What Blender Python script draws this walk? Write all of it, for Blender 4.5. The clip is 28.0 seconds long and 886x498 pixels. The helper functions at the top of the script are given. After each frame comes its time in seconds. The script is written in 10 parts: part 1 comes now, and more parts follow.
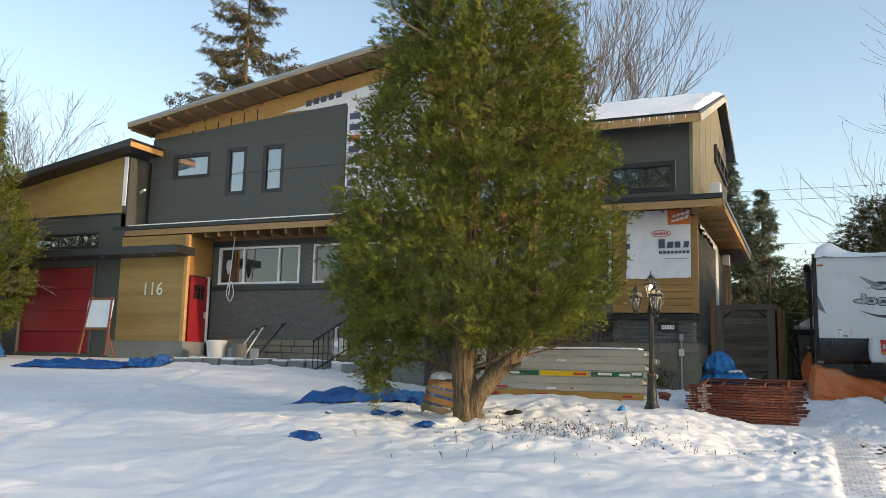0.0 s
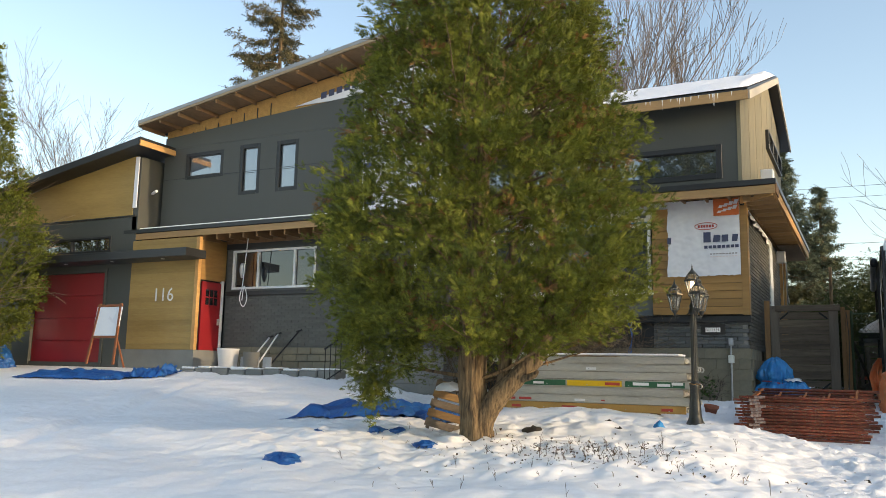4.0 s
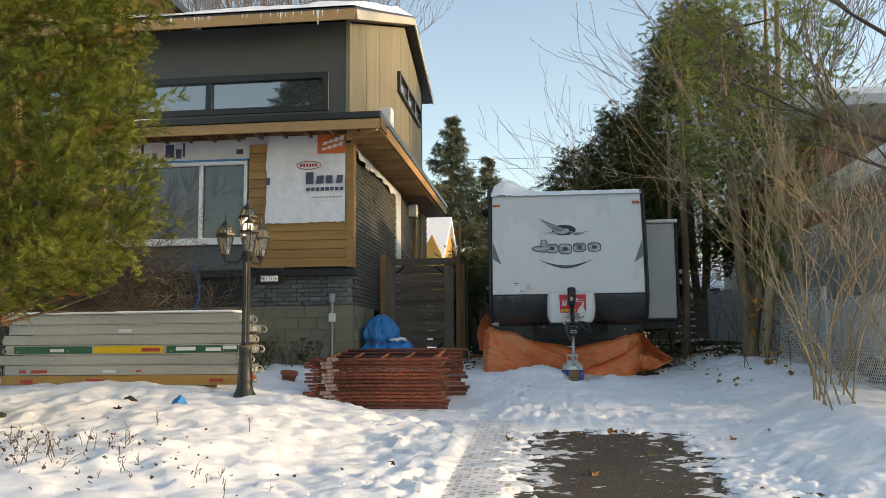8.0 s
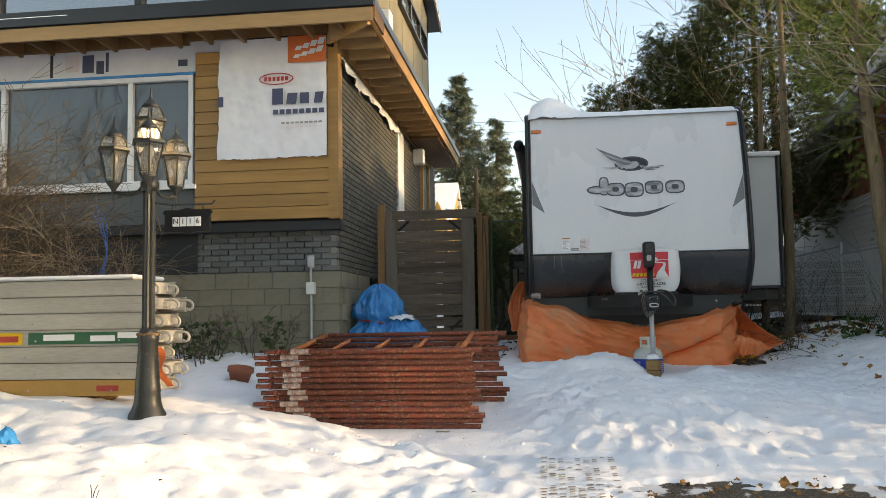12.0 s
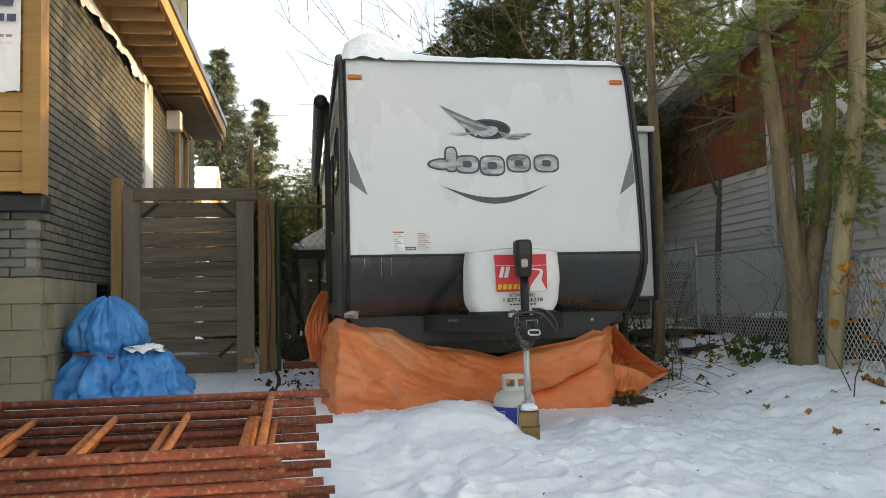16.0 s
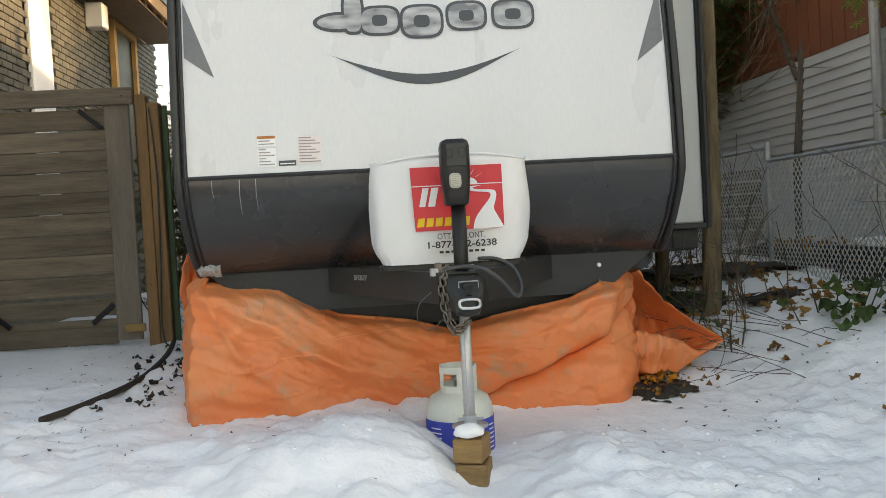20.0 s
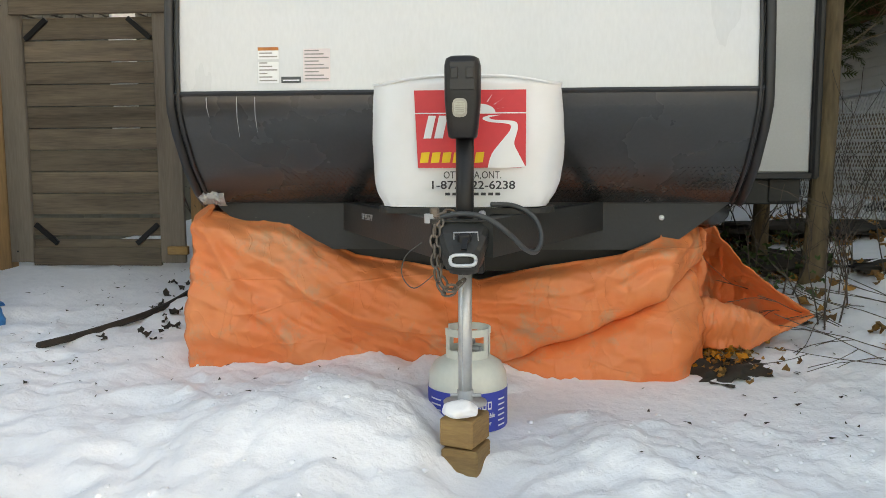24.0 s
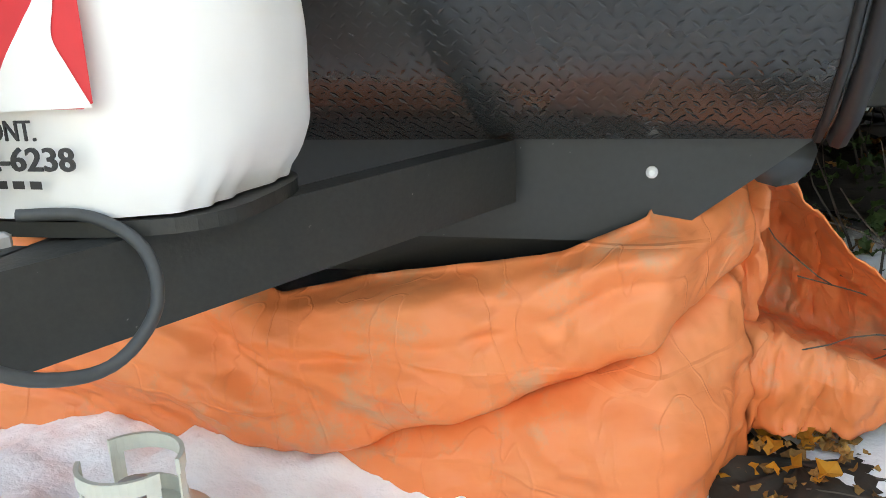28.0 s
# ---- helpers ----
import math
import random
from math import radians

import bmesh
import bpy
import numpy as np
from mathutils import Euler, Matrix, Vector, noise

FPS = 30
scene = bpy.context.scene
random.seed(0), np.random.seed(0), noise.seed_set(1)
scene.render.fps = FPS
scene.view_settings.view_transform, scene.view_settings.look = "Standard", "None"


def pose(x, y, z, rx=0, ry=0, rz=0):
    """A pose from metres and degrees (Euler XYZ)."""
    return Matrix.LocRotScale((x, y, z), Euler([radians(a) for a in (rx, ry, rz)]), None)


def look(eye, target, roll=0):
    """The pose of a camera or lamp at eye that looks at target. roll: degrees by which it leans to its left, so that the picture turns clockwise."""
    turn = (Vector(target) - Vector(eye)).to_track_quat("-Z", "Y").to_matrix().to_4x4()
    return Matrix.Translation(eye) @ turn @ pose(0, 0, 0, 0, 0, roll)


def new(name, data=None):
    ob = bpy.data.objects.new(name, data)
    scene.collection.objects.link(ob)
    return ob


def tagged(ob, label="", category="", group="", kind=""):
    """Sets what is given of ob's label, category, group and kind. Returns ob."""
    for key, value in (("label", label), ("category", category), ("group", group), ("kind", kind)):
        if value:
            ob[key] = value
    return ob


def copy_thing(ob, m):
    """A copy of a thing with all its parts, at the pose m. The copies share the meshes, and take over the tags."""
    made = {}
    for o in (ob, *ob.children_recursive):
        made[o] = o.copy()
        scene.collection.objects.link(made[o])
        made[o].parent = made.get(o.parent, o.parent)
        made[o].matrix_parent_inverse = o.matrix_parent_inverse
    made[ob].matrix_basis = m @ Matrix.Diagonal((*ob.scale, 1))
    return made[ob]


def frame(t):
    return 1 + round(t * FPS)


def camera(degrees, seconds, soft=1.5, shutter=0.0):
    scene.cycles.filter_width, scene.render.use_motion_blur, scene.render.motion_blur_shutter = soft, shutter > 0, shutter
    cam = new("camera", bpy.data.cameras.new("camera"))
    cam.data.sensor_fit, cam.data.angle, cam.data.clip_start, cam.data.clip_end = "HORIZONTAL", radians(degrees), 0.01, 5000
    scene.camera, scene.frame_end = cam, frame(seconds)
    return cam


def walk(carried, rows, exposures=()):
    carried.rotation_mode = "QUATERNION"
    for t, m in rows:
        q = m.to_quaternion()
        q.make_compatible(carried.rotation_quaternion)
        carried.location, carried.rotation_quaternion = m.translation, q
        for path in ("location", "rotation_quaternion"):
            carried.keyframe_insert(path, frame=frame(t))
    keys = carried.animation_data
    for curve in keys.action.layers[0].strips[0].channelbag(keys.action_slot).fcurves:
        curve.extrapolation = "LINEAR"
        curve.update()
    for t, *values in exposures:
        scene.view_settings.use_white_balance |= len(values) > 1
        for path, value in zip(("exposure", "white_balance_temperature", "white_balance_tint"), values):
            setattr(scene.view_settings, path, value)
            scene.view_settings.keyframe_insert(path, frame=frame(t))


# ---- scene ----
cam = camera(56.0, 28.0, soft=0.55)
METRES, EYE, TILT, LEAN, TURN = 17.5, 1.55, 0.0, 0.0, 23.7
ROWS = [
    (0.0, 0.0, 0.0, 0.0, -0.2, 7.97, -1.4),
    (0.5, 0.0024, 0.0019, -0.0006, 1.83, 7.81, -1.35),
    (1.0, 0.0048, 0.0085, -0.0009, 2.19, 7.72, -1.07),
    (1.5, 0.0022, 0.0256, 0.0014, 2.11, 8.48, -0.27),
    (2.0, 0.0038, 0.041, 0.0018, 1.41, 8.33, 0.11),
    (2.5, 0.0123, 0.0572, 0.0027, 1.43, 7.86, -0.04),
    (4.5, 0.041, 0.1012, 0.002, 3.5, 8.64, -1.33),
    (5.0, 0.0554, 0.1159, 0.0019, 0.84, 9.01, -0.98),
    (5.5, 0.0751, 0.1292, 0.0019, 2.54, 8.89, -0.85),
    (6.0, 0.0908, 0.1466, 0.0003, -5.53, 9.23, -2.68),
    (6.5, 0.1103, 0.1606, -0.0, -11.62, 8.3, -1.1),
    (7.0, 0.1276, 0.1805, -0.0012, -15.41, 5.64, 0.42),
    (7.5, 0.1386, 0.1994, -0.0005, -16.13, 6.26, 0.84),
    (8.0, 0.156, 0.2202, -0.0018, -16.86, 6.42, 0.52),
    (8.5, 0.1681, 0.2462, -0.0021, -17.03, 6.32, 0.44),
    (9.0, 0.1802, 0.2718, -0.0058, -15.95, 3.3, 0.74),
    (9.5, 0.1918, 0.3016, -0.0039, -14.93, 2.24, 0.93),
    (10.0, 0.2022, 0.326, -0.0014, -16.63, 2.55, 1.12),
    (10.5, 0.209, 0.3484, -0.0001, -16.74, 2.47, 0.87),
    (11.0, 0.2084, 0.3727, 0.0031, -15.58, 6.09, 0.78),
    (11.5, 0.2072, 0.3974, 0.0045, -15.61, 5.71, 1.53),
    (12.0, 0.2057, 0.4222, 0.0018, -16.61, 4.62, 0.98),
    (12.5, 0.2091, 0.4477, 0.0037, -24.57, -0.04, 0.68),
    (14.5, 0.2206, 0.5398, 0.0151, -27.35, 2.87, 1.45),
    (15.0, 0.2236, 0.5601, 0.0167, -27.62, 4.42, 1.82),
    (15.5, 0.235, 0.5729, 0.0177, -32.36, 4.92, 1.14),
    (16.0, 0.2491, 0.5874, 0.0183, -33.02, 3.7, 1.36),
    (16.5, 0.2596, 0.6038, 0.0202, -35.65, 1.2, 1.48),
    (17.0, 0.2721, 0.6139, 0.0197, -35.95, 0.6, 1.67),
    (17.5, 0.2898, 0.6235, 0.0206, -35.46, 0.99, 1.98),
    (18.0, 0.3034, 0.6371, 0.0219, -32.23, 3.83, 0.85),
    (18.5, 0.3187, 0.6488, 0.0207, -30.0, 2.27, -0.05),
    (19.0, 0.3367, 0.662, 0.0217, -28.54, 0.54, 0.86),
    (19.5, 0.348, 0.6746, 0.0235, -28.3, -0.37, 1.94),
    (20.0, 0.3641, 0.6829, 0.0235, -28.46, -1.66, 3.17),
    (20.5, 0.3752, 0.6892, 0.0253, -25.73, -2.27, 3.27),
    (21.0, 0.3824, 0.6971, 0.0249, -21.91, -3.78, 1.7),
    (21.5, 0.3864, 0.7004, 0.0252, -19.19, -6.7, 1.32),
    (23.5, 0.401, 0.7029, 0.025, -19.46, -6.2, 0.19),
    (24.0, 0.4017, 0.702, 0.0243, -19.65, -6.29, 0.26),
    (24.5, 0.4072, 0.7037, 0.0235, -20.0, -6.88, 0.67),
    (25.0, 0.4222, 0.7161, 0.024, -19.98, -7.23, 1.16),
    (25.5, 0.4391, 0.7257, 0.0231, -20.45, -8.58, 1.41),
    (26.0, 0.4569, 0.7409, 0.0246, -19.02, -9.06, 1.35),
    (26.5, 0.4651, 0.7588, 0.0265, -18.46, -14.35, 0.11),
    (27.0, 0.4737, 0.7722, 0.0285, -12.47, -12.23, 2.5),
    (27.5, 0.4813, 0.7817, 0.0284, -9.82, -15.67, 2.94),
    (28.0, 0.4868, 0.7938, 0.0277, -9.4, -16.18, 2.36),
]
walk(cam, [(t, pose(0, 0, EYE, TILT, LEAN, TURN) @ pose(METRES * x, METRES * y, METRES * z, 90 + pitch, roll, yaw)) for t, x, y, z, yaw, pitch, roll in ROWS],
     [(0, 1.12, 7200, 11), (6, 1.29, 7450, 11), (9, 1.16, 7850, 12), (11, 1.42, 8100, 13), (14.5, 1.92, 8800, 14), (18, 2.22, 9600, 15), (21.5, 2.50, 9900, 15), (25, 2.68, 10000, 15), (28, 3.22, 9000, 13)])

# ---- light ----
SUN_AZ, SUN_EL = 93.0, 14.0     # degrees clockwise from +y, and above the horizon
world = bpy.data.worlds.new("world")
scene.world = world
world.use_nodes = True
wn = world.node_tree.nodes
sky = wn.new("ShaderNodeTexSky")
sky.sky_type, sky.sun_disc = "NISHITA", False
sky.sun_elevation, sky.sun_rotation = radians(SUN_EL), radians(SUN_AZ)
sky.air_density, sky.dust_density, sky.ozone_density = 1.0, 1.0, 1.0
wn["Background"].inputs["Strength"].default_value = 0.15
world.node_tree.links.new(sky.outputs[0], wn["Background"].inputs["Color"])
sun = new("sun", bpy.data.lights.new("sun", "SUN"))
sun.data.energy, sun.data.angle, sun.data.color = 1.28, radians(0.6), (1.0, 0.80, 0.55)
sun_to = Vector((math.sin(radians(SUN_AZ)) * math.cos(radians(SUN_EL)), math.cos(radians(SUN_AZ)) * math.cos(radians(SUN_EL)), math.sin(radians(SUN_EL))))
sun.matrix_world = look((40 * sun_to.x, 40 * sun_to.y, 40 * sun_to.z), (0, 0, 0))


# ---- building helpers ----
def thing(name, x, y, z, label, category, group="", kind=""):
    """An Empty at a thing's base, which parents its parts."""
    ob = new(name)
    ob.matrix_basis = Matrix.Translation((x, y, z))
    ob.empty_display_size = 0.1
    return tagged(ob, label, category, group, kind)


def full_pose(ob):
    m = ob.matrix_basis.copy()
    while ob.parent:
        m = ob.parent.matrix_basis @ ob.matrix_parent_inverse @ m
        ob = ob.parent
    return m


def to_mesh(name, bm, material, smooth=False):
    me = bpy.data.meshes.new(name)
    if isinstance(bm, tuple):
        me.from_pydata(bm[0], [], bm[1])
    else:
        bm.normal_update()
        bm.to_mesh(me)
        bm.free()
    if smooth:
        me.shade_smooth()
    me.materials.append(material)
    return me


def part(name, bm, material, parent=None, label="", smooth=False, kind=""):
    """Links a bmesh (in world metres) as one mesh object under a thing or a part."""
    me = bm if isinstance(bm, bpy.types.Mesh) else to_mesh(name, bm, material, smooth)
    ob = new(name, me)
    if parent:
        ob.parent = parent
        ob.matrix_parent_inverse = full_pose(parent).inverted()
    return tagged(ob, label, kind=kind)


def B():
    return bmesh.new()


def box(bm, x0, x1, y0, y1, z0, z1, m=None, bev=0.0):
    cs = [Vector((x, y, z)) for z in (z0, z1) for y in (y0, y1) for x in (x0, x1)]
    if m:
        cs = [m @ c for c in cs]
    v = [bm.verts.new(c) for c in cs]
    fs = [bm.faces.new([v[i] for i in q]) for q in ((0, 2, 3, 1), (4, 5, 7, 6), (0, 1, 5, 4), (2, 6, 7, 3), (0, 4, 6, 2), (1, 3, 7, 5))]
    if bev:
        es = list({e for f in fs for e in f.edges})
        bmesh.ops.bevel(bm, geom=es, offset=bev, segments=1, affect="EDGES")
    return bm


def bx(x0, x1, y0, y1, z0, z1, m=None, bev=0.0):
    return box(B(), x0, x1, y0, y1, z0, z1, m, bev)


def tube(bm, pts, r, seg=8, cap=True):
    """A round bar along points; r is one radius or one for each point."""
    pts = [Vector(p) for p in pts]
    rs = r if isinstance(r, (list, tuple)) else [r] * len(pts)
    rings, side = [], None
    for i, p in enumerate(pts):
        d = (pts[min(i + 1, len(pts) - 1)] - pts[max(i - 1, 0)]).normalized()
        if side is None:
            side = d.cross(Vector((0, 0, 1)) if abs(d.z) < 0.9 else Vector((1, 0, 0))).normalized()
        side = (side - d * side.dot(d)).normalized()
        up = d.cross(side)
        rings.append([bm.verts.new(p + (side * math.cos(a) + up * math.sin(a)) * rs[i]) for a in [2 * math.pi * k / seg for k in range(seg)]])
    for a, b in zip(rings, rings[1:]):
        for k in range(seg):
            bm.faces.new((a[k], a[(k + 1) % seg], b[(k + 1) % seg], b[k]))
    if cap:
        bm.faces.new(rings[0][::-1])
        bm.faces.new(rings[-1])
    return bm


def lathe(bm, cx, cy, profile, seg=16, m=None):
    """A turned shape: profile of (radius, z) from the bottom up."""
    rings = []
    for r, z in profile:
        ring = []
        for k in range(seg):
            a = 2 * math.pi * k / seg
            p = Vector((cx + r * math.cos(a), cy + r * math.sin(a), z))
            ring.append(bm.verts.new(m @ p if m else p))
        rings.append(ring)
    for a, b in zip(rings, rings[1:]):
        for k in range(seg):
            bm.faces.new((a[k], a[(k + 1) % seg], b[(k + 1) % seg], b[k]))
    bm.faces.new(rings[0][::-1])
    bm.faces.new(rings[-1])
    return bm


def prism(bm, outline, axis, a, b):
    """A flat outline pushed from a to b along an axis; the outline gives the two other coordinates in x, y, z order."""
    def at(p, q):
        return {"x": (q, p[0], p[1]), "y": (p[0], q, p[1]), "z": (p[0], p[1], q)}[axis]
    lo = [bm.verts.new(at(p, a)) for p in outline]
    hi = [bm.verts.new(at(p, b)) for p in outline]
    n = len(outline)
    bm.faces.new(lo[::-1])
    bm.faces.new(hi)
    for i in range(n):
        bm.faces.new((lo[i], lo[(i + 1) % n], hi[(i + 1) % n], hi[i]))
    bmesh.ops.recalc_face_normals(bm, faces=bm.faces)
    return bm


def beam(bm, p, q, w, h, roll=0.0):
    """A squared timber from p to q, w wide and h high."""
    p, q = Vector(p), Vector(q)
    d = (q - p)
    m = Matrix.Translation(p) @ d.to_track_quat("Y", "Z").to_matrix().to_4x4() @ Matrix.Rotation(roll, 4, "Y")
    return box(bm, -w / 2, w / 2, 0, d.length, -h / 2, h / 2, m)


def text_mesh(body, size, material, m, parent=None, name="lettering", label="", bold=0.0, shear=0.0, width=None):
    """Raised lettering in the built-in font, standing in the pose m (x along the words, y up)."""
    cu = bpy.data.curves.new(name, "FONT")
    cu.body, cu.size, cu.extrude, cu.offset, cu.shear = body, size, 0.0015, bold, shear
    cu.align_x, cu.align_y, cu.resolution_u = "CENTER", "CENTER", 3
    tmp = bpy.data.objects.new(name, cu)
    me = bpy.data.meshes.new_from_object(tmp)
    bpy.data.objects.remove(tmp)
    if width:
        xs = [v.co.x for v in me.vertices]
        k = width / (max(xs) - min(xs))
        me.transform(Matrix.Diagonal((k, 1, 1, 1)))
    me.transform(m)
    me.materials.clear()
    me.materials.append(material)
    return part(name, me, material, parent, label)


def noise2(x, y, s=1.0, o=3):
    return noise.fractal(Vector((x * s, y * s, 7.3)), 0.6, 2.1, o)


# ---- materials ----
def mat(name, col, col2=None, scale=3.0, rough=0.7, bump=0.0, bscale=40.0, metal=0.0, stretch=(1, 1, 1), rand=0.0, fine=0.35, spec=0.5, coat=0.0, island=False, detail=6.0, speck=None, speck_at=0.62):
    """A procedural surface: two colours mixed by a coarse and a fine noise, with relief, and a shift from piece to piece."""
    m = bpy.data.materials.new(name)
    m.use_nodes = True
    nt = m.node_tree
    N, L = nt.nodes, nt.links
    bs = N["Principled BSDF"]
    col2 = col2 or tuple(c * 0.8 for c in col)
    tc = N.new("ShaderNodeTexCoord")
    mp = N.new("ShaderNodeMapping")
    mp.inputs["Scale"].default_value = stretch
    L.new(tc.outputs["Object"], mp.inputs["Vector"])
    n1 = N.new("ShaderNodeTexNoise")
    n1.inputs["Scale"].default_value, n1.inputs["Detail"].default_value = scale, detail
    n2 = N.new("ShaderNodeTexNoise")
    n2.inputs["Scale"].default_value, n2.inputs["Detail"].default_value = bscale, 4.0
    L.new(mp.outputs[0], n1.inputs["Vector"])
    L.new(mp.outputs[0], n2.inputs["Vector"])
    mx = N.new("ShaderNodeMix")
    mx.inputs[0].default_value = fine
    L.new(n1.outputs["Fac"], mx.inputs[2])
    L.new(n2.outputs["Fac"], mx.inputs[3])
    rp = N.new("ShaderNodeMapRange")
    rp.inputs[1].default_value, rp.inputs[2].default_value = 0.34, 0.66
    L.new(mx.outputs[0], rp.inputs[0])
    cm = N.new("ShaderNodeMix")
    cm.data_type = "RGBA"
    cm.inputs[6].default_value, cm.inputs[7].default_value = (*col2, 1), (*col, 1)
    L.new(rp.outputs[0], cm.inputs[0])
    out = cm.outputs[2]
    if speck:
        sp = N.new("ShaderNodeMapRange")
        sp.inputs[1].default_value, sp.inputs[2].default_value = speck_at, speck_at + 0.03
        L.new(n2.outputs["Fac"], sp.inputs[0])
        sm = N.new("ShaderNodeMix")
        sm.data_type = "RGBA"
        sm.inputs[7].default_value = (*speck, 1)
        L.new(sp.outputs[0], sm.inputs[0])
        L.new(out, sm.inputs[6])
        out = sm.outputs[2]
    if rand:
        hs = N.new("ShaderNodeHueSaturation")
        if island:
            src = N.new("ShaderNodeNewGeometry").outputs["Random Per Island"]
        else:
            src = N.new("ShaderNodeObjectInfo").outputs["Random"]
        mr = N.new("ShaderNodeMapRange")
        mr.inputs[3].default_value, mr.inputs[4].default_value = 1 - rand, 1 + rand
        L.new(src, mr.inputs[0])
        L.new(mr.outputs[0], hs.inputs["Value"])
        L.new(out, hs.inputs["Color"])
        out = hs.outputs[0]
    L.new(out, bs.inputs["Base Color"])
    rr = N.new("ShaderNodeMapRange")
    rr.inputs[3].default_value, rr.inputs[4].default_value = max(0.02, rough - 0.1), min(1, rough + 0.1)
    L.new(n1.outputs["Fac"], rr.inputs[0])
    L.new(rr.outputs[0], bs.inputs["Roughness"])
    bs.inputs["Metallic"].default_value = metal
    bs.inputs["Specular IOR Level"].default_value = spec
    bs.inputs["Coat Weight"].default_value = coat
    if bump:
        bp = N.new("ShaderNodeBump")
        bp.inputs["Strength"].default_value, bp.inputs["Distance"].default_value = min(1.0, bump), 0.01 * max(1.0, bump)
        L.new(mx.outputs[0], bp.inputs["Height"])
        L.new(bp.outputs[0], bs.inputs["Normal"])
    return m


def glass_mat(name, tint=(0.02, 0.025, 0.03), rough=0.02):
    m = bpy.data.materials.new(name)
    m.use_nodes = True
    bs = m.node_tree.nodes["Principled BSDF"]
    bs.inputs["Base Color"].default_value = (*tint, 1)
    bs.inputs["Roughness"].default_value = rough
    bs.inputs["Specular IOR Level"].default_value = 0.9
    bs.inputs["IOR"].default_value = 1.6
    return m


M = {}
M["snow"] = mat("snow", (0.93, 0.93, 0.935), (0.86, 0.865, 0.88), 1.3, 0.65, 0.8, 16.0, spec=0.3, fine=0.6)


def crust(m):
    """Adds a crumbly relief to snow."""
    N, L = m.node_tree.nodes, m.node_tree.links
    bs = N["Principled BSDF"]
    tc = N.new("ShaderNodeTexCoord")
    last = bs.inputs["Normal"].links[0].from_socket
    for sc, det, dist, st in ((7.0, 5.0, 0.035, 0.5), (60.0, 2.0, 0.003, 0.2)):
        n = N.new("ShaderNodeTexNoise")
        n.inputs["Scale"].default_value, n.inputs["Detail"].default_value, n.inputs["Roughness"].default_value = sc, det, 0.62
        L.new(tc.outputs["Object"], n.inputs["Vector"])
        b = N.new("ShaderNodeBump")
        b.inputs["Strength"].default_value, b.inputs["Distance"].default_value = st, dist
        L.new(n.outputs["Fac"], b.inputs["Height"])
        L.new(last, b.inputs["Normal"])
        last = b.outputs[0]
    L.new(last, bs.inputs["Normal"])


crust(M["snow"])
M["asphalt_plain"] = mat("asphalt", (0.075, 0.07, 0.062), (0.035, 0.033, 0.03), 1.5, 0.75, 0.8, 120.0, speck=(0.13, 0.12, 0.10), speck_at=0.63)
M["brick"] = mat("painted_brick", (0.125, 0.13, 0.125), (0.09, 0.096, 0.094), 6.0, 0.7, 0.6, 60.0, rand=0.22)
M["brick_far"] = mat("painted_brick_joined", (0.118, 0.120, 0.108), (0.098, 0.10, 0.092), 6.0, 0.7, 0.6, 60.0, rand=0.12, island=True)
M["mortar"] = mat("mortar", (0.30, 0.30, 0.28), (0.20, 0.20, 0.19), 8.0, 0.95, 0.6, 120.0)
M["mortar_dark"] = mat("painted_mortar", (0.11, 0.113, 0.108), (0.085, 0.088, 0.085), 8.0, 0.95, 0.6, 120.0)
M["block"] = mat("foundation_block", (0.222, 0.203, 0.145), (0.165, 0.152, 0.112), 2.5, 0.9, 0.9, 18.0, rand=0.05)
M["concrete"] = mat("concrete", (0.24, 0.24, 0.22), (0.17, 0.17, 0.16), 2.0, 0.9, 0.5, 50.0)
M["cedar"] = mat("cedar_siding", (0.37, 0.205, 0.064), (0.26, 0.138, 0.042), 2.0, 0.5, 0.25, 14.0, stretch=(0.35, 1, 6), rand=0.22)
M["panel_wood"] = mat("stained_plywood", (0.37, 0.245, 0.08), (0.28, 0.175, 0.052), 1.2, 0.6, 0.2, 10.0, stretch=(0.5, 1, 3), rand=0.12)
M["ply"] = mat("weathered_plywood", (0.25, 0.22, 0.145), (0.165, 0.15, 0.105), 1.5, 0.85, 0.3, 20.0, stretch=(1, 3, 0.35), rand=0.04)
M["grey"] = mat("grey_cladding", (0.074, 0.077, 0.068), (0.064, 0.067, 0.06), 0.9, 0.55, 0.15, 60.0)
M["apron"] = mat("grey_apron_paint", (0.10, 0.112, 0.115), (0.085, 0.096, 0.10), 1.5, 0.6, 0.15, 60.0)
M["trim"] = mat("charcoal_trim", (0.022, 0.024, 0.026), (0.016, 0.017, 0.018), 2.0, 0.45, 0.1, 50.0)
M["lumber"] = mat("new_lumber", (0.58, 0.325, 0.115), (0.43, 0.225, 0.075), 2.0, 0.65, 0.25, 16.0, stretch=(3, 0.4, 3), rand=0.18)
M["lumber_x"] = mat("new_fascia_lumber", (0.44, 0.27, 0.115), (0.34, 0.20, 0.085), 2.0, 0.65, 0.25, 16.0, stretch=(0.4, 3, 3), rand=0.15)
M["osb"] = mat("osb_sheathing", (0.52, 0.31, 0.10), (0.33, 0.18, 0.055), 9.0, 0.8, 0.4, 45.0, fine=0.6)
M["wrap"] = mat("house_wrap", (0.78, 0.78, 0.80), (0.69, 0.69, 0.72), 3.0, 0.6, 0.3, 6.0)
M["red"] = mat("red_paint", (0.30, 0.014, 0.02), (0.23, 0.010, 0.015), 1.5, 0.4, 0.1, 60.0)
M["pane"] = glass_mat("window_glass")
M["pane_dark"] = glass_mat("smoked_glass", (0.012, 0.013, 0.015), 0.04)
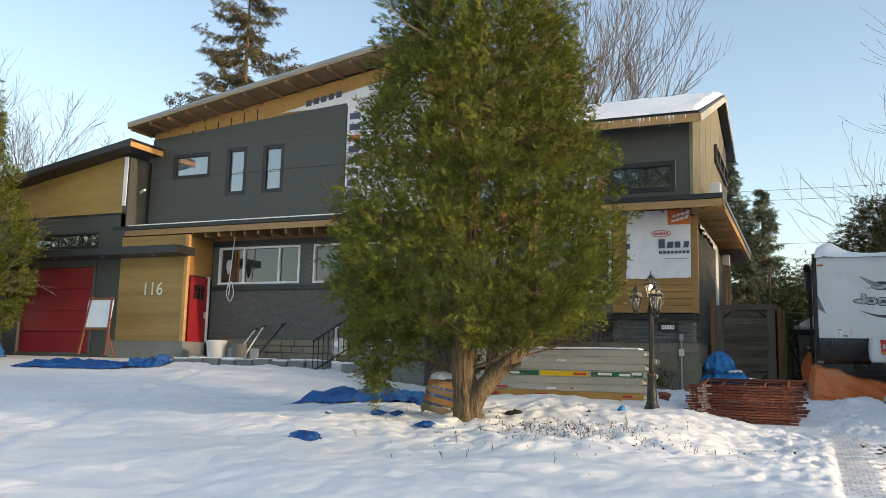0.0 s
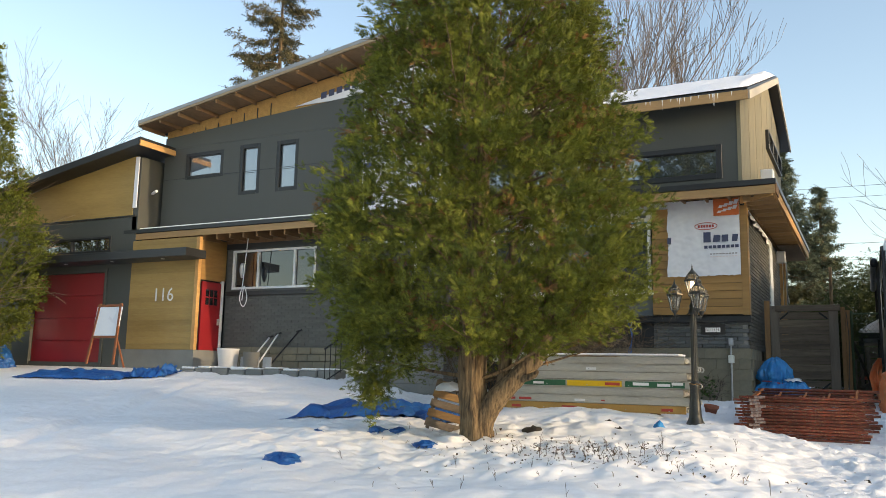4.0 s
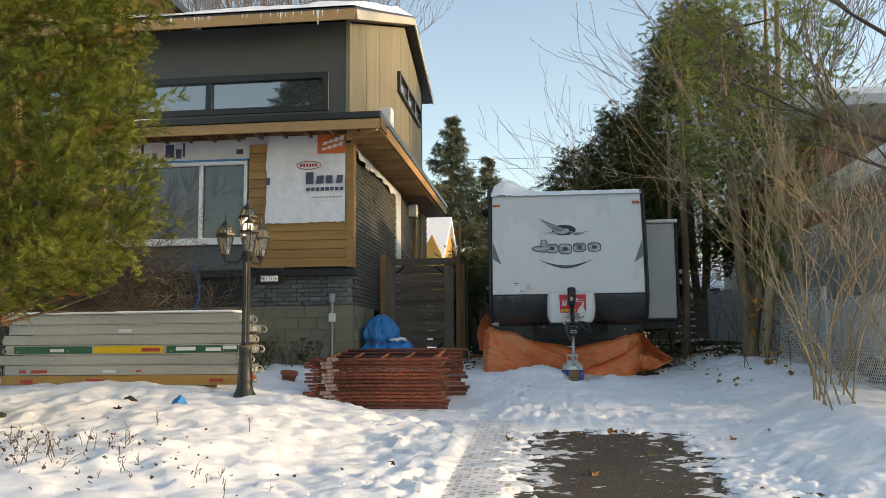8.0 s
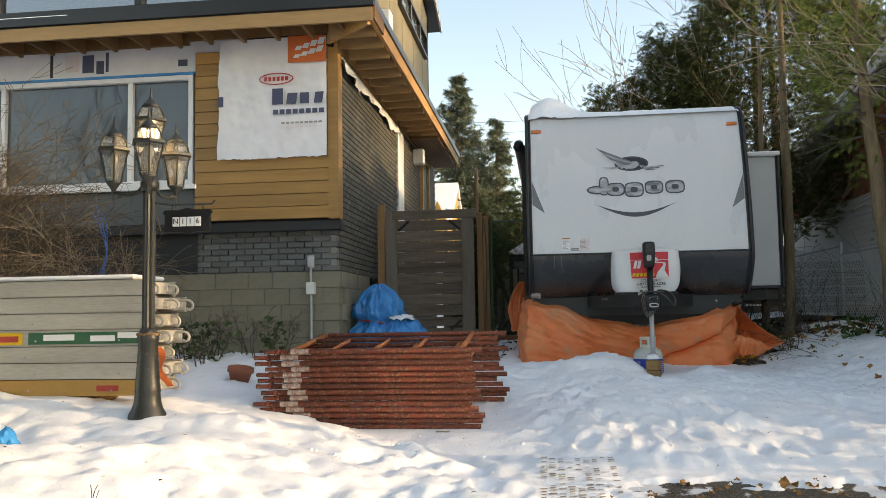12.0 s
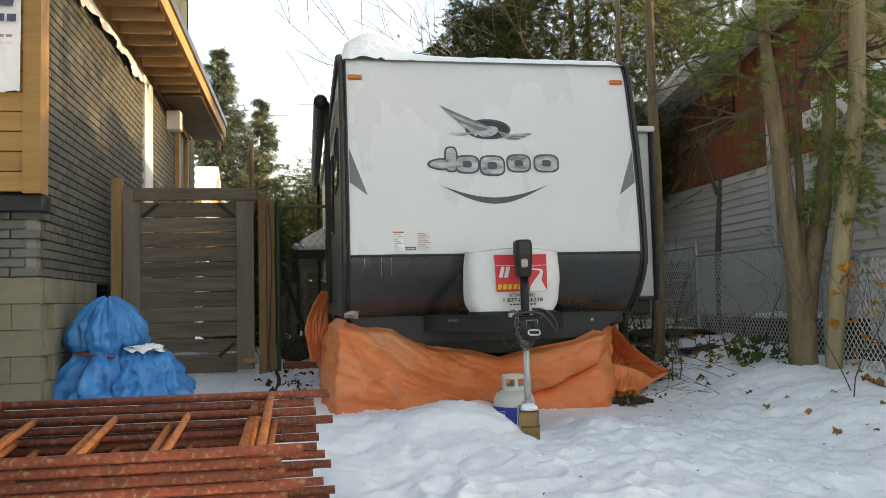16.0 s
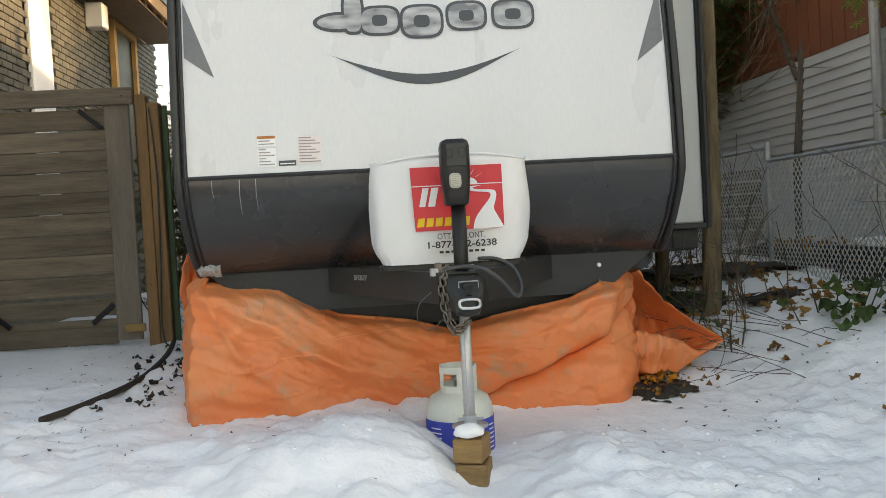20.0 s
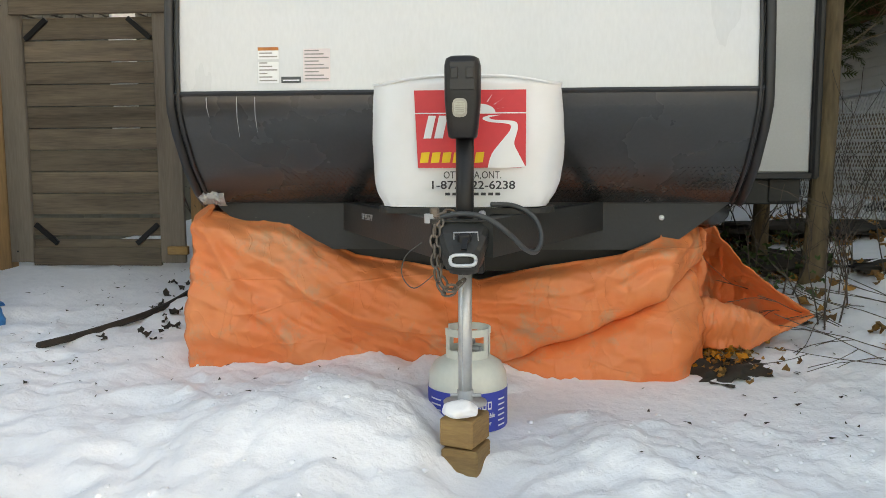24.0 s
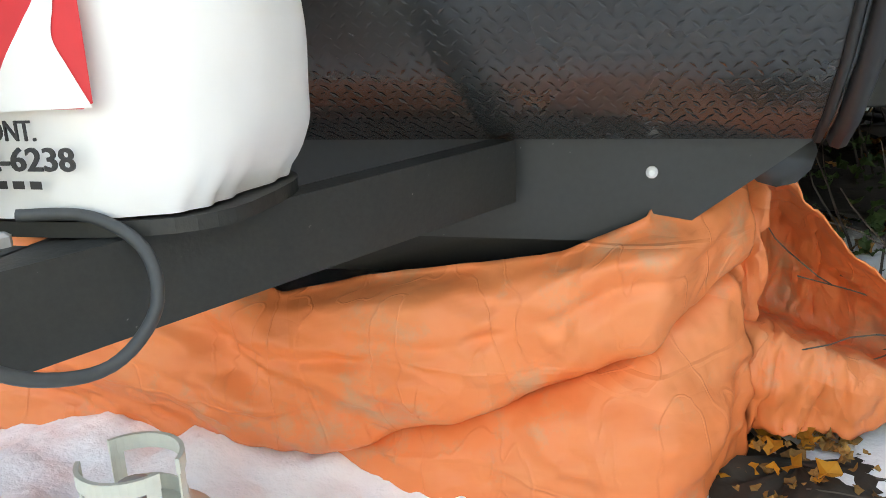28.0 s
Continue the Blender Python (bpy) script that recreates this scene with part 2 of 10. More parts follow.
M["white"] = mat("white_vinyl", (0.80, 0.80, 0.79), (0.70, 0.70, 0.69), 2.0, 0.4, 0.1, 60.0)
M["rv_white"] = mat("trailer_white_fibreglass", (0.62, 0.625, 0.63), (0.55, 0.555, 0.56), 1.2, 0.28, 0.04, 90.0, stretch=(1, 1, 0.3), coat=0.4)
M["rv_grey"] = mat("trailer_grey_panel", (0.22, 0.235, 0.235), (0.18, 0.195, 0.2), 1.5, 0.4, 0.05, 80.0)
M["rv_black"] = mat("black_gloss_panel", (0.038, 0.039, 0.039), (0.025, 0.026, 0.026), 2.0, 0.27, 0.05, 60.0, coat=0.35, speck=(0.20, 0.20, 0.20), speck_at=0.78)
M["rv_seal"] = mat("black_rubber_seal", (0.02, 0.02, 0.021), None, 5.0, 0.5, 0.1, 60.0)
M["steel_black"] = mat("black_painted_steel", (0.034, 0.035, 0.033), (0.022, 0.023, 0.022), 6.0, 0.5, 0.2, 90.0, spec=0.35, speck=(0.16, 0.15, 0.14), speck_at=0.74)
M["black"] = mat("black_plastic", (0.013, 0.013, 0.014), (0.008, 0.008, 0.009), 5.0, 0.45, 0.15, 150.0, spec=0.35)
M["chrome"] = mat("bright_steel", (0.66, 0.66, 0.65), (0.50, 0.50, 0.50), 9.0, 0.50, 0.06, 60.0, metal=0.75)
M["galv"] = mat("galvanised_steel", (0.46, 0.47, 0.48), (0.34, 0.35, 0.36), 9.0, 0.5, 0.1, 60.0, metal=0.35)
M["blue"] = mat("blue_tarp", (0.02, 0.27, 0.60), (0.012, 0.18, 0.46), 3.0, 0.4, 0.9, 9.0)
M["rust"] = mat("rusty_red_paint", (0.27, 0.055, 0.028), (0.09, 0.032, 0.018), 12.0, 0.8, 0.8, 46.0, speck=(0.21, 0.14, 0.075), speck_at=0.59, rand=0.3, fine=0.5)
# worn orange, sunlight on the tubes painted in; a sticker borrows it
M["orange_sun_paint"] = mat("worn_sunlit_orange_paint", (0.62, 0.22, 0.06), (0.34, 0.085, 0.028), 9.0, 0.75, 0.5, 36.0, rand=0.2, fine=0.5)
M["paint_white"] = mat("worn_white_paint", (0.58, 0.53, 0.46), (0.20, 0.055, 0.03), 26.0, 0.7, 0.3, 70.0, fine=0.5, detail=2.0)
M["alu"] = mat("dull_aluminium", (0.56, 0.535, 0.47), (0.35, 0.335, 0.285), 2.2, 0.55, 0.2, 40.0, metal=0.45, stretch=(0.3, 1, 2), rand=0.12)
M["fibre_yellow"] = mat("ochre_plank_rail", (0.50, 0.30, 0.08), (0.40, 0.22, 0.06), 2.0, 0.55, 0.2, 30.0)
M["yellow"] = mat("yellow_decal", (0.80, 0.50, 0.01), (0.68, 0.42, 0.01), 4.0, 0.5)
M["green"] = mat("green_decal", (0.02, 0.12, 0.055), (0.015, 0.09, 0.04), 4.0, 0.5)
M["gate"] = mat("weathered_grey_wood", (0.215, 0.165, 0.118), (0.085, 0.065, 0.048), 2.5, 0.85, 0.5, 22.0, stretch=(0.4, 2, 5), rand=0.2)
M["gate_v"] = mat("weathered_grey_post", (0.205, 0.17, 0.135), (0.125, 0.10, 0.078), 2.5, 0.85, 0.5, 22.0, stretch=(4, 4, 0.4), rand=0.2)
M["post_wood"] = mat("brown_post", (0.34, 0.19, 0.085), (0.19, 0.11, 0.05), 2.5, 0.85, 0.4, 22.0, stretch=(4, 4, 0.4), rand=0.15)
M["lamp_metal"] = mat("antique_lamp_paint", (0.03, 0.032, 0.028), (0.018, 0.02, 0.018), 8.0, 0.42, 0.2, 60.0, speck=(0.10, 0.085, 0.05), speck_at=0.67)
M["bark"] = mat("furrowed_bark", (0.235, 0.165, 0.09), (0.035, 0.022, 0.012), 5.0, 0.95, 3.0, 13.0, stretch=(3, 3, 0.35), fine=0.7)
M["dead_leaf"] = mat("dead_foliage", (0.20, 0.105, 0.035), (0.10, 0.05, 0.018), 2.0, 0.85, 0.0, 9.0, rand=0.3, island=True, spec=0.2)
M["twig_bush"] = mat("brown_shrub_stems", (0.115, 0.08, 0.04), (0.05, 0.035, 0.02), 3.0, 0.85, 0.2, 30.0)
M["bark_grey"] = mat("grey_bark", (0.23, 0.165, 0.095), (0.12, 0.086, 0.052), 5.0, 0.95, 1.5, 20.0, stretch=(3, 3, 0.45))
M["twig"] = mat("bare_twigs", (0.25, 0.19, 0.12), (0.15, 0.115, 0.08), 4.0, 0.9, 0.2, 30.0)
M["twig_dark"] = mat("dark_bare_twigs", (0.095, 0.072, 0.056), (0.055, 0.042, 0.034), 4.0, 0.9, 0.2, 30.0)
M["cedar_leaf"] = mat("cedar_foliage", (0.185, 0.20, 0.028), (0.05, 0.072, 0.012), 2.4, 0.7, 0.0, 9.0, rand=0.45, island=True, spec=0.25)
M["dark_leaf"] = mat("dark_conifer_foliage", (0.10, 0.11, 0.036), (0.035, 0.05, 0.018), 0.9, 0.8, 0.0, 4.0, rand=0.4, island=True, spec=0.2)
M["spruce_leaf"] = mat("spruce_foliage", (0.12, 0.095, 0.045), (0.045, 0.05, 0.026), 0.6, 0.8, 0.0, 4.0, rand=0.4, island=True, spec=0.2)
M["siding"] = mat("grey_lap_siding", (0.52, 0.515, 0.51), (0.45, 0.445, 0.44), 1.0, 0.6, 0.1, 40.0)
M["siding_red"] = mat("red_brown_siding", (0.24, 0.075, 0.035), (0.18, 0.055, 0.028), 1.2, 0.7, 0.15, 40.0)
M["yellow_wall"] = mat("yellow_siding", (0.46, 0.27, 0.06), (0.36, 0.20, 0.045), 1.0, 0.7)
M["terracotta"] = mat("terracotta", (0.36, 0.12, 0.06), (0.28, 0.09, 0.05), 5.0, 0.8, 0.2, 60.0)
M["leaf_litter"] = mat("fallen_leaves", (0.36, 0.18, 0.04), (0.20, 0.09, 0.025), 3.0, 0.8, 0.2, 30.0, rand=0.5, island=True)
M["soil"] = mat("dark_soil", (0.05, 0.038, 0.028), (0.03, 0.024, 0.018), 5.0, 0.95, 0.8, 40.0)


def snowy_asphalt():
    """Wet asphalt on which thin snow lies in patches, more of it towards the sides."""
    m = mat("asphalt", (0.092, 0.082, 0.067), (0.040, 0.037, 0.032), 1.1, 0.85, 1.0, 90.0, spec=0.3, speck=(0.22, 0.165, 0.10), speck_at=0.58, fine=0.5)
    nt = m.node_tree
    N, L = nt.nodes, nt.links
    bs = N["Principled BSDF"]
    old = bs.inputs["Base Color"].links[0].from_socket
    tc = N.new("ShaderNodeTexCoord")
    sp = N.new("ShaderNodeSeparateXYZ")
    L.new(tc.outputs["Object"], sp.inputs[0])

    def calc(op, a, b):
        n = N.new("ShaderNodeMath")
        n.operation = op
        for k, v in enumerate((a, b)):
            if isinstance(v, (int, float)):
                n.inputs[k].default_value = v
            elif v is not None:
                L.new(v, n.inputs[k])
        return n.outputs[0]
    away = calc("ABSOLUTE", calc("SUBTRACT", sp.outputs[0], 1.50), None)
    n1 = N.new("ShaderNodeTexNoise")
    n1.inputs["Scale"].default_value, n1.inputs["Detail"].default_value = 7.0, 9.0
    n2 = N.new("ShaderNodeTexNoise")
    n2.inputs["Scale"].default_value, n2.inputs["Detail"].default_value = 1.7, 3.0
    for n in (n1, n2):
        L.new(tc.outputs["Object"], n.inputs["Vector"])
    v = calc("ADD", calc("MULTIPLY", away, 0.30), calc("ADD", n1.outputs["Fac"], calc("MULTIPLY", n2.outputs["Fac"], 0.6)))
    ramp = N.new("ShaderNodeMapRange")
    ramp.inputs[1].default_value, ramp.inputs[2].default_value = 0.985, 1.05
    L.new(v, ramp.inputs[0])
    cm = N.new("ShaderNodeMix")
    cm.data_type = "RGBA"
    cm.inputs[7].default_value = (0.72, 0.72, 0.72, 1)
    L.new(ramp.outputs[0], cm.inputs[0])
    L.new(old, cm.inputs[6])
    L.new(cm.outputs[2], bs.inputs["Base Color"])
    return m


M["asphalt"] = snowy_asphalt()
M["amber"] = mat("amber_lens", (0.55, 0.13, 0.015), (0.45, 0.10, 0.01), 20.0, 0.25, 0.1, 60.0)
M["decal_grey"] = mat("grey_decal", (0.15, 0.155, 0.16), (0.11, 0.115, 0.12), 3.0, 0.35)
M["decal_dark"] = mat("dark_decal", (0.055, 0.06, 0.065), (0.045, 0.048, 0.052), 3.0, 0.35)
M["decal_black"] = mat("black_decal", (0.02, 0.021, 0.023), None, 3.0, 0.35)
M["decal_silver"] = mat("silver_decal", (0.42, 0.43, 0.44), (0.17, 0.175, 0.18), 9.0, 0.3, stretch=(1, 1, 2.5), detail=1.0, fine=0.1)
M["pale_pink"] = mat("faded_label", (0.74, 0.64, 0.63), (0.70, 0.62, 0.61), 8.0, 0.6)
M["print_grey"] = mat("grey_print", (0.30, 0.28, 0.27), None, 8.0, 0.6)
M["print_red"] = mat("red_print_ink", (0.66, 0.03, 0.04), (0.58, 0.025, 0.035), 4.0, 0.5)
M["print_black"] = mat("black_print_ink", (0.025, 0.025, 0.028), None, 4.0, 0.5)
M["vinyl"] = mat("white_vinyl_cover", (0.72, 0.725, 0.73), (0.65, 0.655, 0.655), 2.0, 0.45, 0.15, 12.0)
M["chain"] = mat("weathered_chain", (0.22, 0.19, 0.16), (0.12, 0.09, 0.07), 30.0, 0.6, 0.3, 90.0, metal=0.6)
M["cable"] = mat("rubber_cable", (0.055, 0.06, 0.063), (0.04, 0.044, 0.046), 12.0, 0.6, 0.1, 80.0)
M["tape"] = mat("silver_tape", (0.42, 0.43, 0.42), (0.33, 0.34, 0.33), 20.0, 0.4, 0.4, 30.0, metal=0.4)
M["block_wood"] = mat("weathered_block", (0.33, 0.20, 0.08), (0.20, 0.11, 0.045), 5.0, 0.8, 0.4, 30.0, stretch=(1, 1, 6), rand=0.2)
M["tank"] = mat("cream_tank_paint", (0.68, 0.69, 0.62), (0.60, 0.61, 0.55), 3.0, 0.4, 0.1, 60.0)
M["label_blue"] = mat("blue_label", (0.03, 0.06, 0.40), (0.022, 0.045, 0.32), 6.0, 0.5)
M["whiteboard"] = mat("whiteboard", (0.72, 0.76, 0.80), (0.66, 0.70, 0.75), 2.0, 0.3)
M["green_post"] = mat("green_fence_paint", (0.06, 0.10, 0.05), (0.04, 0.07, 0.035), 6.0, 0.6)
M["bulb"] = bpy.data.materials.new("lit_bulb")
M["bulb"].use_nodes = True
M["bulb"].node_tree.nodes["Principled BSDF"].inputs["Emission Color"].default_value = (1.0, 0.72, 0.40, 1)
M["bulb"].node_tree.nodes["Principled BSDF"].inputs["Emission Strength"].default_value = 12.0
M["lamp_glass"] = mat("frosted_lamp_glass", (0.30, 0.29, 0.25), (0.20, 0.19, 0.16), 8.0, 0.25, 0.2, 40.0)
M["lamp_rim"] = mat("dull_lamp_rim", (0.34, 0.33, 0.29), (0.24, 0.23, 0.20), 30.0, 0.5, 0.2, 80.0)
M["lamp_lens"] = mat("cloudy_lens", (0.50, 0.50, 0.44), (0.36, 0.36, 0.31), 40.0, 0.2, 0.2, 90.0)
M["tread_slush_shadow"] = mat("slush_and_tread_shadow", (0.44, 0.38, 0.30), (0.20, 0.16, 0.115), 6.0, 0.8, 0.3, 50.0)
M["decal_red"] = mat("red_marking", (0.50, 0.05, 0.04), (0.36, 0.04, 0.03), 9.0, 0.5)
M["easel"] = mat("reddish_wood", (0.26, 0.085, 0.03), (0.18, 0.06, 0.022), 4.0, 0.6, 0.2, 20.0, stretch=(4, 4, 0.5))
M["wrap_ink"] = mat("navy_wrap_print", (0.07, 0.08, 0.14), (0.055, 0.065, 0.12), 4.0, 0.6)
M["orange_print"] = mat("orange_wrap_print", (0.68, 0.16, 0.04), (0.60, 0.13, 0.03), 4.0, 0.6)
M["lantern_glass"] = bpy.data.materials.new("clear_lantern_glass")
M["lantern_glass"].use_nodes = True
_g = M["lantern_glass"].node_tree.nodes["Principled BSDF"]
_g.inputs["Base Color"].default_value = (0.78, 0.78, 0.74, 1)
_g.inputs["Transmission Weight"].default_value = 0.9
_g.inputs["Roughness"].default_value = 0.18
_g.inputs["IOR"].default_value = 1.1
# fence cedars' foliage, colour lightened to stand in for missing backlight
M["cedar_leaf2"] = mat("light_lifted_cedar_foliage", (0.25, 0.29, 0.075), (0.11, 0.145, 0.04), 0.9, 0.75, 0.0, 5.0, rand=0.45, island=True, spec=0.2)
M["blue_spruce"] = mat("blue_spruce_foliage", (0.15, 0.17, 0.105), (0.06, 0.075, 0.05), 0.6, 0.8, 0.0, 4.0, rand=0.4, island=True, spec=0.2)
M["twig_far"] = mat("far_branches", (0.15, 0.12, 0.095), (0.10, 0.08, 0.065), 2.0, 0.9, 0.1, 10.0)
M["twig_tan"] = mat("tan_stems", (0.36, 0.265, 0.15), (0.22, 0.16, 0.09), 4.0, 0.85, 0.2, 30.0)
M["bark_pale"] = mat("pale_peeling_bark", (0.37, 0.295, 0.175), (0.25, 0.195, 0.115), 4.0, 0.9, 0.8, 16.0, stretch=(3, 3, 0.5))
M["weed"] = mat("dry_weed", (0.10, 0.065, 0.04), (0.05, 0.033, 0.022), 5.0, 0.9, 0.1, 30.0)
M["leaf_yellow"] = mat("yellow_leaf", (0.75, 0.33, 0.03), (0.48, 0.18, 0.02), 4.0, 0.7, rand=0.3, island=True)
M["ivy"] = mat("ivy_leaf", (0.07, 0.12, 0.03), (0.045, 0.08, 0.02), 4.0, 0.6, rand=0.35, island=True)
M["brick_warm"] = mat("tan_brick", (0.36, 0.22, 0.13), (0.26, 0.15, 0.09), 6.0, 0.85, 0.4, 40.0)
M["plate_dark"] = mat("dark_grey_plate", (0.034, 0.037, 0.039), (0.025, 0.028, 0.029), 3.0, 0.5, 0.15, 60.0, spec=0.35, speck=(0.16, 0.16, 0.15), speck_at=0.73)
M["rv_slide"] = mat("pale_grey_slide_panel", (0.55, 0.56, 0.55), (0.48, 0.49, 0.48), 1.5, 0.4, 0.05, 80.0)
M["mesh_wire"] = mat("zinc_wire", (0.52, 0.52, 0.50), (0.42, 0.42, 0.40), 20.0, 0.5)
M["fascia_metal"] = mat("grey_metal_fascia", (0.30, 0.32, 0.33), (0.24, 0.26, 0.27), 2.0, 0.5)
M["drip_blue"] = mat("dark_metal_edge", (0.045, 0.06, 0.085), (0.035, 0.045, 0.065), 2.0, 0.4)
M["digit"] = mat("pale_metal_digit", (0.70, 0.70, 0.68), (0.62, 0.62, 0.60), 4.0, 0.35)
# base colour lifted to carry part of the sky's reflection
M["pane_sky_tint"] = glass_mat("sky_lit_glass", (0.12, 0.14, 0.15), 0.03)
M["pane_mid"] = glass_mat("grey_glass", (0.05, 0.06, 0.07), 0.02)
M["pane_upper"] = glass_mat("pale_blue_glass", (0.04, 0.05, 0.06), 0.02)


for k_ in ("pane_sky_tint", "pane_mid", "pane_upper"):
    M[k_].node_tree.nodes["Principled BSDF"].inputs["IOR"].default_value = 2.3 if k_ != "pane_mid" else 1.5


def crumpled(m, stain, faded, scale=1.7, strength=0.7):
    """Adds soft buckles, thin meandering creases, fading and dull stains to a tarp's material."""
    nt = m.node_tree
    N, L = nt.nodes, nt.links
    bs = N["Principled BSDF"]
    tc = N.new("ShaderNodeTexCoord")

    def tex(sc, det, rough=0.5, dist=0.0, turn=(1, 1, 1)):
        mp = N.new("ShaderNodeMapping")
        mp.inputs["Scale"].default_value = turn
        mp.inputs["Rotation"].default_value = (0.3, 0.5, 0.2)
        L.new(tc.outputs["Object"], mp.inputs["Vector"])
        n = N.new("ShaderNodeTexNoise")
        n.inputs["Scale"].default_value, n.inputs["Detail"].default_value, n.inputs["Roughness"].default_value = sc, det, rough
        n.inputs["Distortion"].default_value = dist
        L.new(mp.outputs[0], n.inputs["Vector"])
        return n.outputs["Fac"]

    def calc(op, a, b=0.0):
        n = N.new("ShaderNodeMath")
        n.operation = op
        for k, v in enumerate((a, b)):
            if isinstance(v, (int, float)):
                n.inputs[k].default_value = v
            else:
                L.new(v, n.inputs[k])
        return n.outputs[0]

    def ramp(v, a, b, c, d):
        n = N.new("ShaderNodeMapRange")
        for k, q in ((1, a), (2, b), (3, c), (4, d)):
            n.inputs[k].default_value = q
        L.new(v, n.inputs[0])
        return n.outputs[0]
    h = calc("MULTIPLY", tex(scale * 2.6, 3.0, turn=(1, 1, 0.9)), 1.2)
    for sc, w, tn in ((scale, 0.11, (1, 1, 0.3)), (scale * 1.9, 0.09, (0.4, 0.4, 1.5)), (scale * 4.5, 0.05, (1.2, 1, 0.4))):
        line = ramp(calc("ABSOLUTE", calc("SUBTRACT", tex(sc, 1.5, 0.4, 0.5, tn), 0.5)), 0.0, 0.022, w, 0.0)
        h = calc("ADD", h, line)
    wob = N.new("ShaderNodeTexNoise")
    wob.inputs["Scale"].default_value, wob.inputs["Detail"].default_value = 1.8, 3.0
    L.new(tc.outputs["Object"], wob.inputs["Vector"])
    mv = N.new("ShaderNodeMix")
    mv.data_type = "VECTOR"
    mv.inputs[0].default_value = 0.45
    L.new(tc.outputs["Object"], mv.inputs[4])
    L.new(wob.outputs["Color"], mv.inputs[5])
    for sc, w in ((scale * 3.2, 0.10), (scale * 8.0, 0.03)):
        vo = N.new("ShaderNodeTexVoronoi")
        vo.feature = "DISTANCE_TO_EDGE"
        vo.inputs["Scale"].default_value = sc
        L.new(mv.outputs[1], vo.inputs["Vector"])
        h = calc("ADD", h, ramp(vo.outputs["Distance"], 0.0, 0.30, 0.0, w))
    bp = N.new("ShaderNodeBump")
    bp.inputs["Strength"].default_value, bp.inputs["Distance"].default_value = strength, 0.03
    L.new(h, bp.inputs["Height"])
    if bs.inputs["Normal"].links:
        L.new(bs.inputs["Normal"].links[0].from_socket, bp.inputs["Normal"])
    L.new(bp.outputs[0], bs.inputs["Normal"])
    out = bs.inputs["Base Color"].links[0].from_socket
    for col, v in ((faded, ramp(tex(2.2, 5.0, 0.6), 0.42, 0.68, 0.0, 0.75)), (stain, ramp(tex(5.0, 9.0, 0.68), 0.545, 0.68, 0.0, 0.6))):
        cm = N.new("ShaderNodeMix")
        cm.data_type = "RGBA"
        cm.inputs[7].default_value = (*col, 1)
        L.new(v, cm.inputs[0])
        L.new(out, cm.inputs[6])
        out = cm.outputs[2]
    L.new(out, bs.inputs["Base Color"])


M["orange"] = mat("orange_tarp", (0.86, 0.225, 0.072), (0.83, 0.195, 0.058), 2.0, 0.5, 0.0, 7.0)
crumpled(M["orange"], (0.50, 0.34, 0.21), (0.85, 0.31, 0.13), 1.7, 0.75)
crumpled(M["blue"], (0.10, 0.28, 0.52), (0.03, 0.27, 0.64), 2.4, 0.6)
M["lumber_aged"] = mat("aged_lumber", (0.40, 0.31, 0.20), (0.28, 0.21, 0.13), 2.0, 0.75, 0.25, 16.0, stretch=(0.5, 2, 2), rand=0.15)
M["rake_pale"] = mat("pale_rake_board", (0.52, 0.48, 0.42), (0.42, 0.38, 0.32), 2.0, 0.7, 0.2, 16.0, stretch=(2, 0.4, 2))
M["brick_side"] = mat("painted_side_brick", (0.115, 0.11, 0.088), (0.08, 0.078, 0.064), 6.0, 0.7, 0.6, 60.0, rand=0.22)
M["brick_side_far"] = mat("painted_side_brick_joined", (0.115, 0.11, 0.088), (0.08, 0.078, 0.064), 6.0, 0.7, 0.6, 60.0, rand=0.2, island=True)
M["soffit_brown"] = mat("brown_soffit_boards", (0.27, 0.165, 0.085), (0.18, 0.11, 0.055), 2.0, 0.8, 0.25, 16.0, stretch=(1, 0.4, 1), rand=0.1)


def leafy(m, share=0.35):
    """Lets some light through leaves."""
    N, L = m.node_tree.nodes, m.node_tree.links
    bs = N["Principled BSDF"]
    tr = N.new("ShaderNodeBsdfTranslucent")
    L.new(bs.inputs["Base Color"].links[0].from_socket, tr.inputs["Color"])
    mx = N.new("ShaderNodeMixShader")
    mx.inputs[0].default_value = share
    L.new(bs.outputs[0], mx.inputs[1])
    L.new(tr.outputs[0], mx.inputs[2])
    L.new(mx.outputs[0], N["Material Output"].inputs["Surface"])


for k_ in ("cedar_leaf", "cedar_leaf2", "dark_leaf", "leaf_yellow", "ivy"):
    leafy(M[k_], 0.22 if k_ == "cedar_leaf" else 0.4)
# lumber darkened by hand for the shade under the front canopy
M["joist_shade"] = mat("shaded_joist_lumber", (0.27, 0.145, 0.06), (0.18, 0.095, 0.04), 2.0, 0.75, 0.25, 16.0, stretch=(3, 0.4, 3), rand=0.15)
M["painted_joint"] = mat("painted_joint", (0.105, 0.107, 0.098), (0.09, 0.092, 0.085), 6.0, 0.75, 0.4, 60.0)
M["blue_deep"] = mat("deep_blue_tarp", (0.012, 0.11, 0.37), (0.008, 0.07, 0.26), 3.0, 0.42, 0.3, 9.0)
crumpled(M["blue_deep"], (0.06, 0.16, 0.36), (0.015, 0.13, 0.40), 2.4, 0.7)


# ---- ground ----
def smooth(a, b, v):
    k = min(1.0, max(0.0, (v - a) / (b - a)))
    return k * k * (3 - 2 * k)


DRIVE_Y = (-2000, -6, 0, 8, 12, 17, 20, 24, 60, 2000)
DRIVE_Z = (0.1, 0.18, 0.24, 0.40, 0.56, 0.93, 1.17, 1.28, 1.4, 1.4)
LAWN_Y = (-2000, -6, 0, 6, 9, 10.1, 12.4, 13.4, 17, 20, 60, 2000)
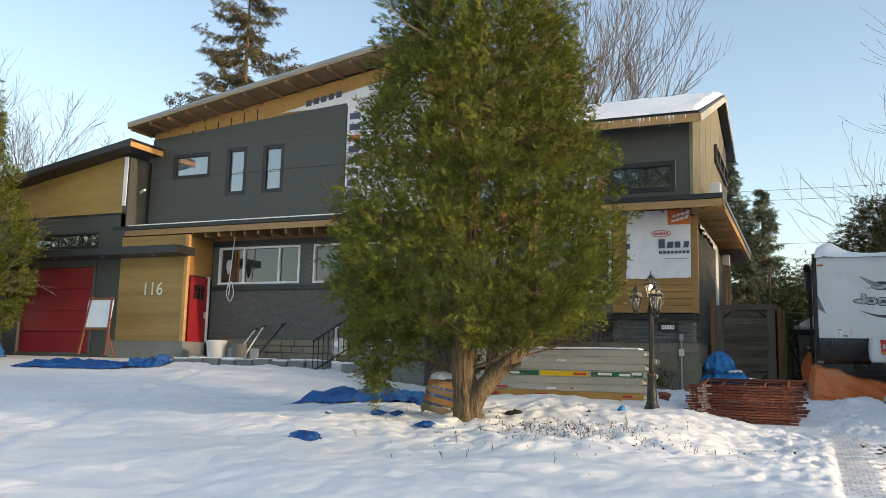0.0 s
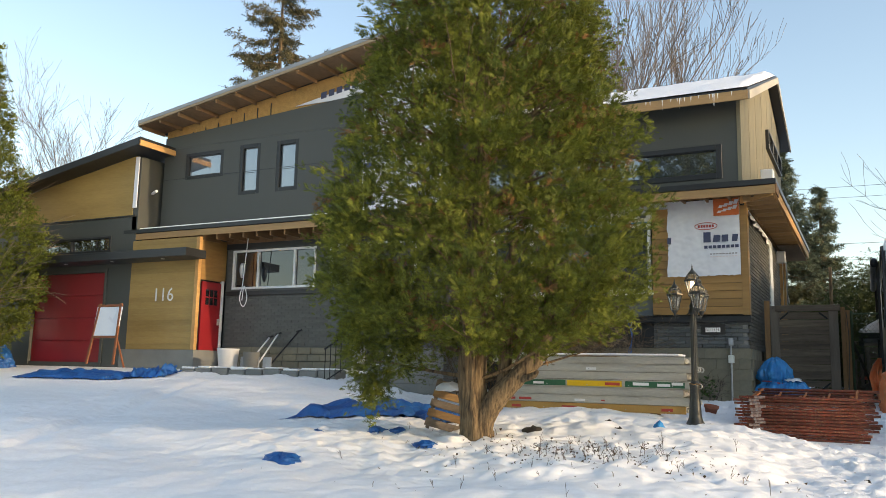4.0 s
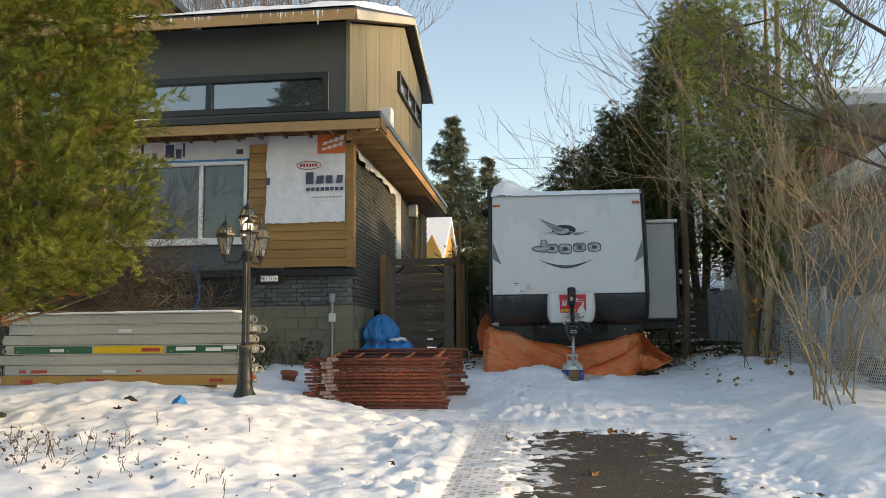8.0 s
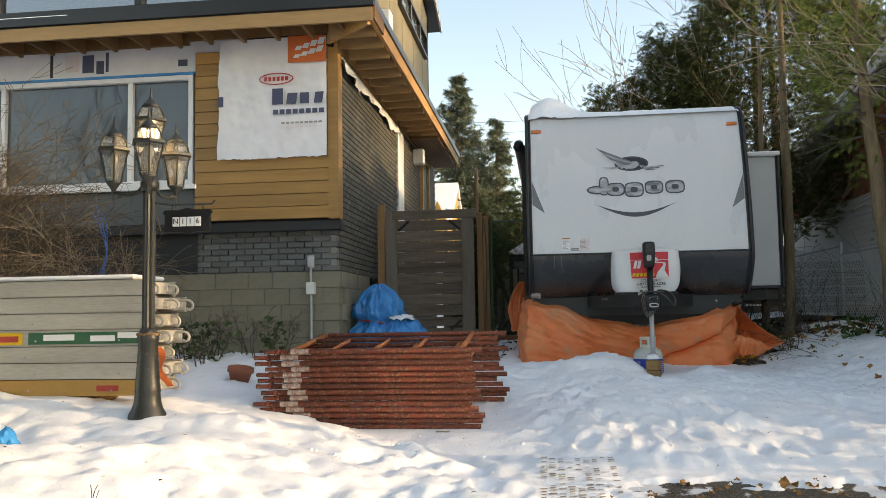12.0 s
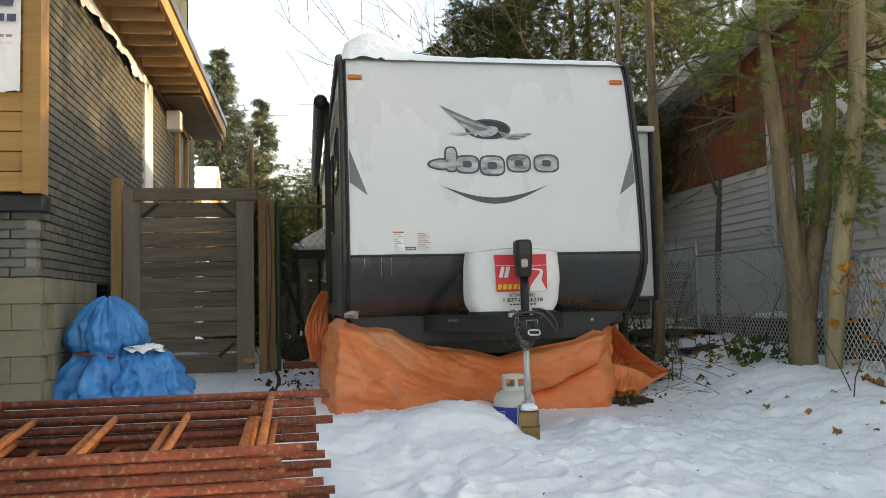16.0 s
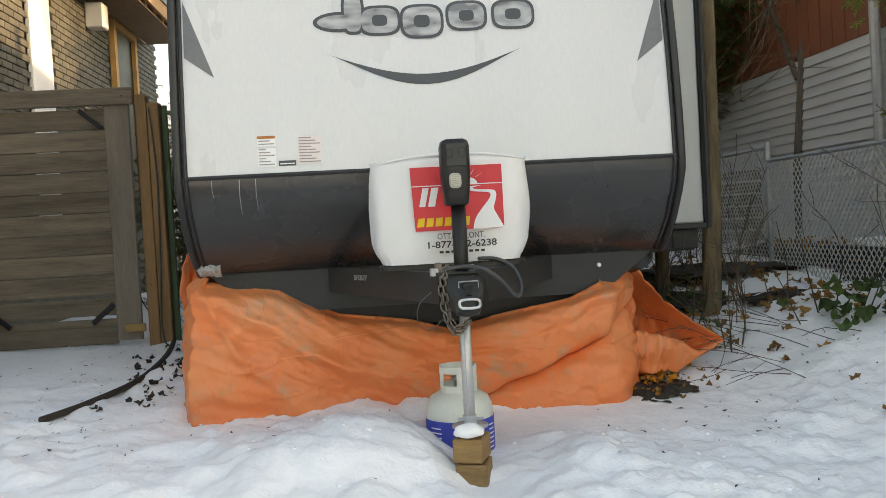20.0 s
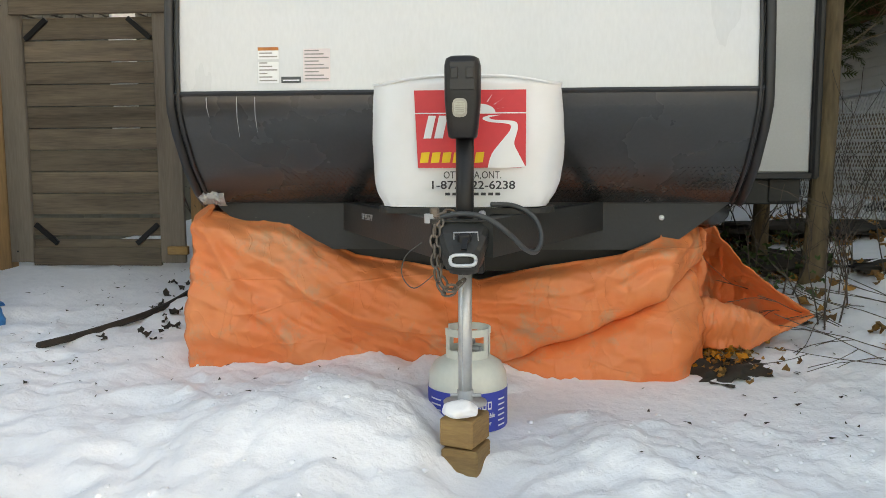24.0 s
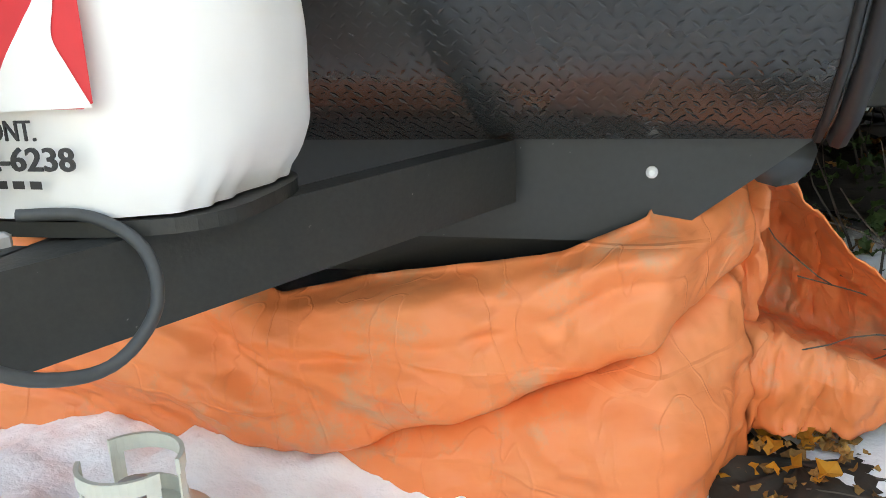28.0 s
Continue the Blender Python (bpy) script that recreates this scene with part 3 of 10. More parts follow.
LAWN_Z = (0.1, 0.2, 0.27, 0.42, 0.60, 0.76, 0.88, 0.97, 1.18, 1.25, 1.4, 1.4)


def drive_z(y):
    return float(np.interp(y, DRIVE_Y, DRIVE_Z))


def base_z(x, y):
    """The height of the ground's general shape, snow and all."""
    d = drive_z(y) + 0.075
    lawn = float(np.interp(y, LAWN_Y, LAWN_Z))
    lawn += 0.38 * smooth(-6.0, -11.0, x) * smooth(10.0, 16.5, y)
    bank = d + 0.20 * smooth(2.9, 4.0, x)
    k = smooth(-0.3, -1.9, x)
    return lawn * k + bank * (1 - k)


def bare(x, y):
    """How far the asphalt lies bare, from 0 to 1 and more."""
    if y > 13.6 or x < -0.4 or x > 3.4:
        return 0.0
    n = noise2(x, y, 1.5, 3) * 0.20 + 0.30 * noise2(x * 0.7, y, 9.0, 4)
    k = smooth(0.66, 0.80, x + n * 0.7) * smooth(2.36, 2.20, x + n * 0.8) * smooth(13.06, 12.96, y + n * 0.4)
    track = smooth(2.42, 2.52, x) * smooth(2.95, 2.75, x) * smooth(12.4, 11.8, y) * (0.35 + 3.2 * n)
    return k + max(0.0, track)


prints_at = {}
frn = random.Random(21)
for _ in range(380):
    k = frn.random()
    if k < 0.72:
        fy = frn.uniform(8.5, 14.2)
        fx = frn.gauss(0.35 - 0.16 * (fy - 8.5), 0.32)
    elif k < 0.86:
        fx, fy = frn.gauss(0.9, 0.8), frn.uniform(12.8, 15.6)
    else:
        fx, fy = frn.uniform(-5.5, 3.6), frn.uniform(9.0, 17.0)
    fp = (fx, fy, frn.uniform(-0.5, 0.5), frn.uniform(0.010, 0.024), frn.uniform(0.6, 1.05))
    for cx_ in (-1, 0, 1):
        for cy_ in (-1, 0, 1):
            prints_at.setdefault((int(fx * 3) + cx_, int(fy * 3) + cy_), []).append(fp)


def footprints(x, y):
    """Dents with a small rim, left by boots."""
    z = 0.0
    for fx, fy, a, deep, s in prints_at.get((int(x * 3), int(y * 3)), ()):
        c, n = math.cos(a), math.sin(a)
        u, v = ((x - fx) * c + (y - fy) * n) / (0.065 * s), (-(x - fx) * n + (y - fy) * c) / (0.16 * s)
        q = u * u + v * v
        if q < 6:
            z += deep * (-math.exp(-q * q * 0.7) + 0.55 * math.exp(-((math.sqrt(q) - 1.5) / 0.4) ** 2))
    return max(-0.09, min(0.06, z))


def ground_z(x, y):
    z = base_z(x, y)
    if -14 < x < 9 and 2 < y < 24:
        z += 0.055 * noise2(x, y, 0.55, 3) + 0.022 * noise2(x + 9, y, 2.3, 3)
        trod = smooth(-2.2, -0.8, x) * smooth(3.2, 2.2, x) * smooth(8.0, 10.0, y) * smooth(20.5, 18, y)
        z += trod * 0.022 * noise2(x, y + 5, 5.0, 4)
        z += 0.009 * noise2(x, y, 6.5, 4) + 0.014 * abs(noise2(x + 3, y, 3.3, 4))
        z += footprints(x, y)
        if y > 13.6:
            z += smooth(13.6, 14.6, y) * (0.016 * noise2(x + 2, y, 4.5, 4) + 0.020 * abs(noise2(x + 7, y, 7.0, 3)) - 0.006)
        lawn_k = smooth(-7.6, -6.4, x) * smooth(-0.4, -1.4, x) * smooth(8.6, 9.8, y) * smooth(13.8, 13.0, y)
        if lawn_k:
            z += lawn_k * (0.045 * abs(noise2(x + 11, y, 1.7, 4)) + 0.030 * noise2(x, y + 4, 3.9, 4) - 0.012)
        # old furrow across the lawn
        if x < -5.5 and y < 15:
            off = (x - float(np.interp(y, (4.0, 5.4, 8.1, 12.7, 15.0), (-6.6, -7.5, -9.6, -11.3, -12.2)))) * 0.82 + 0.10 * noise2(x, y, 0.8, 3)
            z += 0.022 * math.exp(-((off + 0.26) / 0.13) ** 2) + 0.02 * math.exp(-((off - 0.26) / 0.13) ** 2) - 0.05 * math.exp(-(off / 0.15) ** 2)
        # packed tyre track
        kt = smooth(0.16, 0.28, x) * smooth(0.82, 0.72, x) * smooth(13.75, 13.4, y) * smooth(5.8, 8.2, y)
        if kt:
            z += kt * (drive_z(y) + 0.040 + 0.010 * noise2(x, y, 3.0, 3) - z)
        z -= 0.16 * math.exp(-(((x + 1.0) / 1.3) ** 4 + ((y - 14.75) / 1.0) ** 4))
        # heaps and hollows
        z += 0.16 * math.exp(-(((x - 0.85) / 0.55) ** 2 + ((y - 16.95) / 0.36) ** 2))
        z -= 0.09 * math.exp(-(((x - 2.2) / 0.75) ** 2 + ((y - 17.55) / 0.42) ** 2))
        z -= 0.14 * math.exp(-(((x - 1.47) / 0.27) ** 2 + ((y - 17.10) / 0.34) ** 2))
        z += 0.10 * math.exp(-(((x + 3.9) / 1.5) ** 4 + ((y - 13.62) / 0.28) ** 2))
        z -= 0.13 * math.exp(-(((x - 1.40) / 0.17) ** 2 + ((y - 16.66) / 0.15) ** 2))
        z += 0.14 * math.exp(-(((x + 3.0) / 1.2) ** 2 + ((y - 12.0) / 0.45) ** 2))
        z += 0.10 * math.exp(-(((x + 6.4) / 1.0) ** 2 + ((y - 11.6) / 0.7) ** 2))
        # thin scraped snow round the clear asphalt
        thin = smooth(0.62, 0.74, x) * smooth(3.0, 2.5, x) * smooth(13.55, 13.1, y) * smooth(3.0, 5.0, y)
        if thin:
            z += thin * (drive_z(y) + 0.024 + 0.012 * noise2(x, y, 4.0, 4) - z)
        z = max(z, drive_z(y) + 0.012)
        if y < 14:
            z -= min(1.0, bare(x, y)) * (z - drive_z(y) + 0.02)
        if abs(x) < 4 and y > 17.75:
            z -= 0.10 * smooth(17.75, 18.1, y) * smooth(0.0, 0.3, x) * smooth(2.6, 2.3, x)
    return z


def spaced(lo, hi, step, far):
    c = list(np.arange(lo, hi + 1e-6, step))
    s, v = step, c[-1]
    while v < far:
        s *= 1.35
        v += s
        c.append(v)
    s, v = step, c[0]
    while v > -far:
        s *= 1.35
        v -= s
        c.insert(0, v)
    return c


gxs, gys = spaced(-7.5, 4.4, 0.05, 1600), spaced(7.0, 18.6, 0.05, 1600)
gxs = sorted([v for v in gxs if not -13.5 < v < -7.55] + list(np.arange(-13.4, -7.54, 0.08)))
gys = sorted([v for v in gys if not 3.5 < v < 6.95] + list(np.arange(3.6, 6.95, 0.08)))
gxs = sorted({*gxs, *[v + 0.025 for v in gxs if 0.15 < v < 3.5]})
gys = sorted({*gys, *[v + 0.025 for v in gys if 8.5 < v < 13.2 or 15.0 < v < 17.7]})
gv = [(x, y, ground_z(x, y)) for y in gys for x in gxs]
nx = len(gxs)
gf = [(j * nx + i, j * nx + i + 1, (j + 1) * nx + i + 1, (j + 1) * nx + i) for j in range(len(gys) - 1) for i in range(nx - 1)]
ground = part("ground", (gv, gf), M["snow"], smooth=True)
tagged(ground, "trodden snow over a sloping front yard", "ground", kind="structure")
av, af = [], []
axs, ays = np.arange(-0.8, 3.41, 0.3), np.arange(-8, 16.1, 0.5)
for y in ays:
    for x in axs:
        av.append((x, y, drive_z(y)))
na = len(axs)
af = [(j * na + i, j * na + i + 1, (j + 1) * na + i + 1, (j + 1) * na + i) for j in range(len(ays) - 1) for i in range(na - 1)]
tagged(part("driveway", (av, af), M["asphalt"], smooth=True), "wet dark asphalt driveway partly clear of snow", "driveway", kind="structure")
# tread marks of a tyre on the packed snow: brown slush plus painted tread shadow
mv_, mf_ = [], []
mrn = random.Random(4)
row = 8.6
while row < 13.4:
    for k in range(9):
        if mrn.random() < 0.45:
            continue
        x = 0.285 + k * 0.05
        y = row + 0.012 * abs(k - 4) + mrn.uniform(-0.004, 0.004)
        w, d = mrn.uniform(0.012, 0.021), mrn.uniform(0.006, 0.013)
        z = ground_z(x, y) + 0.006
        o = len(mv_)
        mv_ += [(x - w, y - d, z), (x + w, y - d + 0.004, z), (x + w, y + d + 0.004, z), (x - w, y + d, z)]
        mf_.append((o, o + 1, o + 2, o + 3))
    row += 0.047
tagged(part("tyre_marks", (mv_, mf_), M["tread_slush_shadow"]), "brown slush and painted tread shadows of a tyre in packed snow", "tyre marks", kind="stuff")


# ---- the house ----
house = thing("house", -8.0, 17.4, 1.2, "grey split-level house under renovation with cedar, brick and house wrap", "house", kind="structure")


def wall_open(bm, x0, x1, z0, z1, y0, y1, holes):
    """A wall along x between y0 and y1 with square holes (x0, x1, z0, z1) through it."""
    xs = sorted({x0, x1, *[h[0] for h in holes], *[h[1] for h in holes]})
    zs = sorted({z0, z1, *[h[2] for h in holes], *[h[3] for h in holes]})
    for a, b in zip(xs, xs[1:]):
        for c, d in zip(zs, zs[1:]):
            if not any(h[0] < (a + b) / 2 < h[1] and h[2] < (c + d) / 2 < h[3] for h in holes):
                box(bm, a, b, y0, y1, c, d)
    bmesh.ops.remove_doubles(bm, verts=bm.verts, dist=1e-4)
    bm.verts.index_update()
    seen = {}
    for f in bm.faces:
        seen.setdefault(tuple(sorted(v.index for v in f.verts)), []).append(f)
    bmesh.ops.delete(bm, geom=[f for fs in seen.values() if len(fs) > 1 for f in fs], context="FACES_ONLY")
    return bm


def window(parent, x0, x1, z0, z1, y, frame_mat, w=0.06, cols=(), rows=(), pane="pane", depth=0.10, sill=False, side=None):
    """A window facing -y at y, or facing +x at x = side when given (then x0, x1 run along y)."""
    turn = None
    if side is not None:
        turn = Matrix(((0, -1, 0, side), (1, 0, 0, 0), (0, 0, 1, 0), (0, 0, 0, 1)))
        y = 0.0

    def mesh(a, b, c, d, e, f, bev=0.006):
        return bx(a, b, c, d, e, f, turn, bev)
    win = part("window", mesh(x0, x1, y + depth * 0.7, y + depth * 0.8, z0, z1, 0), M["trim"], parent)
    fr = B()
    for a, b, c, d in ((x0, x0 + w, z0, z1), (x1 - w, x1, z0, z1), (x0 + w, x1 - w, z0, z0 + w), (x0 + w, x1 - w, z1 - w, z1)):
        box(fr, a, b, y - 0.02, y + depth, c, d, turn, 0.006)
    for c in cols:
        box(fr, c - w * 0.5, c + w * 0.5, y - 0.012, y + depth * 0.9, z0 + w, z1 - w, turn, 0.004)
    part("window_frame", fr, frame_mat, win)
    edges = [x0 + w, *cols, x1 - w]
    for a, b in zip(edges, edges[1:]):
        part("pane", mesh(a + 0.012, b - 0.012, y + depth * 0.45, y + depth * 0.55, z0 + w, z1 - w, 0), M[pane], win)
    if sill:
        part("window_sill", mesh(x0 - 0.06, x1 + 0.06, y - 0.07, y - 0.022, z0 - 0.06, z0 - 0.002), frame_mat, win)
    return win


# upper storey, left: grey cladding with OSB and wrap above
wins_l = ((-15.75, -14.48, 6.38, 7.08), (-13.95, -13.30, 5.84, 7.12), (-12.80, -12.14, 5.84, 7.10))
part("upper_cladding", wall_open(B(), -16.5, -10.35, 5.0, 7.25, 17.4, 17.6, wins_l), M["grey"], house, "dark grey fibre-cement cladding")
bm = prism(B(), [(-16.5, 7.254), (-10.35, 7.254), (-10.35, 7.98), (-16.5, 7.56)], "y", 17.4, 17.6)
part("upper_cladding", bm, M["grey"], house)
part("cladding_joint", bx(-16.5, -10.35, 17.392, 17.398, 6.42, 6.432), M["trim"], house)
part("sheathing", prism(B(), [(-16.5, 7.3), (-16.5, 7.75), (-8.0, 9.02), (-4.9, 7.0), (-4.9, 6.76), (-8.1, 6.76), (-8.1, 5.0), (-10.2, 5.0), (-10.2, 7.3)], "y", 17.44, 17.58), M["osb"], house, "bare OSB sheathing")
for i in range(7):
    x = -15.6 + i * 0.42
    part("strapping", bx(x, x + 0.022, 17.42, 17.438, 7.5, 7.66 + i * 0.075), M["trim"], house)
part("house_wrap", prism(B(), [(-10.32, 5.02), (-10.32, 7.93), (-12.3, 7.92), (-9.6, 8.4), (-8.05, 8.6), (-8.05, 5.02)], "y", 17.405, 17.43), M["wrap"], house, "white house wrap with torn edges")
for (a, b, c, d) in wins_l:
    window(house, a, b, c, d, 17.42, M["trim"], 0.10, pane="pane_sky_tint")

# upper storey, right
part("upper_cladding", wall_open(B(), -8.0, -2.12, 5.0, 6.72, 17.4, 17.56, ((-7.6, -2.42, 5.27, 5.88),)), M["grey"], house)
window(house, -7.62, -2.40, 5.25, 5.90, 17.40, M["trim"], 0.105, (-6.25, -4.42), pane="pane_upper")
part("wall_corner", bx(-2.12, -2.05, 17.38, 17.46, 5.0, 6.74), M["ply"], house)
side = prism(B(), [(17.47, 5.0), (25.6, 5.0), (25.6, 7.95), (22.87, 8.72), (17.47, 6.72)], "x", -2.2, -2.06)
part("side_sheathing", side, M["ply"], house, "weathered plywood side wall")
for y in (18.7, 19.9, 21.1, 22.3, 23.5, 24.7):
    part("batten", bx(-2.059, -2.056, y - 0.008, y + 0.008, 5.0, 6.7 + (y - 17.4) * 0.33 if y < 23 else 8.2), M["ply"], house)
window(house, 21.85, 24.98, 6.90, 7.36, 0, M["trim"], 0.05, (22.95, 24.0), side=-2.0, pane="pane_sky_tint")
part("back_wall", bx(-16.5, -2.06, 25.45, 25.6, 1.0, 8.0), M["grey"], house)

# right roof, sloping to the front, with snow
roof_r = part("roof", prism(B(), [(16.86, 6.58), (22.87, 8.82), (26.1, 7.86), (26.1, 8.0), (22.87, 8.98), (16.86, 6.74)], "x", -8.0, -1.85), M["trim"], house, "low-slope roof with lumber fascia")
part("fascia", bx(-8.0, -1.85, 16.83, 16.857, 6.53, 6.70), M["lumber_x"], roof_r, "bare lumber fascia")
for a, b in (((16.88, 6.62), (22.87, 8.86)), ((22.87, 8.86), (26.1, 7.9))):
    bm = B()
    beam(bm, (-1.83, a[0], a[1]), (-1.83, b[0], b[1]), 0.03, 0.15)
    part("rake_board", bm, M["rake_pale"], roof_r)
for i in range(14):
    y = 17.2 + i * 0.42
    part("lookout", bx(-2.05, -1.86, y, y + 0.04, 6.60 + (y - 16.86) * 0.373 - 0.07, 6.60 + (y - 16.86) * 0.373 - 0.012), M["lumber_aged"], roof_r)
sn, sf = [], []
for i in range(90):
    for j in range(12):
        x, y = -8.0 + i * 6.12 / 89, 16.9 + j * 5.95 / 11
        h = 0.13 + 0.05 * noise2(x, y, 0.9) if 0 < j < 11 and 0 < i < 89 else 0.012
        if j == 1:
            h *= 0.85
        sn.append((x, y - (0.03 if j == 0 else 0), 6.745 + (y - 16.86) * 0.373 + h))
sf = [(i * 12 + j, (i + 1) * 12 + j, (i + 1) * 12 + j + 1, i * 12 + j + 1) for i in range(89) for j in range(11)]
part("roof_snow", (sn, sf), M["snow"], roof_r, "thin snow on the roof", smooth=True)
bm = B()
for i in range(40):
    x = -7.9 + random.random() * 6.0
    l = 0.02 + random.random() ** 3 * 0.14
    tube(bm, [(x, 16.835, 6.70), (x, 16.835, 6.62 - l)], [0.012, 0.002], 5)
part("icicles", bm, M["white"], roof_r)

# left roof: long rake rising to the right, then down
rake = [(-16.68, 7.722), (-8.0, 9.09), (-4.85, 6.99)]
roof_l = part("roof", prism(B(), [*rake, (-4.85, 7.12), (-8.0, 9.22), (-16.68, 7.852)], "y", 16.62, 25.6), M["trim"], house)
for (a, b) in zip(rake, rake[1:]):
    bm = B()
    beam(bm, (a[0], 16.60, a[1] + 0.022), (b[0], 16.60, b[1] + 0.022), 0.035, 0.055)
    part("fascia", bm, M["lumber_aged"], roof_l)
    bm = B()
    beam(bm, (a[0], 16.595, a[1] + 0.092), (b[0], 16.595, b[1] + 0.092), 0.05, 0.082)
    part("metal_edge", bm, M["fascia_metal"], roof_l)
part("eave_board", bx(-16.71, -16.682, 16.62, 25.6, 7.70, 7.82), M["lumber_aged"], roof_l)
for i in range(20):
    x = -16.6 + i * 0.61
    z = np.interp(x, [p[0] for p in rake], [p[1] for p in rake])
    part("lookout", bx(x, x + 0.04, 16.63, 17.40, z - 0.10, z - 0.012), M["soffit_brown"], roof_l)
part("soffit", prism(B(), [(-16.66, 7.708), (-8.0, 9.07), (-4.9, 6.985), (-4.9, 6.997), (-8.0, 9.085), (-16.66, 7.72)], "y", 16.63, 17.42), M["soffit_brown"], roof_l)
part("side_wall", bx(-16.5, -16.3, 17.6, 25.6, 1.2, 7.65), M["grey"], house)

# entry canopy that wraps round the front and the right side
canopy = part("canopy", bx(-17.1, -1.5, 16.84, 17.60, 4.985, 5.035), M["trim"], house, "unfinished flat canopy with open joists")
# underside and front joists carry the canopy's shade in their colour
part("deck_boards", bx(-17.05, -1.52, 16.845, 17.42, 4.974, 4.983), M["joist_shade"], canopy, "underside of the canopy, shade put into its brown")
part("deck", bx(-2.05, -1.5, 17.602, 25.7, 4.985, 5.035), M["trim"], canopy)
part("fascia", bx(-17.1, -1.46, 16.80, 16.838, 4.775, 4.925), M["lumber_x"], canopy, "bare lumber fascia")
part("fascia", bx(-1.498, -1.46, 16.84, 25.7, 4.79, 4.955), M["lumber"], canopy)
part("drip_edge", bx(-17.12, -1.44, 16.775, 16.84, 4.94, 5.035), M["trim"], canopy)
part("drip_edge", bx(-1.50, -1.435, 16.842, 25.72, 4.957, 5.05), M["drip_blue"], canopy, "dark blue-grey metal edge")
part("end_board", bx(-17.138, -17.102, 16.80, 17.6, 4.70, 4.955), M["lumber"], canopy)
for i in range(39):
    x = -16.9 + i * 0.406
    part("joist", bx(x, x + 0.038, 16.84, 17.42 if x < -3.8 else 17.36, 4.66 if x < -7.4 else 4.80, 4.972), M["joist_shade"], canopy)
for i in range(21):
    y = 17.2 + i * 0.405
    part("joist", bx(-2.03, -1.50, y, y + 0.038, 4.74, 4.982), M["lumber_x"], canopy)
part("corner_joist", beam(B(), (-2.1, 17.4, 4.86), (-1.50, 16.84, 4.86), 0.038, 0.235), M["lumber"], canopy)
part("ledger", bx(-2.045, -2.005, 17.45, 25.6, 4.72, 4.98), M["lumber"], canopy)
sn = B()
box(sn, -17.0, -5.0, 16.86, 17.38, 5.036, 5.085, None, 0.02)
part("canopy_snow", sn, M["snow"], canopy, "thin strip of snow")
part("soffit_vent", bx(-1.98, -1.5, 22.6, 25.6, 4.72, 4.735), M["soffit_brown"], canopy)
part("downspout_box", bx(-1.98, -1.88, 18.9, 19.15, 5.036, 5.30, None, 0.01), M["white"], house, "white utility box")

# left ground floor: painted brick with white windows
wl = ((-14.25, -11.72, 3.52, 4.50), (-11.32, -10.35, 3.52, 4.50))
part("wall_core", wall_open(B(), -14.45, -7.2, 1.0, 4.98, 17.72, 17.9, wl), M["painted_joint"], house)
part("sill_band", bx(-14.42, -7.2, 17.66, 17.715, 3.36, 3.47, None, 0.008), M["trim"], house)
window(house, -14.25, -11.72, 3.52, 4.50, 17.72, M["white"], 0.055, (-13.45, -12.35))
window(house, -11.32, -9.0, 3.52, 4.50, 17.72, M["white"], 0.055, (-10.4,))
part("wall_core", bx(-7.2, -3.76, 17.62, 17.8, 1.0, 4.98), M["trim"], house)
# charcoal strip added as the shade between canopy and window heads
part("header", bx(-14.43, -7.2, 17.665, 17.716, 4.52, 4.975), M["trim"], house, "dark strip for the shaded gap over the windows")
part("header_board", bx(-14.40, -7.4, 17.62, 17.662, 4.66, 4.80), M["joist_shade"], house)
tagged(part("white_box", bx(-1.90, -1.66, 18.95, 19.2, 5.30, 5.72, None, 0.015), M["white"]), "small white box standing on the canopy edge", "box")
part("header_board", bx(-7.35, -3.80, 17.424, 17.462, 4.845, 4.972), M["joist_shade"], house)
part("header_board", bx(-3.798, -2.0, 17.364, 17.40, 4.868, 4.972), M["joist_shade"], house)
# entry block with the house number
vest = part("entry_core", bx(-16.62, -14.50, 16.76, 17.72, 2.0, 4.72), M["trim"], house)
for i in range(19):
    z = 2.0 + i * 0.1435
    if z + 0.14 < 4.73:
        part("cedar_board", bx(-16.68, -14.46, 16.715, 16.757, z, z + 0.1428, None, 0.001), M["panel_wood"], vest)
part("corner_post", bx(-14.53, -14.43, 16.70, 16.80, 2.0, 4.72), M["lumber"], vest)
part("return_cladding", bx(-14.497, -14.455, 16.802, 17.70, 3.70, 4.72), M["cedar"], vest, "cedar cladded return")
part("plinth", bx(-16.9, -14.44, 16.72, 17.7, 1.2, 1.998), M["concrete"], vest)
door = part("door", bx(-14.497, -14.45, 16.90, 17.56, 1.66, 3.66, None, 0.004), M["red"], house, "bright red front door with small lights")
for i in range(3):
    for j in range(2):
        part("pane", bx(-14.449, -14.443, 17.03 + i * 0.145, 17.14 + i * 0.145, 3.1 + j * 0.2, 3.27 + j * 0.2), M["pane_dark"], door)
part("door_handle", bx(-14.449, -14.40, 17.46, 17.50, 2.62, 2.78, None, 0.006), M["chrome"], door)
part("door_trim", bx(-14.497, -14.44, 17.563, 17.65, 1.64, 3.72), M["white"], house)
text_mesh("116", 0.47, M["digit"], Matrix.Translation((-15.52, 16.705, 3.32)) @ pose(0, 0, 0, 90, 0, 0), house, "house_number", "brushed metal house number", 0.0)

# garage
gdo = (-20.35, -17.66, 1.66, 3.98)
part("garage_wall", wall_open(B(), -24.0, -16.70, 1.0, 5.38, 16.78, 17.0, (gdo, (-20.6, -17.55, 4.50, 4.92))), M["grey"], house)
part("garage_gable", prism(B(), [(-24.0, 5.42), (-16.85, 5.42), (-16.85, 7.02), (-24.0, 5.75)], "y", 16.77, 16.98), M["panel_wood"], house, "plain plywood gable in warm brown")
part("garage_band", bx(-24.0, -16.72, 16.74, 16.78, 5.383, 5.418), M["trim"], house)
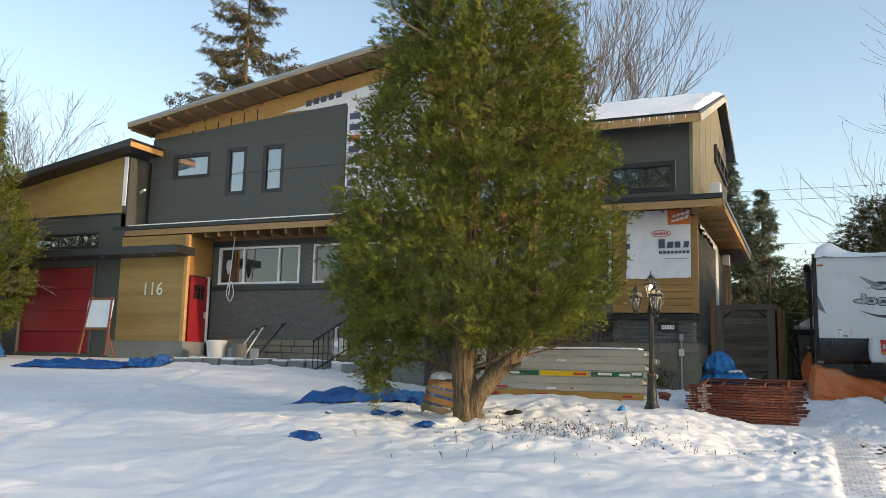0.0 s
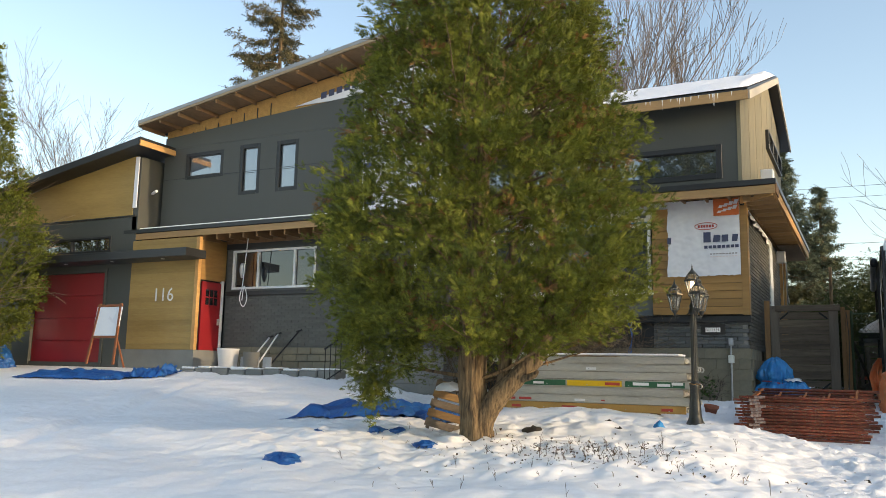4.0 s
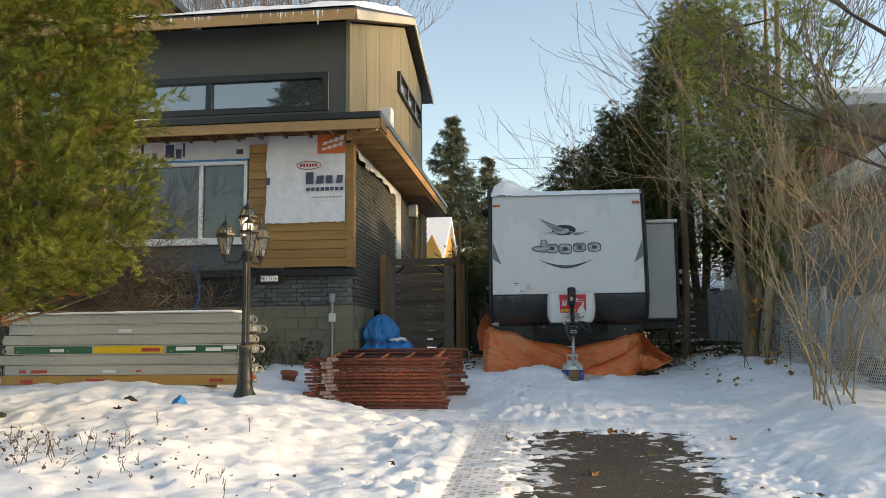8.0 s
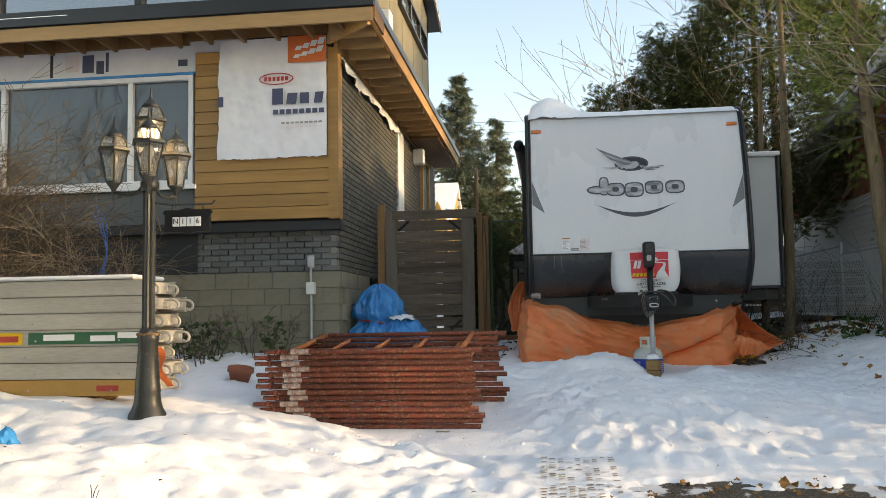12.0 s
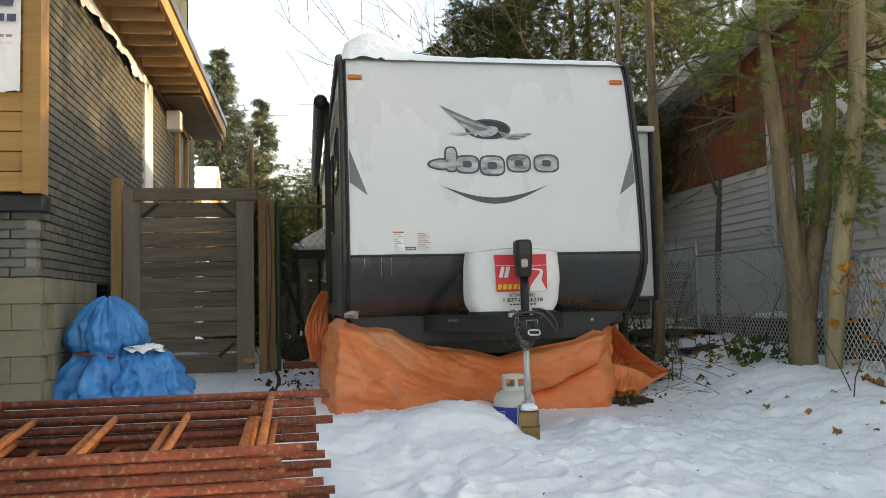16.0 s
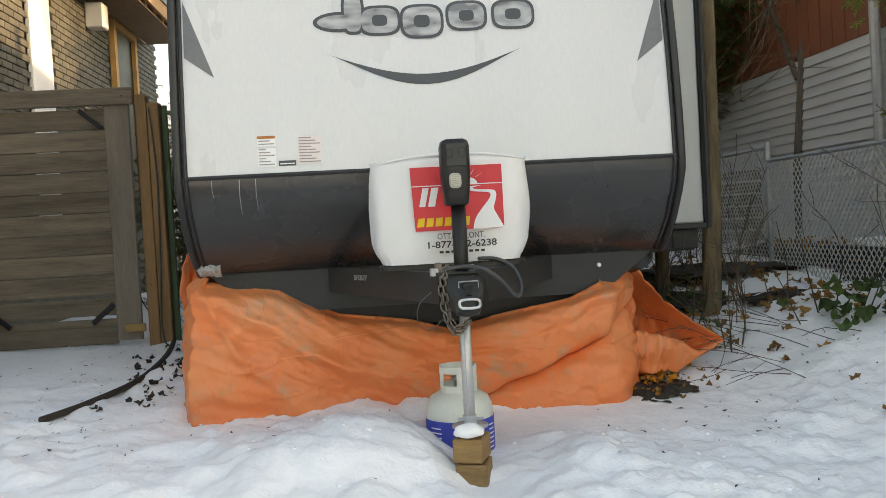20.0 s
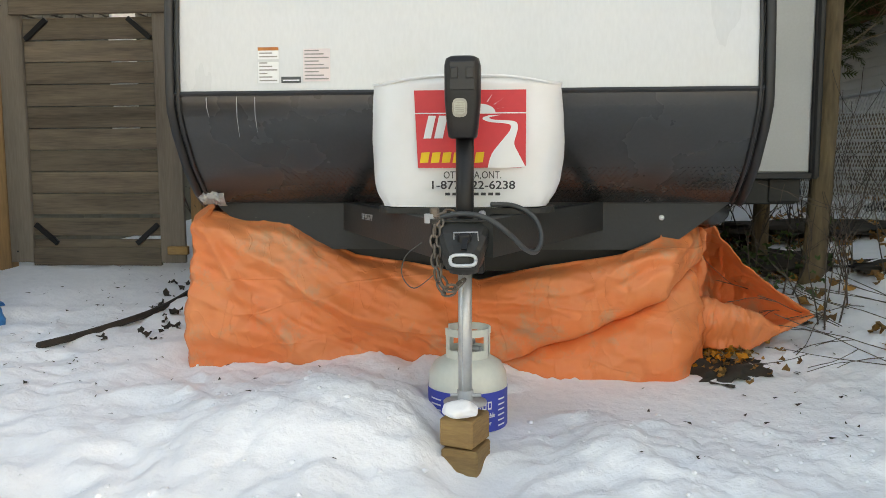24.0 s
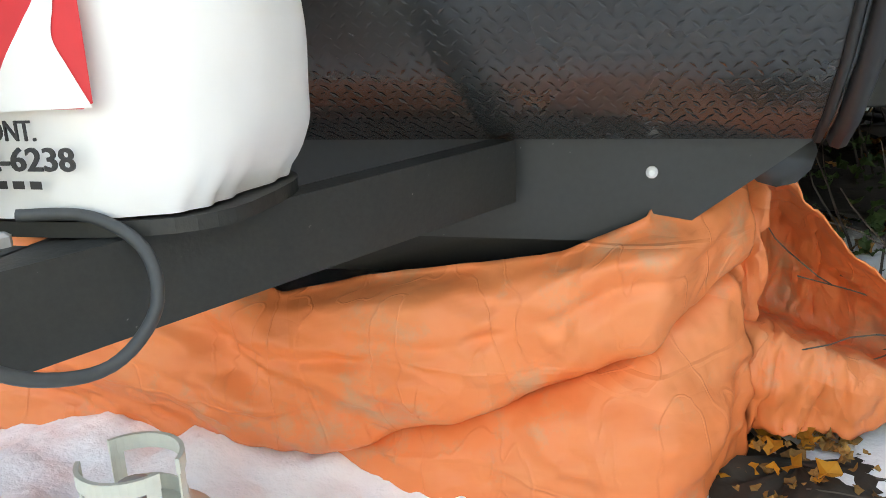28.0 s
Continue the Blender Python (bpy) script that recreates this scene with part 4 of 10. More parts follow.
part("garage_return", prism(B(), [(16.78, 5.0), (17.6, 5.0), (17.6, 6.95), (16.78, 6.95)], "x", -16.85, -16.66), M["grey"], house)
part("loose_wrap", bx(-16.84, -16.70, 16.735, 16.765, 5.6, 6.95, None, 0.01), M["wrap"], house, "torn strip of white wrap")
gr = part("garage_roof", prism(B(), [(-24.2, 5.72), (-16.15, 7.10), (-16.15, 7.28), (-24.2, 5.90)], "y", 16.2, 21.0), M["trim"], house)
part("fascia", beam(B(), (-16.15, 16.2, 7.13), (-16.15, 18.2, 7.13), 0.05, 0.14), M["lumber"], gr)
gd = part("garage_door", bx(-20.35, -17.66, 16.86, 16.90, 1.62, 3.98), M["red"], house, "red sectional garage door")
for i in range(4):
    part("panel", bx(-20.34, -17.67, 16.83, 16.858, 1.64 + i * 0.585, 2.21 + i * 0.585, None, 0.01), M["red"], gd)
for a, b, c, d in ((-20.44, -20.352, 1.6, 4.08), (-17.658, -17.57, 1.6, 4.08), (-20.352, -17.658, 3.985, 4.08)):
    part("door_trim", bx(a, b, 16.75, 16.86, c, d), M["grey"], gd)
window(house, -20.6, -17.55, 4.50, 4.92, 16.78, M["trim"], 0.06, (-19.05,), pane="pane_upper")
gcan = part("garage_canopy", bx(-24.0, -14.2, 16.02, 16.70, 4.16, 4.36, None, 0.01), M["trim"], house, "thin black canopy over the garage door")
for i in range(4):
    part("downlight", lathe(B(), -20.3 + i * 1.7, 16.3, [(0.05, 4.150), (0.05, 4.158)], 10), M["white"], gcan)
part("wall_lamp", tube(B(), [(-16.66, 17.2, 6.05), (-16.35, 17.05, 6.07)], 0.035), M["white"], house)

# right wing: cedar over brick over foundation
part("cedar_core", bx(-7.2, -2.10, 17.56, 17.7, 2.72, 4.98), M["trim"], house)
clad = part("cedar_cladding", bx(-3.72, -2.08, 17.50, 17.556, 2.74, 4.75), M["trim"], house, "horizontal cedar boards")
for i in range(14):
    z = 2.735 + i * 0.144
    part("cedar_board", bx(-3.73, -2.12, 17.455, 17.497, z, z + 0.138, None, 0.003), M["cedar"], clad)
part("corner_post", bx(-2.12, -2.0, 17.44, 17.56, 2.72, 4.72), M["cedar"], clad)
part("corner_post", bx(-2.07, -2.0, 17.563, 17.64, 2.72, 4.72), M["cedar"], clad)
part("window_apron", bx(-7.2, -3.745, 17.505, 17.558, 2.72, 3.115), M["apron"], house, "grey painted panel under the window")
part("sill_band", bx(-7.2, -2.0, 17.50, 17.72, 2.60, 2.715, None, 0.006), M["trim"], house)
part("wrap_strip", bx(-7.2, -3.2, 17.53, 17.556, 4.54, 4.95), M["wrap"], house, "white house wrap over the window")
window(house, -7.1, -3.77, 3.18, 4.50, 17.50, M["white"], 0.06, (-6.2, -4.56), sill=True, pane="pane_mid")
part("side_core", bx(-2.3, -2.085, 17.80, 26.3, 1.0, 4.98), M["mortar_dark"], house)
part("front_core", bx(-7.2, -2.085, 17.665, 17.78, 2.13, 2.60), M["mortar"], house)
part("foundation_core", bx(-7.2, -2.05, 17.64, 17.79, 0.9, 2.127), M["block"], house)
part("foundation_core", bx(-2.3, -2.06, 17.79, 26.3, 0.9, 2.127), M["block"], house)
# the wrap strip along the side canopy, loose and wavy
wv, wf = [], []
for i in range(60):
    y = 17.6 + i * 4.2 / 59
    for j in range(4):
        wv.append((-2.02 + 0.05 * j * abs(noise2(y, j, 1.3)), y, 4.70 - j * 0.055 * (1 + 0.5 * noise2(y, 0, 0.9)) - 0.04 * (j == 3) * noise2(y, 2, 4)))
wf = [(i * 4 + j, i * 4 + 4 + j, i * 4 + 5 + j, i * 4 + 1 + j) for i in range(59) for j in range(3)]
part("wrap_strip", (wv, wf), M["wrap"], house, smooth=True)
# side openings
part("side_window", bx(-2.07, -2.02, 21.55, 22.05, 2.2, 4.70, None, 0.01), M["white"], house, "tall white-framed side window")
sd = part("side_door", bx(-2.10, -2.04, 24.15, 24.95, 2.3, 4.62), M["black"], house, "dark doorway with a lumber frame")
for a, b, c, d in ((24.05, 24.148, 2.3, 4.70), (24.952, 25.05, 2.3, 4.70), (24.148, 24.952, 4.622, 4.70)):
    part("door_frame", bx(-2.06, -1.99, a, b, c, d), M["lumber"], sd)
part("wall_lamp", bx(-2.04, -1.84, 23.15, 23.35, 4.38, 4.66, None, 0.015), M["white"], house, "white wall lamp")


# ---- travel trailer ----
XL, XR = 0.15, 2.53
rv = thing("travel_trailer", 1.34, 20.5, 0.95, "white travel trailer with a black lower front, parked in snow", "trailer")
PROF = [(17.79, 1.775), (17.70, 1.83), (17.58, 1.94), (17.48, 2.08), (17.435, 2.17), (17.43, 2.225)]
FRONT = [(17.43, 2.245), (17.44, 2.45), (17.47, 2.75), (17.52, 3.10), (17.58, 3.40), (17.64, 3.66), (17.70, 3.80), (17.80, 3.87), (17.95, 3.90)]


def sheet(bm, line, x0, x1, count=2):
    """A panel that follows a line of (y, z) from x0 to x1."""
    rows = [[bm.verts.new((x0 + (x1 - x0) * i / (count - 1), y, z)) for i in range(count)] for y, z in line]
    for a, b in zip(rows, rows[1:]):
        for i in range(count - 1):
            bm.faces.new((a[i], a[i + 1], b[i + 1], b[i]))
    return bm


def inset(line, d):
    return [(y + d, z) for y, z in line]


def front_y(z):
    return float(np.interp(z, [p[1] for p in FRONT], [p[0] for p in FRONT]))


body = prism(B(), [*inset(PROF, 0.02), *inset(FRONT, 0.02), (25.3, 3.90), (25.3, 1.775)], "x", XL + 0.006, XR - 0.006)
part("body", body, M["rv_grey"], rv)
part("front_panel", sheet(B(), FRONT, XL + 0.03, XR - 0.03), M["rv_white"], rv, "white fibreglass front", smooth=True)
part("lower_panel", sheet(B(), PROF, XL + 0.02, XR - 0.02), M["rv_black"], rv, "glossy black lower front", smooth=True)
part("corner_skirt", tube(B(), [(2.44, 17.86, 1.74), (2.46, 18.1, 1.70), (2.46, 19.0, 1.70)], 0.07, 12), M["rv_black"], rv, smooth=True)
# raised tread pattern on the lower panel
dv, df = [], []
ln = [(0.0, *PROF[0])]
for a, b in zip(PROF, PROF[1:]):
    ln.append((ln[-1][0] + math.hypot(b[0] - a[0], b[1] - a[1]), *b))
for j in range(26):
    for i in range(98):
        u = XL + 0.05 + i * 0.0236 + (j % 2) * 0.0118
        s = 0.012 + j * 0.0215
        if u > XR - 0.05 or s > ln[-1][0] - 0.02:
            continue
        y = float(np.interp(s, [q[0] for q in ln], [q[1] for q in ln])) - 0.0022
        z = float(np.interp(s, [q[0] for q in ln], [q[2] for q in ln]))
        k = 1 if (i + j) % 2 else -1
        g = (float(np.interp(s + 0.004, [q[0] for q in ln], [q[1] for q in ln])) - float(np.interp(s - 0.004, [q[0] for q in ln], [q[1] for q in ln]))) / max(1e-4, float(np.interp(s + 0.004, [q[0] for q in ln], [q[2] for q in ln])) - float(np.interp(s - 0.004, [q[0] for q in ln], [q[2] for q in ln])))
        o = len(dv)
        dv += [(u + p, y + e + g * w, z + w) for p, e, w in ((-0.0078, 0.0009, -0.0058 * k), (0.0022 * k, 0.0, -0.0026), (0.0078, 0.0009, 0.0058 * k), (-0.0022 * k, 0.0, 0.0026))]
        df.append((o, o + 1, o + 2, o + 3))
part("tread_pattern", (dv, df), M["rv_black"], rv, kind="stuff")
for x in (XL, XR):
    part("edge_seal", tube(B(), [(x, y - 0.004, z) for y, z in (*PROF, *FRONT)], 0.02, 8), M["rv_seal"], rv, smooth=True)
    part("edge_trim", tube(B(), [(x + (0.035 if x < 1 else -0.035), y - 0.006, z) for y, z in (*PROF, *FRONT)], 0.009, 6), M["rv_seal"], rv, smooth=True)
part("belt_seal", tube(B(), [(XL + 0.02, 17.427, 2.235), (XR - 0.02, 17.427, 2.235)], 0.011, 6), M["rv_seal"], rv)
part("roof_edge", tube(B(), [(XL, 17.95, 3.905), (XL, 25.3, 3.905)], 0.03, 6), M["rv_seal"], rv)
# chassis plate with clipped corners
part("chassis_plate", prism(B(), [(0.42, 1.56), (2.22, 1.56), (2.50, 1.772), (0.18, 1.772)], "y", 17.82, 17.86), M["plate_dark"], rv, "dull dark grey steel plate")
part("underbody", bx(0.3, 2.2, 17.90, 25.2, 1.45, 1.77), M["black"], rv)
part("bolt", lathe(B(), 0, 0, [(0.012, -0.01), (0.012, 0.004), (0.006, 0.009)], 10, Matrix.Translation((2.203, 17.815, 1.705)) @ pose(0, 0, 0, 90)), M["white"], rv)
for x, y in ((0.55, 21.5), (0.55, 22.4), (2.2, 21.5), (2.2, 22.4)):
    wheel = part("wheel", lathe(B(), 0, 0, [(0.2, -0.1), (0.34, -0.09), (0.36, -0.04), (0.36, 0.04), (0.34, 0.09), (0.2, 0.1)], 24, Matrix.Translation((x, y, 1.42)) @ pose(0, 0, 0, 0, 90, 0)), M["black"], rv, smooth=True)
    part("rim", lathe(B(), 0, 0, [(0.19, -0.112), (0.15, -0.06), (0.05, -0.06)], 20, Matrix.Translation((x, y, 1.42)) @ pose(0, 0, 0, 0, 90, 0)), M["galv"], wheel)
slide = part("slide_out", bx(XR + 0.012, 3.148, 18.70, 22.5, 1.88, 3.46, None, 0.012), M["rv_slide"], rv, "pale grey slide-out room")
part("slide_edge", bx(3.145, 3.185, 18.655, 22.5, 1.85, 3.50, None, 0.012), M["rv_seal"], slide)
part("slide_edge", bx(XR + 0.012, 3.145, 18.66, 18.70, 1.85, 1.885, None, 0.006), M["rv_seal"], slide)
part("slide_top", bx(XR + 0.012, 3.19, 18.64, 22.5, 3.465, 3.52, None, 0.012), M["white"], slide)
part("slide_frame", bx(2.56, 3.10, 18.76, 22.4, 1.71, 1.845, None, 0.006), M["steel_black"], slide)
part("slide_arm", tube(B(), [(2.3, 18.9, 1.80), (3.1, 18.9, 1.80)], 0.03, 8), M["steel_black"], slide)
part("slide_arm", bx(2.95, 3.12, 18.75, 18.85, 1.72, 1.85, None, 0.006), M["steel_black"], slide)
for x in (0.26, 2.41):
    yy = front_y(3.655)
    l = part("marker_light", bx(x - 0.055, x + 0.055, yy - 0.025, yy - 0.001, 3.635, 3.675, None, 0.008), M["amber"], rv, "orange marker light")
    part("light_base", bx(x - 0.065, x + 0.065, yy - 0.008, yy + 0.012, 3.625, 3.685, None, 0.004), M["rv_white"], l)


# flat decals that follow the front
def decal(outline, material, name, label="", lift=0.003, parent=None):
    bm = B()
    f = bm.faces.new([bm.verts.new((x, front_y(z) - lift, z)) for x, z in outline])
    bmesh.ops.triangulate(bm, faces=[f])
    bmesh.ops.recalc_face_normals(bm, faces=bm.faces)
    ob = part(name, bm, material, parent or rv, label)
    return ob


def oval(cx, cz, rx, rz, n=28, tilt=0.0):
    return [(cx + rx * math.cos(a) * math.cos(tilt) - rz * math.sin(a) * math.sin(tilt), cz + rx * math.cos(a) * math.sin(tilt) + rz * math.sin(a) * math.cos(tilt)) for a in [2 * math.pi * k / n for k in range(n)]]


decal([(0.20, 3.07), (0.335, 2.70), (0.20, 2.80)], M["decal_grey"], "corner_decal", "dark grey pointed decal")
decal([(2.48, 3.07), (2.48, 2.80), (2.345, 2.70)], M["decal_grey"], "corner_decal")
arc = [(0.85 + 0.95 * k / 20, 2.795 - 0.115 * math.sin(math.pi * k / 20)) for k in range(21)]
arc += [(0.85 + 0.95 * k / 20, 2.795 - 0.165 * math.sin(math.pi * k / 20) ** 1.15) for k in range(19, 0, -1)]
decal(arc, M["decal_dark"], "curved_decal", "dark curved stripe")
emblem = decal(oval(1.30, 3.235, 0.185, 0.085, 32), M["decal_dark"], "emblem", "dark oval emblem with swept silver shapes")
decal(oval(1.30, 3.235, 0.165, 0.068, 32), M["decal_black"], "inner_oval", lift=0.005, parent=emblem)
decal(oval(1.30, 3.215, 0.085, 0.042, 24, 0.25), M["decal_silver"], "silver_shape", lift=0.007, parent=emblem)
for i in range(4):
    x0, z0 = 0.915 + i * 0.052, 3.435 - i * 0.048
    decal([(x0, z0), (x0 + 0.16, z0 - 0.075), (1.30, 3.262 - i * 0.012), (1.27, 3.225 - i * 0.006), (x0 + 0.12, z0 - 0.115)], M["decal_silver" if i % 2 else "decal_grey"], "silver_shape", lift=0.008 + i * 0.001, parent=emblem)
decal([(0.99, 3.205), (1.15, 3.205), (1.25, 3.215), (1.10, 3.18), (1.02, 3.185)], M["decal_silver"], "silver_shape", lift=0.008, parent=emblem)
for i in range(3):
    decal([(1.36 + i * 0.015, 3.225 - i * 0.018), (1.47, 3.195 - i * 0.014), (1.655 - i * 0.05, 3.205 - i * 0.02), (1.645 - i * 0.05, 3.19 - i * 0.02), (1.46, 3.18 - i * 0.014)], M["decal_silver"], "silver_shape", lift=0.008 + i * 0.001, parent=emblem)
# the maker's name stands as plain rounded shapes
mark = decal(oval(0.925, 2.945, 0.125, 0.05, 24), M["decal_dark"], "name_mark", "row of rounded silver shapes edged in dark grey")
SHAPES = ((0.99, 2.985, 0.055, 0.105), (1.115, 2.945, 0.10, 0.075), (1.315, 2.935, 0.105, 0.085), (1.53, 2.955, 0.10, 0.075), (1.755, 2.955, 0.105, 0.075))


def squircle(cx, cz, rx, rz, n=32, p=3.2):
    return [(cx + rx * math.copysign(abs(math.cos(a)) ** (2 / p), math.cos(a)), cz + rz * math.copysign(abs(math.sin(a)) ** (2 / p), math.sin(a))) for a in [2 * math.pi * k / n for k in range(n)]]


decal(oval(0.925, 2.945, 0.105, 0.034, 24), M["decal_silver"], "rounded_shape", lift=0.006, parent=mark)
for i, (cx, cz, rx, rz) in enumerate(SHAPES):
    decal(squircle(cx, cz, rx, rz), M["decal_dark"], "shape_edge", lift=0.004 + i * 0.0004, parent=mark)
    decal(squircle(cx, cz, rx - 0.014, rz - 0.014), M["decal_silver"], "rounded_shape", lift=0.0075, parent=mark)
    if i:
        decal(squircle(cx, cz, rx * 0.36, rz * 0.36), M["decal_dark"], "shape_hole", lift=0.009, parent=mark)
# warning stickers
for x0, x1, z0, z1, mt in ((0.515, 0.60, 2.37, 2.405, "white"), (0.515, 0.60, 2.275, 2.36, "white"), (0.61, 0.69, 2.275, 2.30, "decal_dark"), (0.70, 0.81, 2.28, 2.41, "pale_pink")):
    st = decal([(x0, z0), (x1, z0), (x1, z1), (x0, z1)], M[mt], "sticker", "small warning sticker", lift=0.002)
    for k in range(int((z1 - z0) / 0.014)):
        z = z0 + 0.008 + k * 0.014
        decal([(x0 + 0.006, z), (x1 - 0.006 - 0.02 * (k % 3), z), (x1 - 0.006 - 0.02 * (k % 3), z + 0.005), (x0 + 0.006, z + 0.005)], M["print_grey" if mt != "decal_dark" else "white"], "print_line", lift=0.0035, parent=st)
decal([(0.515, 2.405), (0.60, 2.405), (0.60, 2.418), (0.515, 2.418)], M["orange_sun_paint"], "sticker_head", lift=0.003)
# snow on the roof edge
sv, sf = [], []
for i in range(70):
    for j in range(10):
        x, y = XL + 0.02 + i * (XR - XL - 0.04) / 69, 17.70 + j * 0.16
        h = 0.02 + 0.19 * math.exp(-((x - 0.42) / 0.25) ** 2) * smooth(0, 2, j) + 0.03 * smooth(0, 2, j) * smooth(1.2, 0.6, x) + 0.012 * abs(noise2(x, y, 5))
        if j == 0:
            h = 0.012 + 0.05 * max(0, noise2(x, 3, 6)) * smooth(1.1, 0.8, x)
        zz = np.interp(y, [17.70, 17.80, 17.95], [3.80, 3.87, 3.90])
        sv.append((x, y - (0.03 if j == 0 else 0), zz + h * (0.3 if i in (0, 69) else 1)))
sf = [(i * 10 + j, i * 10 + 10 + j, i * 10 + 11 + j, i * 10 + 1 + j) for i in range(69) for j in range(9)]
part("roof_snow", (sv, sf), M["snow"], rv, "snow heaped on the roof edge", smooth=True)
# awning roller and arms on the side
part("awning_roller", tube(B(), [(0.02, 18.75, 3.72), (0.02, 19.0, 3.80), (0.02, 24.4, 3.80)], 0.065, 10), M["black"], rv, "rolled black awning", smooth=True)
for y in (18.95, 24.3):
    part("awning_arm", bx(0.05, 0.10, y, y + 0.06, 1.9, 3.78, None, 0.006), M["black"], rv)
for y, z0, z1 in ((18.3, 2.9, 3.4), (19.6, 2.6, 3.4)):
    part("side_window", bx(0.135, 0.155, y, y + 0.7, z0, z1, None, 0.006), M["pane_dark"], rv)
# tongue: two rails that meet at the coupler
for a in (0.80, 1.93):
    s = 1 if a > 1.36 else -1
    bm = B()
    beam(bm, (a - s * 0.015, 17.775, 1.715), (1.37 + s * 0.075, 16.78, 1.712), 0.055, 0.125)
    part("tongue_rail", bm, M["steel_black"], rv, "black steel tongue rail")
def wedge():
    """A pressed coupler: wide at the rails, running down and narrowing to a rounded nose."""
    bm = B()
    rows = []
    for y, hw, zt, zb in ((16.652, 0.028, 1.664, 1.632), (16.664, 0.046, 1.680, 1.622), (16.695, 0.060, 1.698, 1.618), (16.735, 0.074, 1.734, 1.618), (16.80, 0.088, 1.768, 1.622), (16.95, 0.102, 1.775, 1.640)):
        sec = [(-hw, zt - 0.018), (-hw * 0.82, zt - 0.004), (-hw * 0.5, zt), (hw * 0.5, zt), (hw * 0.82, zt - 0.004), (hw, zt - 0.018), (hw * 0.98, zt - 0.06), (hw * 0.7, zb), (-hw * 0.7, zb), (-hw * 0.98, zt - 0.06)]
        rows.append([bm.verts.new((1.372 + x, y, max(z, zb))) for x, z in sec])
    n = len(rows[0])
    for a, b in zip(rows, rows[1:]):
        for i in range(n):
            bm.faces.new((a[i], a[(i + 1) % n], b[(i + 1) % n], b[i]))
    bm.faces.new(rows[0])
    bm.faces.new(rows[-1][::-1])
    bmesh.ops.recalc_face_normals(bm, faces=bm.faces)
    return bm


coup = part("coupler", wedge(), M["steel_black"], rv, "black hitch coupler")
part("coupler_nose", lathe(B(), 1.377, 16.715, [(0.02, 1.602), (0.046, 1.608), (0.052, 1.63), (0.05, 1.67)], 16), M["steel_black"], coup, smooth=True)
part("latch_box", bx(1.358, 1.402, 16.70, 16.78, 1.66, 1.735, None, 0.008), M["black"], coup)
part("coupler_top", bx(1.27, 1.47, 16.78, 16.98, 1.762, 1.772, None, 0.004), M["steel_black"], coup)
lp = [(1.346, 16.716, 1.690), (1.346, 16.712, 1.736), (1.422, 16.712, 1.738), (1.424, 16.716, 1.692), (1.346, 16.716, 1.690)]
part("latch", tube(B(), lp, 0.0032, 6), M["galv"], coup, "bright latch wire")
ring = [(1.378 + 0.04 * math.copysign(abs(math.cos(a)) ** 0.6, math.cos(a)), 16.642 + 0.01 * math.sin(a), 1.656 + 0.016 * math.copysign(abs(math.sin(a)) ** 0.6, math.sin(a))) for a in [2 * math.pi * k / 16 for k in range(17)]]
part("padlock_shackle", tube(B(), ring, 0.006, 8), M["chrome"], coup, "chrome ring", smooth=True)
for dx, dy in ((-0.05, 0.10), (0.05, 0.10), (0.05, 0.17)):
    part("bolt", lathe(B(), 1.38 + dx, 16.80 + dy, [(0.013, 1.772), (0.013, 1.785), (0.006, 1.79)], 6), M["galv"], coup)
part("latch_lever", beam(B(), (1.380, 16.672, 1.684), (1.384, 16.725, 1.732), 0.018, 0.014), M["black"], coup)
part("side_lug", bx(1.415, 1.44, 16.84, 16.89, 1.585, 1.645, None, 0.006), M["black"], coup)
for s in (-1, 1):
    part("gusset", prism(B(), [(1.372 + s * 0.085, 16.80), (1.372 + s * 0.20, 17.02), (1.372 + s * 0.09, 17.05)], "z", 1.655, 1.772), M["steel_black"], coup)
plate = part("serial_plate", bx(1.13, 1.17, 17.12, 17.124, 1.70, 1.755, Matrix.Translation((0, 0, 0))), M["white"], rv, "small white label")
text_mesh("SF13577", 0.035, M["print_grey"], Matrix.Translation((0.955, 17.40, 1.735)) @ pose(0, 0, 0, 90, 0, -60), rv, "serial_number", "grey stencilled serial number")
tray = part("tank_tray", prism(B(), [(1.368 + 0.325 * math.copysign(abs(math.cos(a)) ** 0.6, math.cos(a)), 17.2 + 0.20 * math.copysign(abs(math.sin(a)) ** 0.6, math.sin(a))) for a in [2 * math.pi * k / 40 for k in range(40)]], "z", 1.776, 1.796), M["steel_black"], rv)
# soft cover over the gas bottles
cv, cf = [], []
NU, NV = 160, 30
for j in range(NV):
    v = j / (NV - 1)
    z = 1.80 + 0.44 * v
    for i in range(NU):
        a = 2 * math.pi * i / NU
        rx, ry, p = 0.349 - 0.010 * v + 0.012 * math.sin(math.pi * v) - 0.022 * smooth(0.22, 0.0, v), 0.200, 3.3
        x = 1.368 + rx * math.copysign(abs(math.cos(a)) ** (2 / p), math.cos(a))
        y = 17.20 + ry * math.copysign(abs(math.sin(a)) ** (2 / p), math.sin(a))
        n = 0.010 * noise2(x * 1.0 + y, z, 4.0, 2)
        edge = abs(math.cos(a)) ** 6
        n += 0.006 * edge * math.sin(7 * z + 12 * y) - 0.006 * edge
        k = 1 + n / 0.3 + (0.012 * math.sin(22 * a + 2 * math.sin(3 * a)) * smooth(0.16, 0.0, v)) - 0.05 * smooth(0.10, 0.0, v)
        cv.append((1.368 + (x - 1.368) * k, 17.20 + (y - 17.20) * (1 + n * 1.5), z + (0.012 * math.sin(3 * a) * v if j == NV - 1 else 0) + (0.03 * (1 - abs(math.cos(a)) ** 3) * 0 if j == 0 else 0)))
